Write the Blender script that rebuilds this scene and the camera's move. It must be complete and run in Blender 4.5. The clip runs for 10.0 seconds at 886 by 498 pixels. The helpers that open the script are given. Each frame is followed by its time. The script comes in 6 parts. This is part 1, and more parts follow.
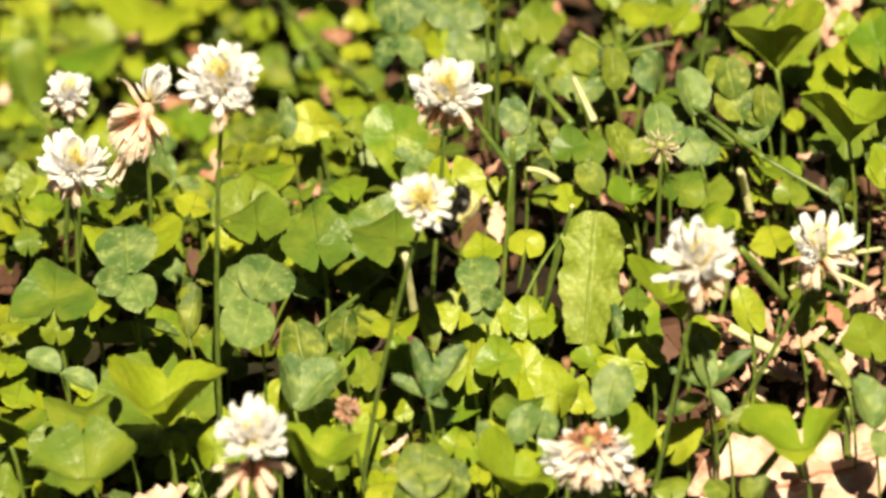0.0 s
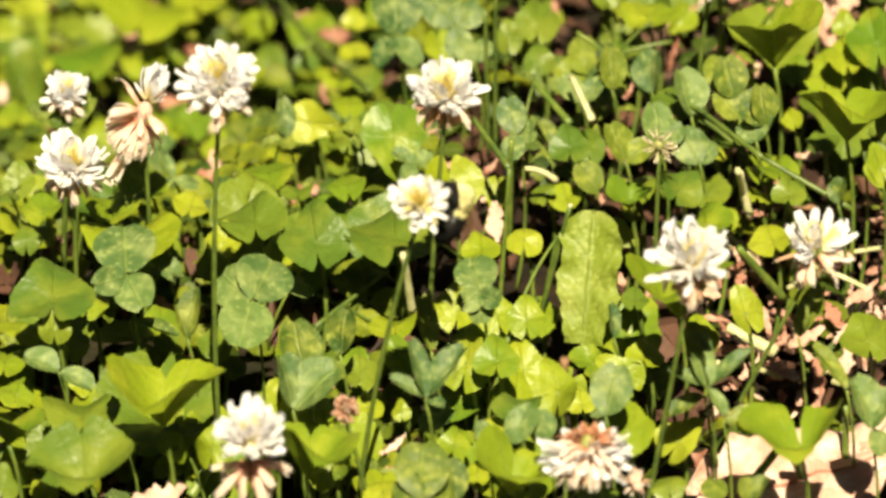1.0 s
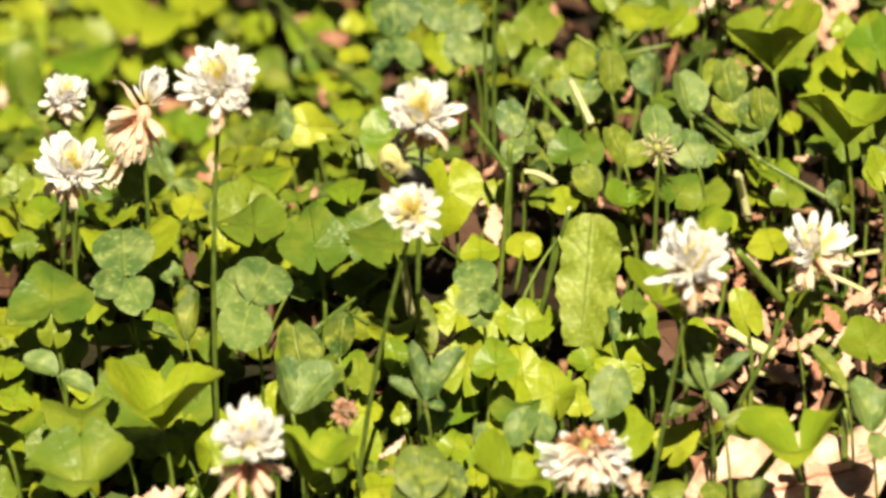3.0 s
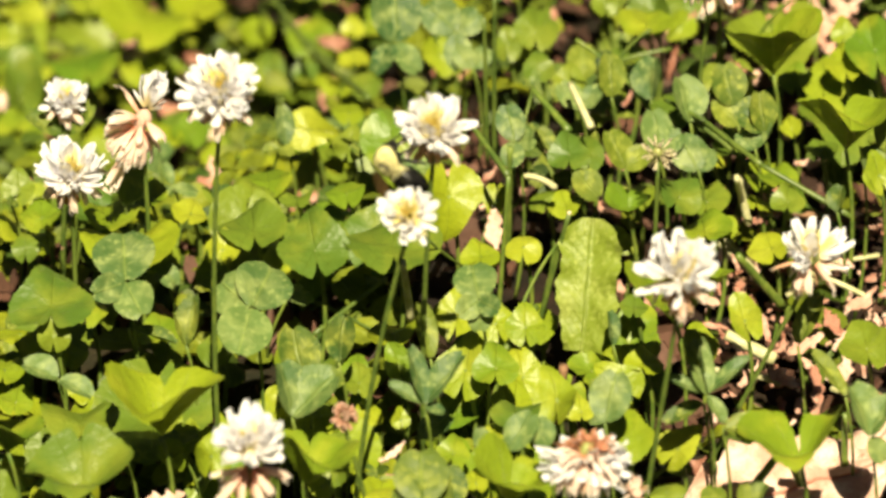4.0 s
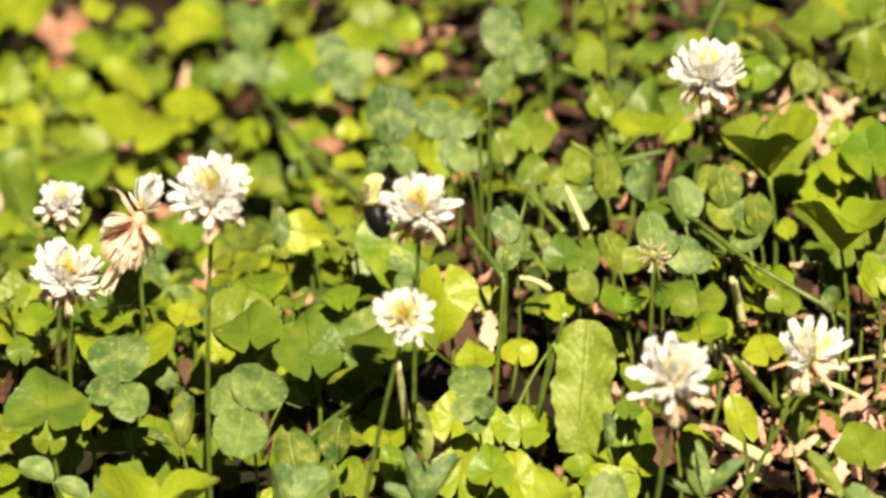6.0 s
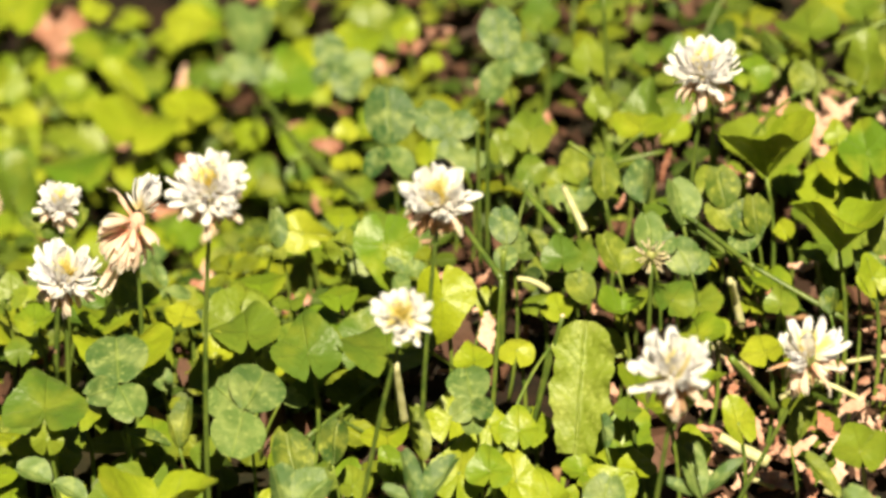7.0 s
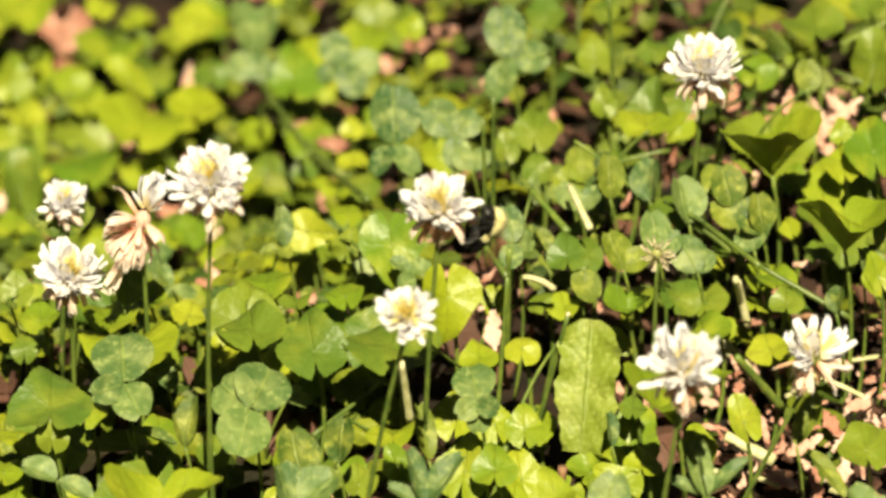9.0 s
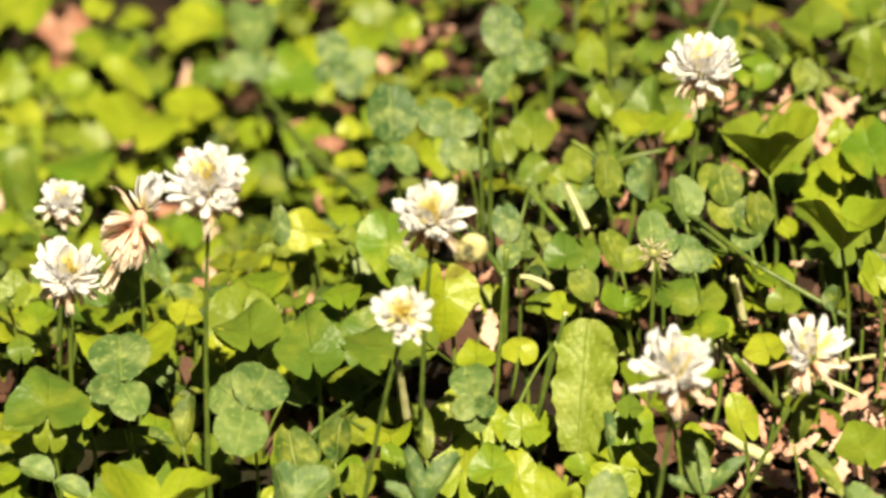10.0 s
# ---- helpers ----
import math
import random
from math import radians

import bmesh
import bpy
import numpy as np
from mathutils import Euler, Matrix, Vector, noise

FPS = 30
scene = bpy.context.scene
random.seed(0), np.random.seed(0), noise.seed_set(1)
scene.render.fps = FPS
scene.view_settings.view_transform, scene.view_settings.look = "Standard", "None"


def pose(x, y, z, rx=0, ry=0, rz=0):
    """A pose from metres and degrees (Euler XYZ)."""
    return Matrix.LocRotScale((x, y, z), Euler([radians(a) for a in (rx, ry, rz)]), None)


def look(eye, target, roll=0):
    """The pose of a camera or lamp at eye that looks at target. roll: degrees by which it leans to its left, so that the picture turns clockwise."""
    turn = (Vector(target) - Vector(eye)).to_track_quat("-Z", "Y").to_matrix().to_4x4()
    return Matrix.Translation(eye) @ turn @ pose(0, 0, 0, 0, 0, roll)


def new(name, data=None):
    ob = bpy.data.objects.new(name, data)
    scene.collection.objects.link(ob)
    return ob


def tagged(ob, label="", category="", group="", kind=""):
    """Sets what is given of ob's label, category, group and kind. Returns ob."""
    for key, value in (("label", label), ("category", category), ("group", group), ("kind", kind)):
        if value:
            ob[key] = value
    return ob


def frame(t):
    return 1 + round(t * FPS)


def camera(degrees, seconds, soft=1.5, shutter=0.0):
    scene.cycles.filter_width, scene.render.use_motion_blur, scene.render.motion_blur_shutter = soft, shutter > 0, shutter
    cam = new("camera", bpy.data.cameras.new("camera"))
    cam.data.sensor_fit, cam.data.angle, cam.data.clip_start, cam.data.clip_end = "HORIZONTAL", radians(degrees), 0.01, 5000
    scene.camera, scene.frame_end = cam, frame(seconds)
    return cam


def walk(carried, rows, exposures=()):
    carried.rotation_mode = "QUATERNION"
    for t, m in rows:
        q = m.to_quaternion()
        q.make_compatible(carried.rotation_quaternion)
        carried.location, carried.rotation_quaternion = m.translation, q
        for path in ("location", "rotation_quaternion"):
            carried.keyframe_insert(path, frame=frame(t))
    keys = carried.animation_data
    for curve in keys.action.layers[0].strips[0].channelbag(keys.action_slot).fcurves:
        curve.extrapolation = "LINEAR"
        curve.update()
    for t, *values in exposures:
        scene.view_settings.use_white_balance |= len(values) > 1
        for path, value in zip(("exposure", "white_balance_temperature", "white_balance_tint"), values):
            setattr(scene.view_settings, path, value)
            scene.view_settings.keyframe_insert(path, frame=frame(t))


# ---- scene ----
EYE = (0.0, -1.49002, 0.97107)

# ---- camera ----
cam = camera(7.0, 10.0, soft=3.1, shutter=0.5)
cam.data.dof.use_dof = True
cam.data.dof.focus_distance = 1.745
cam.data.dof.aperture_fstop = 18.0
walk(cam, [
    (0, look(EYE, (0.00000, 0.00000, 0.04000))),
    (0.5, look(EYE, (0.00034, -0.00000, 0.04000))),
    (1, look(EYE, (0.00045, -0.00007, 0.03988))),
    (1.5, look(EYE, (0.00021, -0.00000, 0.04000))),
    (2, look(EYE, (0.00041, 0.00004, 0.04006))),
    (2.5, look(EYE, (0.00069, 0.00015, 0.04023))),
    (2.7, look(EYE, (0.00069, 0.00022, 0.04035))),
    (3.25, look(EYE, (0.00069, 0.00040, 0.04064))),
    (3.8, look(EYE, (0.00069, 0.00065, 0.04105))),
    (4, look(EYE, (0.00069, 0.00087, 0.04140))),
    (4.2, look(EYE, (0.00082, 0.00123, 0.04198))),
    (4.4, look(EYE, (0.00110, 0.00196, 0.04314))),
    (4.5, look(EYE, (0.00123, 0.00275, 0.04442))),
    (4.6, look(EYE, (0.00123, 0.00485, 0.04780))),
    (4.7, look(EYE, (0.00123, 0.00801, 0.05294))),
    (4.8, look(EYE, (0.00117, 0.01065, 0.05726))),
    (4.9, look(EYE, (0.00110, 0.01122, 0.05820))),
    (5, look(EYE, (0.00110, 0.01150, 0.05867))),
    (5.2, look(EYE, (0.00123, 0.01207, 0.05961))),
    (5.4, look(EYE, (0.00144, 0.01307, 0.06125))),
    (5.5, look(EYE, (0.00151, 0.01335, 0.06172))),
    (5.7, look(EYE, (0.00164, 0.01371, 0.06230))),
    (6.25, look(EYE, (0.00199, 0.01385, 0.06254))),
    (6.8, look(EYE, (0.00226, 0.01392, 0.06266))),
    (7, look(EYE, (0.00233, 0.01392, 0.06266))),
    (7.5, look(EYE, (0.00254, 0.01378, 0.06242))),
    (8, look(EYE, (0.00144, 0.01367, 0.06224))),
    (8.5, look(EYE, (0.00123, 0.01367, 0.06224))),
    (9, look(EYE, (0.00096, 0.01374, 0.06236))),
    (9.5, look(EYE, (0.00130, 0.01371, 0.06230))),
    (10, look(EYE, (0.00164, 0.01367, 0.06224))),
])

# ---- daylight ----
SUN_EL, SUN_AZ = 56.0, 176.0          # degrees; azimuth clockwise from +y
scene.view_settings.exposure = 1.38
world = bpy.data.worlds.new("world")
scene.world = world
world.use_nodes = True
wn = world.node_tree.nodes
sky = wn.new("ShaderNodeTexSky")
sky.sky_type = 'NISHITA'
sky.sun_disc = False
sky.sun_elevation = radians(SUN_EL)
sky.sun_rotation = radians(SUN_AZ)
wn["Background"].inputs["Strength"].default_value = 0.0042
world.node_tree.links.new(sky.outputs[0], wn["Background"].inputs["Color"])
sun_dir = Vector((math.sin(radians(SUN_AZ)) * math.cos(radians(SUN_EL)),
                  math.cos(radians(SUN_AZ)) * math.cos(radians(SUN_EL)), math.sin(radians(SUN_EL))))
sun = new("sun", bpy.data.lights.new("sun", 'SUN'))
sun.data.energy = 4.6
sun.data.angle = radians(0.55)
sun.data.color = (1.0, 0.885, 0.59)
sun.matrix_world = look(sun_dir * 5, (0, 0, 0))


# ---- materials ----
class Nodes:
    """A small writer of node materials."""

    def __init__(self, name):
        self.mat = bpy.data.materials.new(name)
        self.mat.use_nodes = True
        self.tree = self.mat.node_tree
        self.n = self.tree.nodes
        self.bsdf = self.n["Principled BSDF"]
        self.out = self.n["Material Output"]

    def link(self, a, b):
        self.tree.links.new(a, b)

    def put(self, socket, v):
        if isinstance(v, bpy.types.NodeSocket):
            self.link(v, socket)
        else:
            socket.default_value = v

    def math(self, op, a, b=0.0, c=None):
        m = self.n.new("ShaderNodeMath")
        m.operation = op
        self.put(m.inputs[0], a)
        self.put(m.inputs[1], b)
        if c is not None:
            self.put(m.inputs[2], c)
        return m.outputs[0]

    def mix(self, f, a, b):
        m = self.n.new("ShaderNodeMix")
        m.data_type = 'RGBA'
        self.put(m.inputs["Factor"], f)
        self.put(m.inputs[6], a if isinstance(a, bpy.types.NodeSocket) else (*a, 1))
        self.put(m.inputs[7], b if isinstance(b, bpy.types.NodeSocket) else (*b, 1))
        return m.outputs[2]

    def step(self, v, lo, hi, a=0.0, b=1.0):
        m = self.n.new("ShaderNodeMapRange")
        m.interpolation_type = 'SMOOTHSTEP'
        self.put(m.inputs[0], v)
        for i, x in enumerate((lo, hi, a, b)):
            m.inputs[1 + i].default_value = x
        return m.outputs[0]

    def coords(self, kind="Object"):
        return self.n.new("ShaderNodeTexCoord").outputs[kind]

    def noise(self, scale, detail=3.0, vec=None, rough=0.55):
        t = self.n.new("ShaderNodeTexNoise")
        t.inputs["Scale"].default_value = scale
        t.inputs["Detail"].default_value = detail
        t.inputs["Roughness"].default_value = rough
        if vec is not None:
            self.link(vec, t.inputs["Vector"])
        return t.outputs["Fac"]

    def voronoi(self, scale, vec=None):
        t = self.n.new("ShaderNodeTexVoronoi")
        t.inputs["Scale"].default_value = scale
        if vec is not None:
            self.link(vec, t.inputs["Vector"])
        return t.outputs["Distance"]

    def where(self):
        """World place, for grain at true size, the same for a leaf at any scale."""
        return self.n.new("ShaderNodeNewGeometry").outputs["Position"]

    def island(self):
        return self.n.new("ShaderNodeNewGeometry").outputs["Random Per Island"]

    def rand(self):
        return self.n.new("ShaderNodeObjectInfo").outputs["Random"]

    def uv(self):
        s = self.n.new("ShaderNodeSeparateXYZ")
        self.link(self.coords("UV"), s.inputs[0])
        return s.outputs[0], s.outputs[1]

    def bump(self, height, strength, distance):
        b = self.n.new("ShaderNodeBump")
        b.inputs["Strength"].default_value = strength
        b.inputs["Distance"].default_value = distance
        self.link(height, b.inputs["Height"])
        self.link(b.outputs[0], self.bsdf.inputs["Normal"])
        return b.outputs[0]

    def done(self, colour, rough, thin=0.0, thin_colour=None, spec=0.5):
        """Closes the material; thin is the share of light that passes through the sheet."""
        self.put(self.bsdf.inputs["Base Color"], colour if isinstance(colour, bpy.types.NodeSocket) else (*colour, 1))
        self.put(self.bsdf.inputs["Roughness"], rough)
        self.bsdf.inputs["Specular IOR Level"].default_value = spec
        if thin:
            t = self.n.new("ShaderNodeBsdfTranslucent")
            c = thin_colour if thin_colour is not None else colour
            self.put(t.inputs["Color"], c if isinstance(c, bpy.types.NodeSocket) else (*c, 1))
            m = self.n.new("ShaderNodeMixShader")
            m.inputs[0].default_value = thin
            self.link(self.bsdf.outputs[0], m.inputs[1])
            self.link(t.outputs[0], m.inputs[2])
            self.link(m.outputs[0], self.out.inputs[0])
        return self.mat


def violet_material(name, deep, pale, blotch):
    k = Nodes(name)
    u, v = k.uv()
    ang = k.math('ARCTAN2', u, v)
    wave = k.math('ABSOLUTE', k.math('SINE', k.math('MULTIPLY', ang, 3.5)))
    dist = k.math('SQRT', k.math('ADD', k.math('MULTIPLY', u, u), k.math('MULTIPLY', v, v)))
    vein = k.step(k.math('MULTIPLY', wave, k.math('ADD', dist, 0.12)), 0.0, 0.035, 1.0, 0.0)
    mid = k.step(k.math('ABSOLUTE', u), 0.0, 0.018, 1.0, 0.0)
    vein = k.math('MAXIMUM', k.math('MULTIPLY', vein, 0.6), mid)
    blot = k.noise(90, 3, k.where())
    grain = k.noise(1400, 3, k.where())
    r = k.rand()
    base = k.mix(r, deep, pale)
    base = k.mix(k.math('MULTIPLY', k.step(blot, 0.42, 0.72), 0.6), base, blotch)
    base = k.mix(k.math('MULTIPLY', k.step(grain, 0.4, 0.75), 0.25), base, (0.06, 0.11, 0.012))
    base = k.mix(k.math('MULTIPLY', vein, 0.09), base, (0.30, 0.34, 0.05))
    k.bump(k.math('ADD', k.math('MULTIPLY', vein, -0.4), k.math('ADD', k.math('ADD', k.math('MULTIPLY', blot, 2.5), k.math('MULTIPLY', k.noise(320, 2, k.where()), 0.9)), k.math('MULTIPLY', grain, 0.2))), 0.7, 0.0007)
    return k.done(base, k.step(grain, 0.2, 0.8, 0.34, 0.5), 0.09, k.mix(r, (0.24, 0.36, 0.008), (0.36, 0.41, 0.006)), 0.3)


def clover_material(name, deep, pale, spot):
    k = Nodes(name)
    u, v = k.uv()
    au = k.math('ABSOLUTE', u)
    mid = k.step(au, 0.0, 0.05, 1.0, 0.0)
    rib = k.math('ABSOLUTE', k.math('SINE', k.math('MULTIPLY', k.math('SUBTRACT', v, k.math('MULTIPLY', au, 0.55)), 34)))
    rib = k.step(rib, 0.0, 0.3, 1.0, 0.0)
    d = k.math('ABSOLUTE', k.math('SUBTRACT', k.math('ADD', v, k.math('MULTIPLY', au, 0.55)), 0.56))
    speck = k.noise(650, 5, k.where(), 0.75)
    mark = k.math('MULTIPLY', k.step(d, 0.03, 0.15, 1.0, 0.0), k.step(speck, 0.35, 0.6, 0.35, 1.0))
    blot = k.noise(110, 3, k.where())
    r = k.rand()
    base = k.mix(r, deep, pale)
    base = k.mix(k.math('MULTIPLY', k.step(blot, 0.45, 0.75), 0.55), base, tuple(0.7 * x for x in spot))
    base = k.mix(k.math('MULTIPLY', k.step(speck, 0.52, 0.64), 0.58), base, spot)
    base = k.mix(k.math('MULTIPLY', mark, 0.34), base, spot)
    base = k.mix(k.math('MULTIPLY', mid, 0.4), base, (0.22, 0.28, 0.06))
    k.bump(k.math('ADD', k.math('MULTIPLY', rib, 0.35), k.math('ADD', k.math('ADD', mid, k.math('MULTIPLY', k.noise(330, 2, k.where()), 1.6)), k.math('MULTIPLY', speck, 0.5))), 0.6, 0.0005)
    return k.done(base, k.step(speck, 0.3, 0.7, 0.4, 0.58), 0.10, k.mix(r, (0.16, 0.26, 0.014), (0.32, 0.36, 0.01)), 0.34)


def undergrowth_material(name, dark, light):
    k = Nodes(name)
    u, v = k.uv()
    mid = k.step(k.math('ABSOLUTE', u), 0.0, 0.05, 1.0, 0.0)
    speck = k.noise(700, 4, k.where(), 0.7)
    r = k.island()
    base = k.mix(r, dark, light)
    base = k.mix(k.math('MULTIPLY', k.step(speck, 0.5, 0.72), 0.45), base, (0.2, 0.25, 0.06))
    base = k.mix(k.math('MULTIPLY', k.step(k.noise(140, 4, k.where(), 0.6), 0.42, 0.66), 0.5), base, tuple(0.55 * x for x in dark))
    base = k.mix(k.math('MULTIPLY', mid, 0.35), base, (0.24, 0.3, 0.08))
    rib = k.math('ABSOLUTE', k.math('SINE', k.math('MULTIPLY', k.math('SUBTRACT', v, k.math('MULTIPLY', k.math('ABSOLUTE', u), 0.4)), 30)))
    base = k.mix(k.math('MULTIPLY', k.step(rib, 0.0, 0.25, 1.0, 0.0), 0.12), base, dark)
    k.bump(k.math('ADD', mid, k.math('ADD', k.math('MULTIPLY', rib, 0.25), k.math('MULTIPLY', speck, 0.6))), 0.5, 0.0004)
    return k.done(base, 0.5, 0.09, k.mix(r, (0.16, 0.25, 0.01), (0.38, 0.39, 0.008)), 0.2)


def stalk_material(name, a, b, rough=0.45):
    k = Nodes(name)
    g = k.noise(260, 4, k.where())
    fine = k.noise(2600, 2, k.where())
    base = k.mix(k.step(g, 0.3, 0.7), a, b)
    base = k.mix(k.math('MULTIPLY', k.step(fine, 0.5, 0.8), 0.3), base, tuple(0.5 * x for x in a))
    k.bump(fine, 0.3, 0.0002)
    return k.done(base, rough)


def petal_material(name, foot, body, tip, thin=0.5, dirt=0.0):
    """Petal: greenish foot, pale body, tip; v runs from the foot to the tip."""
    k = Nodes(name)
    u, v = k.uv()
    streak = k.noise(1500, 3, k.where())
    r = k.rand()
    c = k.mix(k.step(v, 0.06, 0.5), foot, body)
    c = k.mix(k.step(v, 0.72, 1.0), c, tip)
    c = k.mix(k.math('MULTIPLY', k.step(streak, 0.45, 0.75), 0.22 + dirt), c, tuple(0.72 * x for x in foot))
    c = k.mix(k.math('MULTIPLY', r, 0.14 + dirt), c, foot)
    k.bump(streak, 0.25, 0.0003)
    return k.done(c, 0.55, thin, c, 0.3)


def litter_material(name, a, b, c, by_island=False):
    k = Nodes(name)
    r = k.island() if by_island else k.rand()
    g = k.noise(130, 5, k.where(), 0.65)
    f = k.noise(1500, 3, k.where(), 0.7)
    base = k.mix(r, a, b)
    base = k.mix(k.step(g, 0.42, 0.68), base, c)
    base = k.mix(k.math('MULTIPLY', k.step(f, 0.45, 0.75), 0.55), base, tuple(0.35 * x for x in a))
    k.bump(k.math('ADD', g, k.math('MULTIPLY', f, 0.4)), 0.6, 0.0006)
    return k.done(base, 0.7, 0.12, base, 0.3)


def shaded_soil_material():
    k = Nodes("soil")
    p = k.where()
    g = k.noise(60, 6, p, 0.65)
    f = k.noise(420, 5, p, 0.7)
    big = k.noise(2.5, 4, p)
    # near-black browns: the canopy's deep shade is put into the soil colour
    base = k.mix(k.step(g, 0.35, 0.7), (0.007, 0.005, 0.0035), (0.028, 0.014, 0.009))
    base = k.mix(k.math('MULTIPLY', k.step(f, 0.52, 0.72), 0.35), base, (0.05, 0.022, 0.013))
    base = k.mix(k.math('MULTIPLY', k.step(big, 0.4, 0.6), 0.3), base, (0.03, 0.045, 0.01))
    k.bump(k.math('ADD', g, k.math('MULTIPLY', f, 0.5)), 0.9, 0.003)
    return k.done(base, 0.9, spec=0.2)


def hair_material(name, a, b, rough=0.75):
    k = Nodes(name)
    base = k.mix(k.island(), a, b)
    return k.done(base, rough, 0.15, base, 0.12)


def shell_material(name, a, b, rough):
    k = Nodes(name)
    g = k.noise(900, 3, k.where())
    k.bump(g, 0.3, 0.0002)
    return k.done(k.mix(g, a, b), rough, spec=0.25)


def wing_material():
    k = Nodes("wing_membrane")
    u, v = k.uv()
    cell = k.n.new("ShaderNodeTexVoronoi")
    cell.feature = 'DISTANCE_TO_EDGE'
    cell.inputs["Scale"].default_value = 5.0
    k.link(k.coords("UV"), cell.inputs["Vector"])
    vein = k.step(cell.outputs["Distance"], 0.0, 0.05, 1.0, 0.0)
    k.put(k.bsdf.inputs["Alpha"], k.math('ADD', k.math('MULTIPLY', vein, 0.45), 0.24))
    return k.done(k.mix(vein, (0.13, 0.075, 0.03), (0.035, 0.02, 0.01)), 0.25)


M_VIOLET = violet_material("violet_leaf_green", (0.082, 0.149, 0.010), (0.212, 0.252, 0.010), (0.275, 0.292, 0.02))
M_VIOLET_COOL = violet_material("violet_leaf_cool_green", (0.058, 0.108, 0.014), (0.138, 0.18, 0.014), (0.185, 0.21, 0.022))
M_VIOLET_YELLOW = violet_material("violet_leaf_yellow", (0.165, 0.22, 0.012), (0.255, 0.28, 0.016), (0.3, 0.315, 0.03))
M_CLOVER = clover_material("clover_leaf_green", (0.03, 0.068, 0.012), (0.12, 0.155, 0.014), (0.3, 0.325, 0.05))
M_CLOVER_DARK = clover_material("clover_leaf_blue_green", (0.03, 0.074, 0.018), (0.10, 0.158, 0.04), (0.29, 0.34, 0.11))
M_UNDER = undergrowth_material("undergrowth_green", (0.025, 0.055, 0.008), (0.19, 0.21, 0.009))
# shaded copy of the undergrowth green: deep shade painted as darker leaf colour
M_UNDER_SHADED = undergrowth_material("undergrowth_shaded_green", (0.014, 0.032, 0.006), (0.07, 0.1, 0.009))
M_LONG = clover_material("long_leaf_green", (0.09, 0.14, 0.015), (0.15, 0.195, 0.02), (0.3, 0.34, 0.08))
M_STALK = stalk_material("stalk_green", (0.07, 0.12, 0.018), (0.16, 0.205, 0.032))
M_STEM = stalk_material("stem_green", (0.05, 0.085, 0.014), (0.11, 0.15, 0.024))
M_STRAW = stalk_material("straw", (0.34, 0.33, 0.15), (0.52, 0.5, 0.3), 0.6)
M_TWIG = stalk_material("twig_brown", (0.1, 0.05, 0.025), (0.26, 0.14, 0.07), 0.75)
M_CUT = stalk_material("cut_stem_end", (0.3, 0.19, 0.1), (0.6, 0.5, 0.36), 0.7)
M_FRESH = petal_material("petal_white", (0.82, 0.71, 0.4), (0.85, 0.84, 0.9), (0.87, 0.88, 1.0), 0.46)
M_YOUNG = petal_material("petal_cream", (0.78, 0.68, 0.16), (0.9, 0.8, 0.33), (0.93, 0.88, 0.55), 0.45)
M_WILTED = petal_material("petal_wilted", (0.5, 0.22, 0.1), (0.74, 0.46, 0.29), (0.84, 0.7, 0.55), 0.45, 0.08)
M_PINK = petal_material("petal_faded_pink", (0.78, 0.38, 0.25), (0.89, 0.74, 0.64), (0.9, 0.85, 0.81), 0.5, 0.04)
M_SEPAL = petal_material("sepal_reddish", (0.3, 0.2, 0.06), (0.5, 0.2, 0.12), (0.62, 0.3, 0.2), 0.25, 0.1)
M_WISP = petal_material("petal_dry_beige", (0.34, 0.3, 0.14), (0.56, 0.48, 0.32), (0.72, 0.64, 0.52), 0.35, 0.12)
M_DRY = petal_material("petal_dry_brown", (0.2, 0.09, 0.05), (0.42, 0.22, 0.15), (0.6, 0.42, 0.33), 0.25, 0.15)
M_CORE = stalk_material("calyx_green", (0.16, 0.2, 0.05), (0.3, 0.3, 0.1))
M_DEAD = litter_material("dead_leaf_brown", (0.2, 0.075, 0.045), (0.44, 0.2, 0.14), (0.57, 0.34, 0.27))
M_PALE = litter_material("dead_leaf_pale", (0.5, 0.27, 0.2), (0.64, 0.42, 0.34), (0.72, 0.57, 0.49))
# chip browns lowered too, so that gaps between leaves look shaded
M_CHIPS = litter_material("litter_chips", (0.02, 0.011, 0.008), (0.13, 0.06, 0.04), (0.09, 0.042, 0.026), True)
M_SOIL_SHADED = shaded_soil_material()
M_YELLOW_HAIR = hair_material("yellow_hair", (0.76, 0.69, 0.3), (0.86, 0.81, 0.48))
M_BLACK_HAIR = hair_material("black_hair", (0.004, 0.004, 0.004), (0.012, 0.011, 0.011))
M_BLACK = shell_material("black_shell", (0.006, 0.006, 0.007), (0.015, 0.014, 0.012), 0.4)
M_EYE = shell_material("eye_black", (0.006, 0.006, 0.007), (0.015, 0.013, 0.012), 0.12)
M_WING = wing_material()


# ---- mesh helpers ----
def mesh_of(name, bm, material, smooth=True):
    me = bpy.data.meshes.new(name)
    bm.to_mesh(me)
    bm.free()
    me.materials.append(material)
    if smooth:
        me.polygons.foreach_set("use_smooth", [True] * len(me.polygons))
    return me


def hang(name, me, parent, m=None, label=""):
    """Links a mesh under a thing or a part, at the pose m in its parent's space."""
    ob = new(name, me)
    ob.parent = parent
    if m is not None:
        ob.matrix_basis = m
    return tagged(ob, label)


def part(name, bm, material, parent, label=""):
    return hang(name, mesh_of(name, bm, material), parent, None, label)


def thing(name, m, label, category, group=""):
    ob = new(name)
    ob.empty_display_size = 0.01
    ob.matrix_basis = m
    return tagged(ob, label, category, group)


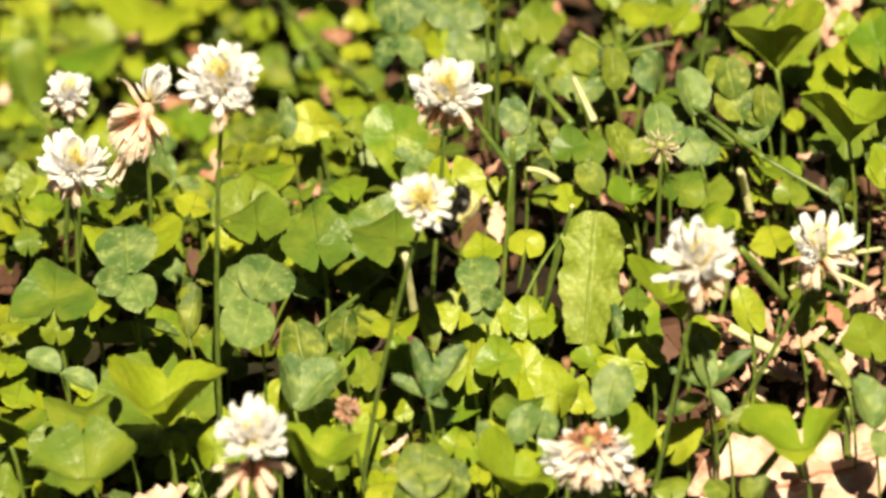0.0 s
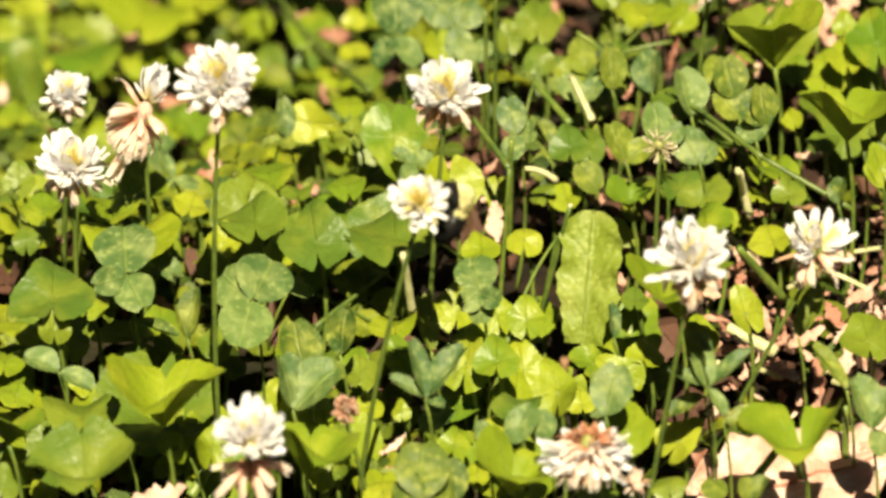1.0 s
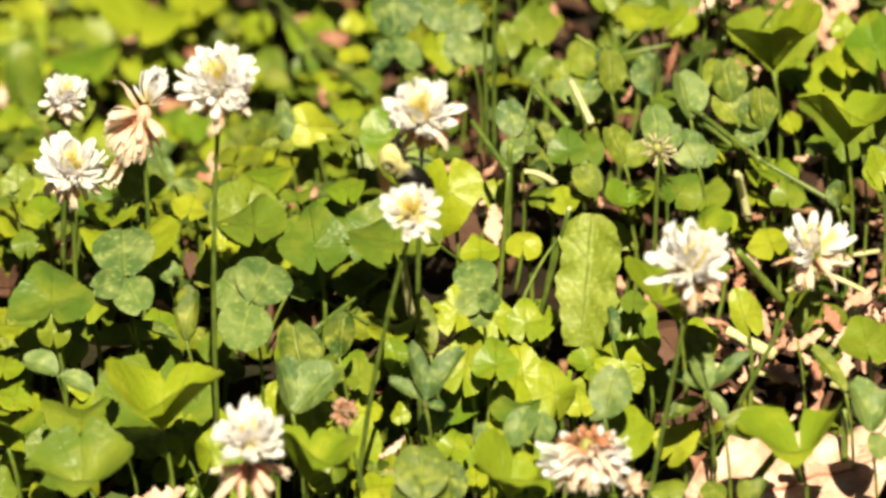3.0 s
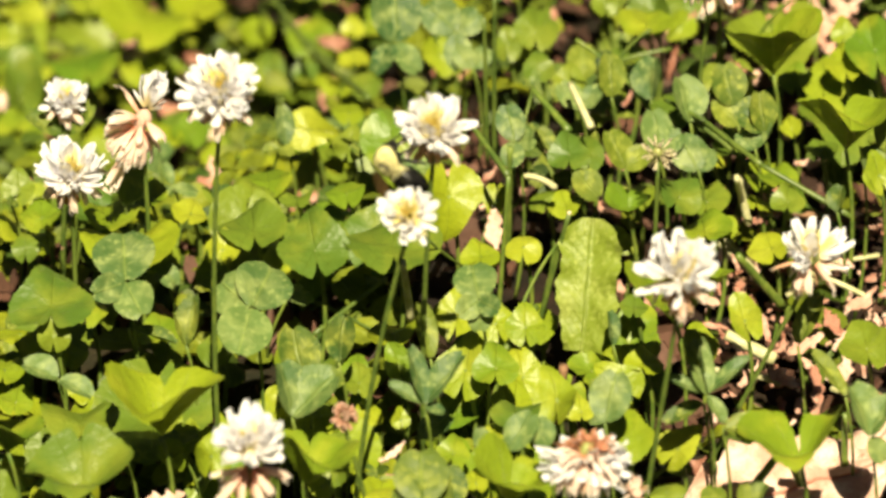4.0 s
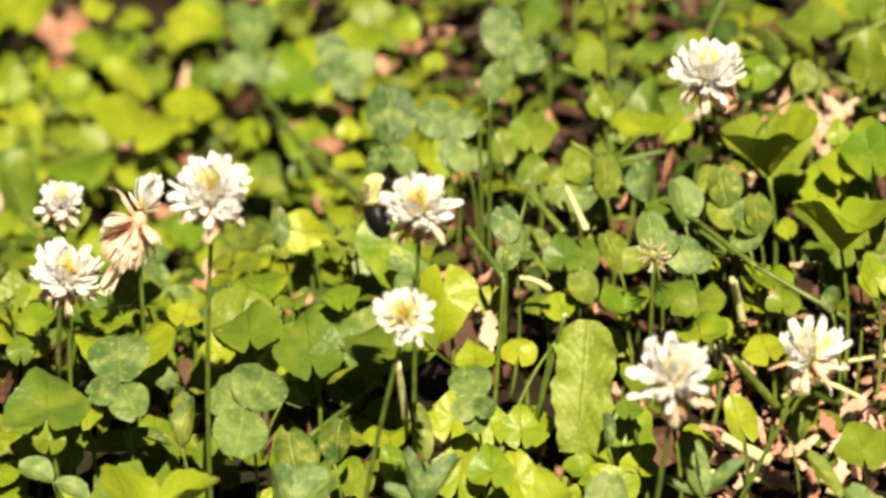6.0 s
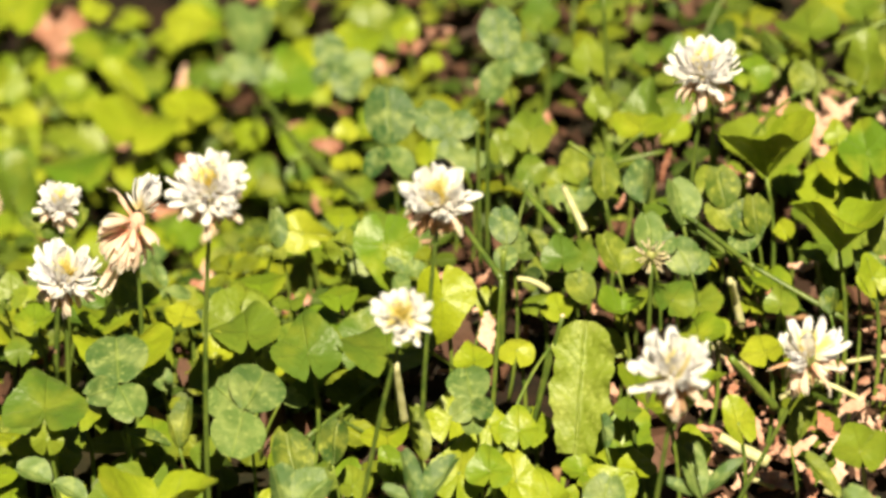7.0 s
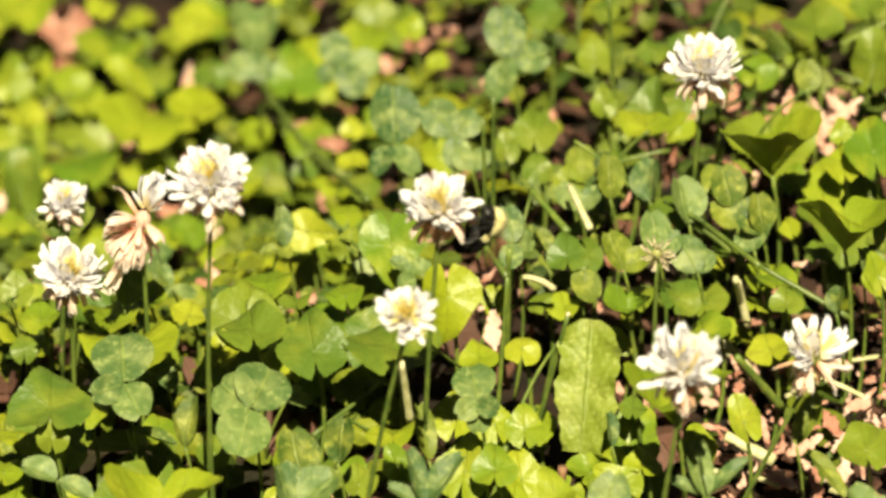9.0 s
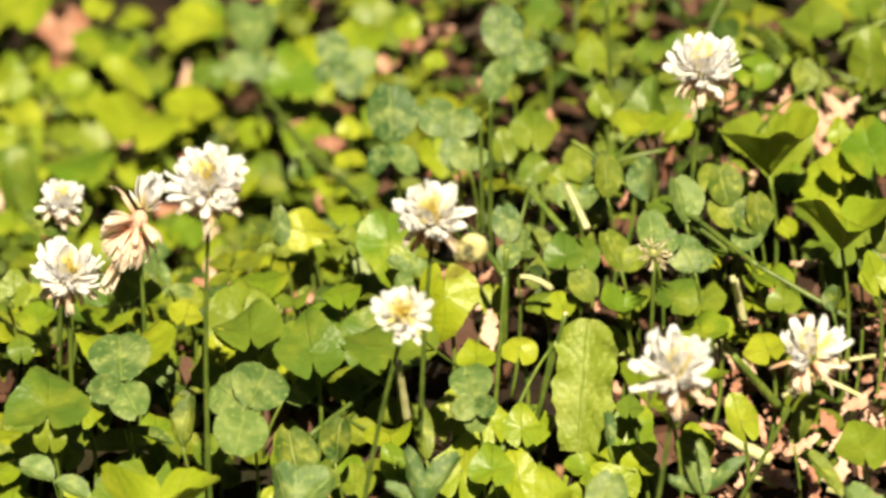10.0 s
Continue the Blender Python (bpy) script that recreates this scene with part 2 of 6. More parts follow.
def sheet(bm, grid, uvs, closed=False):
    """A sheet of quads from rows of points, with their uv."""
    layer = bm.loops.layers.uv.verify()
    vs = [[bm.verts.new(p) for p in row] for row in grid]
    n = len(vs[0])
    for i in range(len(vs) - 1):
        for j in range(n if closed else n - 1):
            ids = ((i, j), (i, (j + 1) % n), (i + 1, (j + 1) % n), (i + 1, j))
            f = bm.faces.new([vs[a][b] for a, b in ids])
            for loop, (a, b) in zip(f.loops, ids):
                loop[layer].uv = uvs[a][b]
    return vs


def tube(bm, points, radii, sides=7, cap=True):
    """A tapered tube along points."""
    pts = [Vector(p) for p in points]
    rings = []
    side = None
    for i, p in enumerate(pts):
        d = (pts[min(i + 1, len(pts) - 1)] - pts[max(i - 1, 0)]).normalized()
        if side is None:
            side = d.orthogonal().normalized()
        side = (side - d * side.dot(d)).normalized()
        up = d.cross(side)
        rings.append([p + radii[i] * (math.cos(a) * side + math.sin(a) * up) for a in (2 * math.pi * k / sides for k in range(sides))])
    uvs = [[(k / sides, i / max(1, len(rings) - 1)) for k in range(sides)] for i in range(len(rings))]
    vs = sheet(bm, rings, uvs, True)
    if cap:
        bm.faces.new(vs[-1])
        bm.faces.new(vs[0][::-1])
    return vs


def bend(a, b, out, n=9):
    """Points of a curve from a to b, bowed by the vector out."""
    a, b, out = Vector(a), Vector(b), Vector(out)
    return [a.lerp(b, t) + out * 4 * t * (1 - t) * 0.5 for t in (i / (n - 1) for i in range(n))]


def ball(bm, centre, radii, seg=14, rings=9):
    vs = bmesh.ops.create_uvsphere(bm, u_segments=seg, v_segments=rings, radius=1.0)["verts"]
    for v in vs:
        v.co = Vector((v.co.x * radii[0] + centre[0], v.co.y * radii[1] + centre[1], v.co.z * radii[2] + centre[2]))
    return vs


def ease(a, b, x):
    t = min(1.0, max(0.0, (x - a) / (b - a)))
    return t * t * (3 - 2 * t)


def ground_z(x, y):
    """The plot is level, and falls away gently at the back, more so to the west."""
    dip = -0.075 * ease(0.03, 0.22, y) * ease(-0.07, 0.08, -x) - 0.02 * ease(0.10, 0.30, y)
    return dip * (1 - ease(0.6, 2.2, math.hypot(x, y)))


# ---- ground ----
def build_ground():
    def spread(k, n, fine, far):
        t = 2 * k / n - 1
        return fine * t + math.copysign(far * abs(t) ** 7, t)
    n = 150
    rows, uvs = [], []
    for j in range(n + 1):
        y = spread(j, n, 0.75, 400.0) + 0.05
        row = []
        for i in range(n + 1):
            x = spread(i, n, 0.75, 400.0)
            r = math.hypot(x, y)
            z = ground_z(x, y) + 0.006 * noise.noise(Vector((x * 30, y * 30, 0))) * (1 - 0.8 * ease(0.6, 1.2, r))
            z += 0.05 * noise.noise(Vector((x * 0.8, y * 0.8, 5))) * ease(2.0, 6.0, r)
            row.append((x, y, z - 0.004))
        rows.append(row)
        uvs.append([(0, 0)] * (n + 1))
    bm = bmesh.new()
    sheet(bm, rows, uvs)
    tagged(new("ground", mesh_of("ground", bm, M_SOIL_SHADED)), "reddish-brown garden soil with leaf litter, darkened for shade under the leaves", "ground", kind="structure")


build_ground()


# ---- leaf blades, shared by all leaves of a kind ----
def heart_blade(seed, cup, fold, cone=0.0, notch=0.28):
    """Violet leaf: a heart round the stalk, scalloped, cupped, or rolled into a cone; width 1, the tip along +y."""
    rnd = random.Random(seed)
    ph = [rnd.uniform(0, 6.28) for _ in range(4)]
    fold = fold * rnd.uniform(0.5, 3.0) if cone < 0.4 else fold
    sag = rnd.uniform(0.05, 0.5)
    segs, rings = 72, 8
    rows, uvs = [], []
    for i in range(rings + 1):
        s = i / rings
        row, uvr = [], []
        for j in range(segs + 1):
            a = -math.pi + 2 * math.pi * j / segs
            c = abs(a) / math.pi
            r = 0.53 - 0.03 * math.cos(a) - 0.05 * math.exp(-((abs(a) - 0.95) / 0.38) ** 2) + 0.22 * math.exp(-(a / 0.40) ** 2)
            r *= 1 - (notch * ease(0.95, 1.0, c) if cone > 0.4 else 0.62 * ease(0.95, 1.0, c))
            r *= 1 + 0.03 * math.sin(3 * a + ph[0])
            if i == rings:
                r *= 1 + 0.016 * math.cos(2 * math.pi * j / 3)
            x, y = s * r * math.sin(a), s * r * math.cos(a)
            q = s * r / 0.6
            z = cup * 0.55 * q * q + fold * abs(x) * 0.9 + cone * s * r * (1.15 - 0.22 * q * q) * (1 + 0.10 * math.sin(a + ph[3]) + 0.14 * math.cos(a))
            z += 0.022 * q * q * math.sin(5 * a + ph[1]) + 0.09 * q * math.sin(2 * a + ph[2]) + 0.07 * q * q * math.sin(3 * a + ph[3]) - sag * max(0, y) ** 2
            z += 0.006 * q * math.cos(7 * a + 0.4 * math.sin(ph[0])) - 0.03 * q ** 6
            row.append((x, y, z))
            uvr.append((x, y))
        rows.append(row)
        uvs.append(uvr)
    bm = bmesh.new()
    sheet(bm, rows, uvs)
    bmesh.ops.remove_doubles(bm, verts=bm.verts, dist=1e-6)
    return mesh_of("blade", bm, M_VIOLET)


def leaflet_blade(seed, wide, fold, droop):
    """Clover leaflet: obovate, notched tip, folded along the midrib; length 1 along +y."""
    rnd = random.Random(seed)
    ph = rnd.uniform(0, 6.28)
    nv, nu = 11, 8
    rows, uvs = [], []
    for i in range(nv + 1):
        v = i / nv
        w = wide * 0.5 * (math.sin(math.pi * (v * 0.93 + 0.02) ** 0.82)) ** 0.62 * (0.86 + 0.28 * v)
        row, uvr = [], []
        for j in range(nu + 1):
            u = 2 * j / nu - 1
            x = w * u
            y = v - 0.05 * (1 - abs(u)) * ease(0.85, 1.0, v) + 0.02 * u * u * v
            z = fold * abs(x) - droop * v * v + 0.02 * math.sin(7 * v + 3 * u + ph) + 0.05 * x * x
            row.append((x, y, z))
            uvr.append((u * 0.5, v))
        rows.append(row)
        uvs.append(uvr)
    bm = bmesh.new()
    sheet(bm, rows, uvs)
    return mesh_of("leaflet", bm, M_CLOVER)


HEARTS = {c: [heart_blade(10 * c + i, *shape) for i in range(4)]
          for c, shape in enumerate(((0.06, 0.10), (0.30, 0.08), (0.12, 0.22), (-0.22, 0.04), (0.05, 0.05, 0.35), (0.12, 0.03, 0.64), (0.12, 0.03, 0.78), (0.12, 0.03, 0.94), (0.14, 0.0, 0.85, 0.72)))}
LEAFLETS = {f: [leaflet_blade(100 + 10 * f + i, w, fold, d) for i, w in enumerate((0.78, 0.86, 0.95))]
            for f, (fold, d) in enumerate(((0.12, 0.08), (0.5, 0.05), (0.15, 0.3), (0.9, 0.0)))}
LEAFLETS[4] = [leaflet_blade(150 + i, w, 0.55, 0.02) for i, w in enumerate((0.42, 0.48, 0.52))]


def turn(yaw, nod, roll):
    """Turn of a leaf: yaw of its tip (degrees, 0 to the east, 90 to the north), then nod to the south, then roll to the east."""
    return (Matrix.Rotation(radians(roll), 4, 'Y') @ Matrix.Rotation(radians(nod), 4, 'X')
            @ Matrix.Rotation(radians(yaw - 90), 4, 'Z'))


def stalk_to(parent, top, foot, radius, material=None, name="stalk", bow=None):
    rnd = random.Random(int(1e6 * (top[0] + 3 * top[1])))
    bow = bow or (rnd.uniform(-0.007, 0.007), rnd.uniform(-0.007, 0.007), 0)
    pts = bend(foot, top, bow)
    bm = bmesh.new()
    tube(bm, pts, [0.8 * radius * (1.15 - 0.3 * i / 8) for i in range(9)])
    return part(name, bm, material or M_STALK, parent)


VIOLET_LABELS = {"warm": "yellow-green heart-shaped violet leaf on a thin stalk", "cool": "cool green heart-shaped violet leaf on a thin stalk",
                 "yellow": "yellowing heart-shaped violet leaf on a thin stalk"}
VIOLET_TONES = {"warm": M_VIOLET, "cool": M_VIOLET_COOL, "yellow": M_VIOLET_YELLOW}
CLOVER_LABELS = {False: "mottled green three-part clover leaf on a thin stalk", True: "dark blue-green clover leaf with a pale chevron mark"}


def violet_leaf(x, y, z, width, yaw=90, nod=15, roll=0, cup=1, foot=(0.0, 0.0), tone="warm"):
    """A violet leaf whose blade meets its stalk at (x, y, z)."""
    fx, fy = x + foot[0], y + foot[1]
    fz = ground_z(fx, fy) - 0.003
    ob = thing("violet_leaf", pose(fx, fy, fz), VIOLET_LABELS[tone], "leaf", "violet leaves")
    top = (x - fx, y - fy, z - fz)
    stalk_to(ob, top, (0, 0, 0), 0.0007)
    k = int(abs(x * 7919 + y * 104729) * 1000) % 4
    blade = hang("blade", HEARTS[cup][k], ob, Matrix.Translation(top) @ turn(yaw, nod, roll) @ Matrix.Scale(width, 4))
    blade.material_slots[0].link = 'OBJECT'
    blade.material_slots[0].material = VIOLET_TONES[tone]
    return ob


BLUE_LEAFLETS = {}


def blue_leaflet(me):
    """The same leaflet in the darker, blue-green clover."""
    if me.name not in BLUE_LEAFLETS:
        twin = me.copy()
        twin.materials.clear()
        twin.materials.append(M_CLOVER_DARK)
        BLUE_LEAFLETS[me.name] = twin
    return BLUE_LEAFLETS[me.name]


def clover_leaf(x, y, z, leaflets, foot=(0.0, 0.0), blue=False):
    """A clover leaf; each leaflet: its length, its turn (yaw, nod, roll) and its form."""
    fx, fy = x + foot[0], y + foot[1]
    fz = ground_z(fx, fy) - 0.003
    ob = thing("clover_leaf", pose(fx, fy, fz), CLOVER_LABELS[blue], "leaf", "clover leaves")
    top = Vector((x - fx, y - fy, z - fz))
    stalk_to(ob, top, (0, 0, 0), 0.0005)
    rnd = random.Random(int(abs(x * 7919 + y * 104729) * 1000))
    for size, yaw, nod, roll, form in leaflets:
        me = rnd.choice(LEAFLETS[form])
        hang("leaflet", blue_leaflet(me) if blue else me, ob, Matrix.Translation(top) @ turn(yaw, nod, roll) @ Matrix.Translation((0, 0.03 * size, 0)) @ Matrix.Scale(size, 4))
    return ob


def spread_leaf(rnd, x, y, z, size, form, blue=False):
    """A clover leaf with its three leaflets spread flat, turned by chance."""
    yaw, nod, roll = rnd.uniform(0, 360), rnd.uniform(-10, 40), rnd.uniform(-25, 25)
    leaflets = [(size * rnd.uniform(0.92, 1.06), yaw + a + rnd.uniform(-6, 6), nod + rnd.uniform(-8, 8), roll + rnd.uniform(-8, 8), form) for a in (0, 118, -118)]
    return clover_leaf(x, y, z, leaflets, (rnd.uniform(-0.006, 0.006), rnd.uniform(-0.006, 0.006)), blue)


# ---- clover flowers ----
def floret_mesh(name, material, length, width, flare, curl, tip, flat=0.5, ruffle=0.0, side=0.0):
    """A pea floret: a folded banner round a narrow keel, along +z, opening to +y."""
    bm = bmesh.new()
    rows, uvs = [], []
    for v in (0, 0.15, 0.32, 0.5, 0.66, 0.8, 0.9, 0.97, 1.0):
        w = width * (0.30 + 0.70 * ease(0.1, 0.72, v)) * (1 if v < 0.72 else math.sqrt(max(0.10, 1 - ((v - 0.72) / 0.285) ** 2)))
        off = flare * v * v
        row, uvr = [], []
        for j in range(7):
            arc = math.pi * (1.2 - flat * v)
            a = (j / 6 - 0.5) * arc
            row.append((w * 0.5 * math.sin(a) / math.sin(arc / 2) + side * v * v, off + w * 0.5 * math.cos(a) * (1 - 0.45 * v) + curl * v ** 3 + ruffle * v ** 3 * math.sin(2.1 * j + 40 * side * 1000),
                        length * v * (1 - tip * (1 - abs(j - 3) / 3) * (v > 0.95))))
            uvr.append((j / 6, v))
        rows.append(row)
        uvs.append(uvr)
    sheet(bm, rows, uvs)
    krows, kuv = [], []
    for i in range(5):
        v = i / 4
        w = width * 0.42 * (0.5 + 0.8 * v * (1 - v) * 2) * (0.25 if i == 4 else 1)
        cy = flare * 0.45 * v - width * 0.12
        krows.append([(w * 0.5 * math.cos(a), cy + w * 0.55 * math.sin(a), length * 0.72 * v) for a in (2 * math.pi * k / 6 for k in range(6))])
        kuv.append([(k / 6, v * 0.7) for k in range(6)])
    sheet(bm, krows, kuv, True)
    return mesh_of(name, bm, material)


def florets(material, length, width, flare, curl, tip, flat, ruffle):
    """Four florets of one kind, none bent quite like the next."""
    return [floret_mesh("floret", material, length * a, width * b, flare * c, curl * d, tip, flat, ruffle * d, e)
            for a, b, c, d, e in ((1, 1, 1, 1, 0), (0.92, 1.15, 1.4, 1.3, 0.0006), (1.06, 0.86, 0.5, 0.5, -0.0008), (0.97, 1.05, 0.9, 1.5, 0.0003))]


FLORET = {
    "fresh": florets(M_FRESH, 0.0088, 0.0026, 0.0008, 0.0023, 0.05, 0.8, 0.0003),
    "wide": florets(M_FRESH, 0.0086, 0.0029, 0.0009, 0.0022, 0.05, 0.85, 0.0005),
    "broad": florets(M_FRESH, 0.0088, 0.0036, 0.0010, 0.0022, 0.04, 0.95, 0.0006),
    "young": florets(M_YOUNG, 0.0078, 0.0015, 0.0002, 0.0006, 0.1, 0.5, 0.0001),
    "wilted": florets(M_WILTED, 0.0080, 0.0016, -0.0010, -0.0006, 0.25, 0.4, 0.0002),
    "pink": florets(M_PINK, 0.0088, 0.0020, -0.0010, -0.0008, 0.1, 0.5, 0.0004),
    "sepal": florets(M_SEPAL, 0.0062, 0.0011, 0.0002, -0.0010, 0.3, 0.3, 0.0001),
    "wisp": florets(M_WISP, 0.0070, 0.0010, 0.0004, 0.0012, 0.3, 0.4, 0.0004),
    "dry": florets(M_DRY, 0.0065, 0.0024, -0.0004, 0.0008, 0.3, 0.5, 0.0006),
}


def flower_head(parent, m, size, rings, seed, clump=0.0, hub=None):
    """A globe of florets. rings: (degrees from the top, number, kind, scale[, drop])."""
    rnd = random.Random(seed)
    bm = bmesh.new()
    ball(bm, (0, 0, 0), (0.0024, 0.0024, 0.0030), 10, 7)
    tube(bm, [(0, 0, -0.0065), (0, 0, -0.003), (0, 0, -0.001)], [0.0008, 0.0013, 0.0022])
    head = hang("head", mesh_of("head", bm, hub or M_CORE), parent, m @ Matrix.Scale(size / 0.0212, 4))
    for ring in rings:
        polar, count, kind, scale = ring[:4]
        count = round(count * (1.4 if kind == "fresh" else 1.0))
        drop = ring[4] if len(ring) > 4 else 0.0
        for i in range(count):
            az = 360 * (i + rnd.uniform(-0.45, 0.45)) / count + polar * 3.7
            az += clump * math.sin(radians(3 * az + 50 * seed))
            p = polar + rnd.uniform(-15, 15)
            d = Matrix.Translation((0, 0, drop)) @ Matrix.Rotation(radians(az), 4, 'Z') @ Matrix.Rotation(radians(p), 4, 'X')
            s = scale * rnd.uniform(0.80, 1.14)
            hang("floret", rnd.choice(FLORET[kind]), head, d @ Matrix.Translation((0, 0, 0.0012)) @ Matrix.Rotation(radians(rnd.uniform(-38, 38)), 4, 'Z') @ Matrix.Scale(s, 4))
    return head


OPEN_RINGS = ((4, 6, "young", 0.85), (14, 10, "young", 0.88), (25, 14, "young", 0.90), (36, 16, "young", 0.90), (46, 8, "fresh", 0.94), (56, 11, "wide", 1.0), (68, 10, "fresh", 1.05), (82, 12, "wide", 1.04), (96, 8, "fresh", 1.0),
              (106, 5, "pink", 1.0), (124, 7, "wilted", 1.0), (140, 10, "wilted", 1.1), (152, 11, "wilted", 1.15), (162, 11, "wilted", 1.15), (171, 7, "wilted", 1.05))
TALL_RINGS = ((6, 6, "young", 0.85), (18, 9, "young", 0.90), (30, 11, "young", 0.92), (42, 9, "fresh", 0.92), (54, 11, "fresh", 1.0), (66, 12, "fresh", 1.03), (80, 12, "fresh", 1.04), (94, 10, "fresh", 1.02),
              (108, 7, "pink", 1.1), (124, 8, "wilted", 1.1), (140, 8, "pink", 1.1), (154, 8, "wilted", 1.15), (166, 6, "wilted", 1.1))
YOUNG_RINGS = ((4, 6, "young", 0.80), (14, 10, "young", 0.84), (26, 14, "young", 0.88), (38, 14, "young", 0.92), (52, 9, "fresh", 0.88), (66, 13, "wide", 0.95),
               (80, 15, "wide", 1.0), (94, 14, "wide", 0.98), (106, 8, "young", 0.95))
FULL_RINGS = ((12, 4, "young", 0.75), (28, 5, "young", 0.82), (42, 7, "fresh", 0.85), (58, 11, "fresh", 0.95), (74, 12, "fresh", 1.02), (90, 12, "fresh", 1.0), (102, 7, "fresh", 0.92),
              (106, 6, "pink", 1.2, -0.0070), (120, 9, "pink", 1.25, -0.0070), (136, 6, "wilted", 1.15, -0.0066), (146, 7, "pink", 1.2, -0.0066), (162, 6, "wilted", 0.9, -0.0066))
SPARSE_RINGS = ((8, 6, "young", 0.85), (22, 9, "young", 0.92), (36, 9, "young", 0.95), (48, 7, "wide", 1.0), (60, 9, "wide", 1.1), (74, 7, "wide", 1.14), (86, 5, "broad", 1.08), (98, 6, "wide", 1.05),
                (112, 6, "pink", 1.1), (128, 8, "wilted", 1.1), (146, 9, "pink", 1.15), (160, 6, "wilted", 1.05), (170, 4, "wilted", 1.0))
BROAD_RINGS = ((6, 6, "young", 0.85), (20, 9, "young", 0.9), (34, 9, "young", 0.95), (44, 8, "wide", 0.95), (56, 10, "wide", 1.02), (70, 10, "wide", 1.05), (84, 8, "broad", 1.05), (98, 7, "wide", 1.05),
               (112, 6, "pink", 1.1), (126, 9, "wilted", 1.1), (140, 6, "pink", 1.05), (146, 9, "wilted", 1.1), (158, 9, "wilted", 1.05), (168, 6, "wilted", 0.95))
FADED_RINGS = ((6, 6, "sepal", 0.6), (24, 10, "sepal", 0.7), (46, 14, "sepal", 0.85), (66, 18, "sepal", 1.0), (84, 8, "pink", 0.95), (98, 10, "fresh", 1.0), (108, 12, "pink", 1.05), (116, 13, "fresh", 1.05), (124, 16, "pink", 1.1),
               (132, 13, "fresh", 1.1), (140, 16, "pink", 1.1), (150, 14, "wilted", 1.15))
HANGING_RINGS = ((12, 6, "fresh", 0.9, 0.004), (28, 8, "fresh", 0.95, 0.004), (42, 5, "fresh", 0.9, 0.003), (80, 3, "pink", 1.15), (98, 4, "pink", 1.1), (116, 8, "pink", 0.95, -0.002), (128, 13, "pink", 1.0, -0.003),
                 (138, 14, "pink", 1.0, -0.003), (148, 14, "pink", 1.05, -0.003), (158, 12, "pink", 1.1, -0.003), (168, 8, "wilted", 1.1, -0.003), (175, 2, "pink", 1.9, -0.003))
WISPY_RINGS = ((20, 3, "wisp", 0.8), (55, 6, "wisp", 0.9), (90, 8, "wisp", 1.0), (120, 8, "wisp", 1.05), (145, 8, "wisp", 1.1), (165, 5, "wisp", 1.1))
SHED_RINGS = ((20, 3, "pink", 0.9), (60, 5, "wilted", 0.9), (100, 6, "pink", 0.9), (140, 5, "wilted", 1.0))
DRY_RINGS = ((10, 5, "dry", 0.8), (40, 9, "dry", 0.9), (75, 12, "dry", 0.95), (110, 11, "dry", 0.9), (145, 8, "dry", 0.8))


def clover_flower(foot, top, size, rings, seed, tilt=(0, 0), bow=(0, 0, 0), label="", group="clover flowers", radius=0.00058):
    """A clover flower from its foot on the ground to the middle of its head."""
    foot = Vector((foot[0], foot[1], ground_z(foot[0], foot[1]) - 0.003))
    ob = thing("clover_flower", Matrix.Translation(foot), label, "flower", group)
    head = Vector(top) - foot
    pts = bend((0, 0, 0), head - Vector((0, 0, 0.25 * size)), bow, 13)
    bm = bmesh.new()
    tube(bm, pts, [radius * (1.25 - 0.4 * i / 12) for i in range(13)], 8)
    part("stem", bm, M_STEM, ob)
    flower_head(ob, Matrix.Translation(head) @ turn(90, tilt[0], tilt[1]), size, rings, seed, 24.0 if rings is SPARSE_RINGS else 8.0, M_PALE if rings is HANGING_RINGS else None)
    return ob


# ---- stalks, straws and litter ----
def stalk_piece(name, a, b, radius, material, label, category, bow=(0, 0, 0), cut=False):
    """A bare stem, straw or twig between two points."""
    a, b = Vector(a), Vector(b)
    ob = thing(name, Matrix.Translation(a), label, category)
    pts = bend((0, 0, 0), b - a, bow, 11)
    bm = bmesh.new()
    tube(bm, pts, [radius * (1.1 - 0.25 * i / 10) * (1 + 0.06 * math.sin(i * 2.1)) for i in range(11)])
    part("shaft", bm, material, ob)
    if cut:
        bm = bmesh.new()
        ball(bm, tuple(b - a), (radius * 0.9, radius * 0.9, radius * 0.7), 8, 6)
        part("cut_end", bm, M_CUT, ob, "pale cut end")
    return ob


def dead_blade(seed, length, width, curl, twist):
    rnd = random.Random(seed)
    ph = rnd.uniform(0, 6)
    ragged = 0.72 if length > 0.012 else 0.3
    rows, uvs = [], []
    for i in range(13):
        v = i / 12
        w = width * 0.5 * math.sin(math.pi * (0.03 + 0.94 * v)) ** 0.7
        tear = (rnd.uniform(ragged, 1.15), rnd.uniform(ragged, 1.15))
        rows.append([])
        uvs.append([])
        for j in range(9):
            u = j / 4 - 1
            x, y = w * u * (1 + 0.08 * math.sin(9 * v + ph)) * (1 + (tear[u > 0] - 1) * abs(u)), length * (v - 0.5 + 0.03 * math.sin(5 * u + ph))
            z = curl * length * (v - 0.5) ** 2 + 0.35 * abs(u) ** 1.5 * w * math.sin(2.5 * v + ph) + twist * x * (v - 0.5) * 3
            z += 0.02 * length * math.sin(6 * u + 8 * v + ph) + 0.05 * length * noise.noise(Vector((3 * u, 7 * v, ph)))
            rows[-1].append((x, y, z))
            uvs[-1].append((u * 0.5, v))
    bm = bmesh.new()
    sheet(bm, rows, uvs)
    return bm


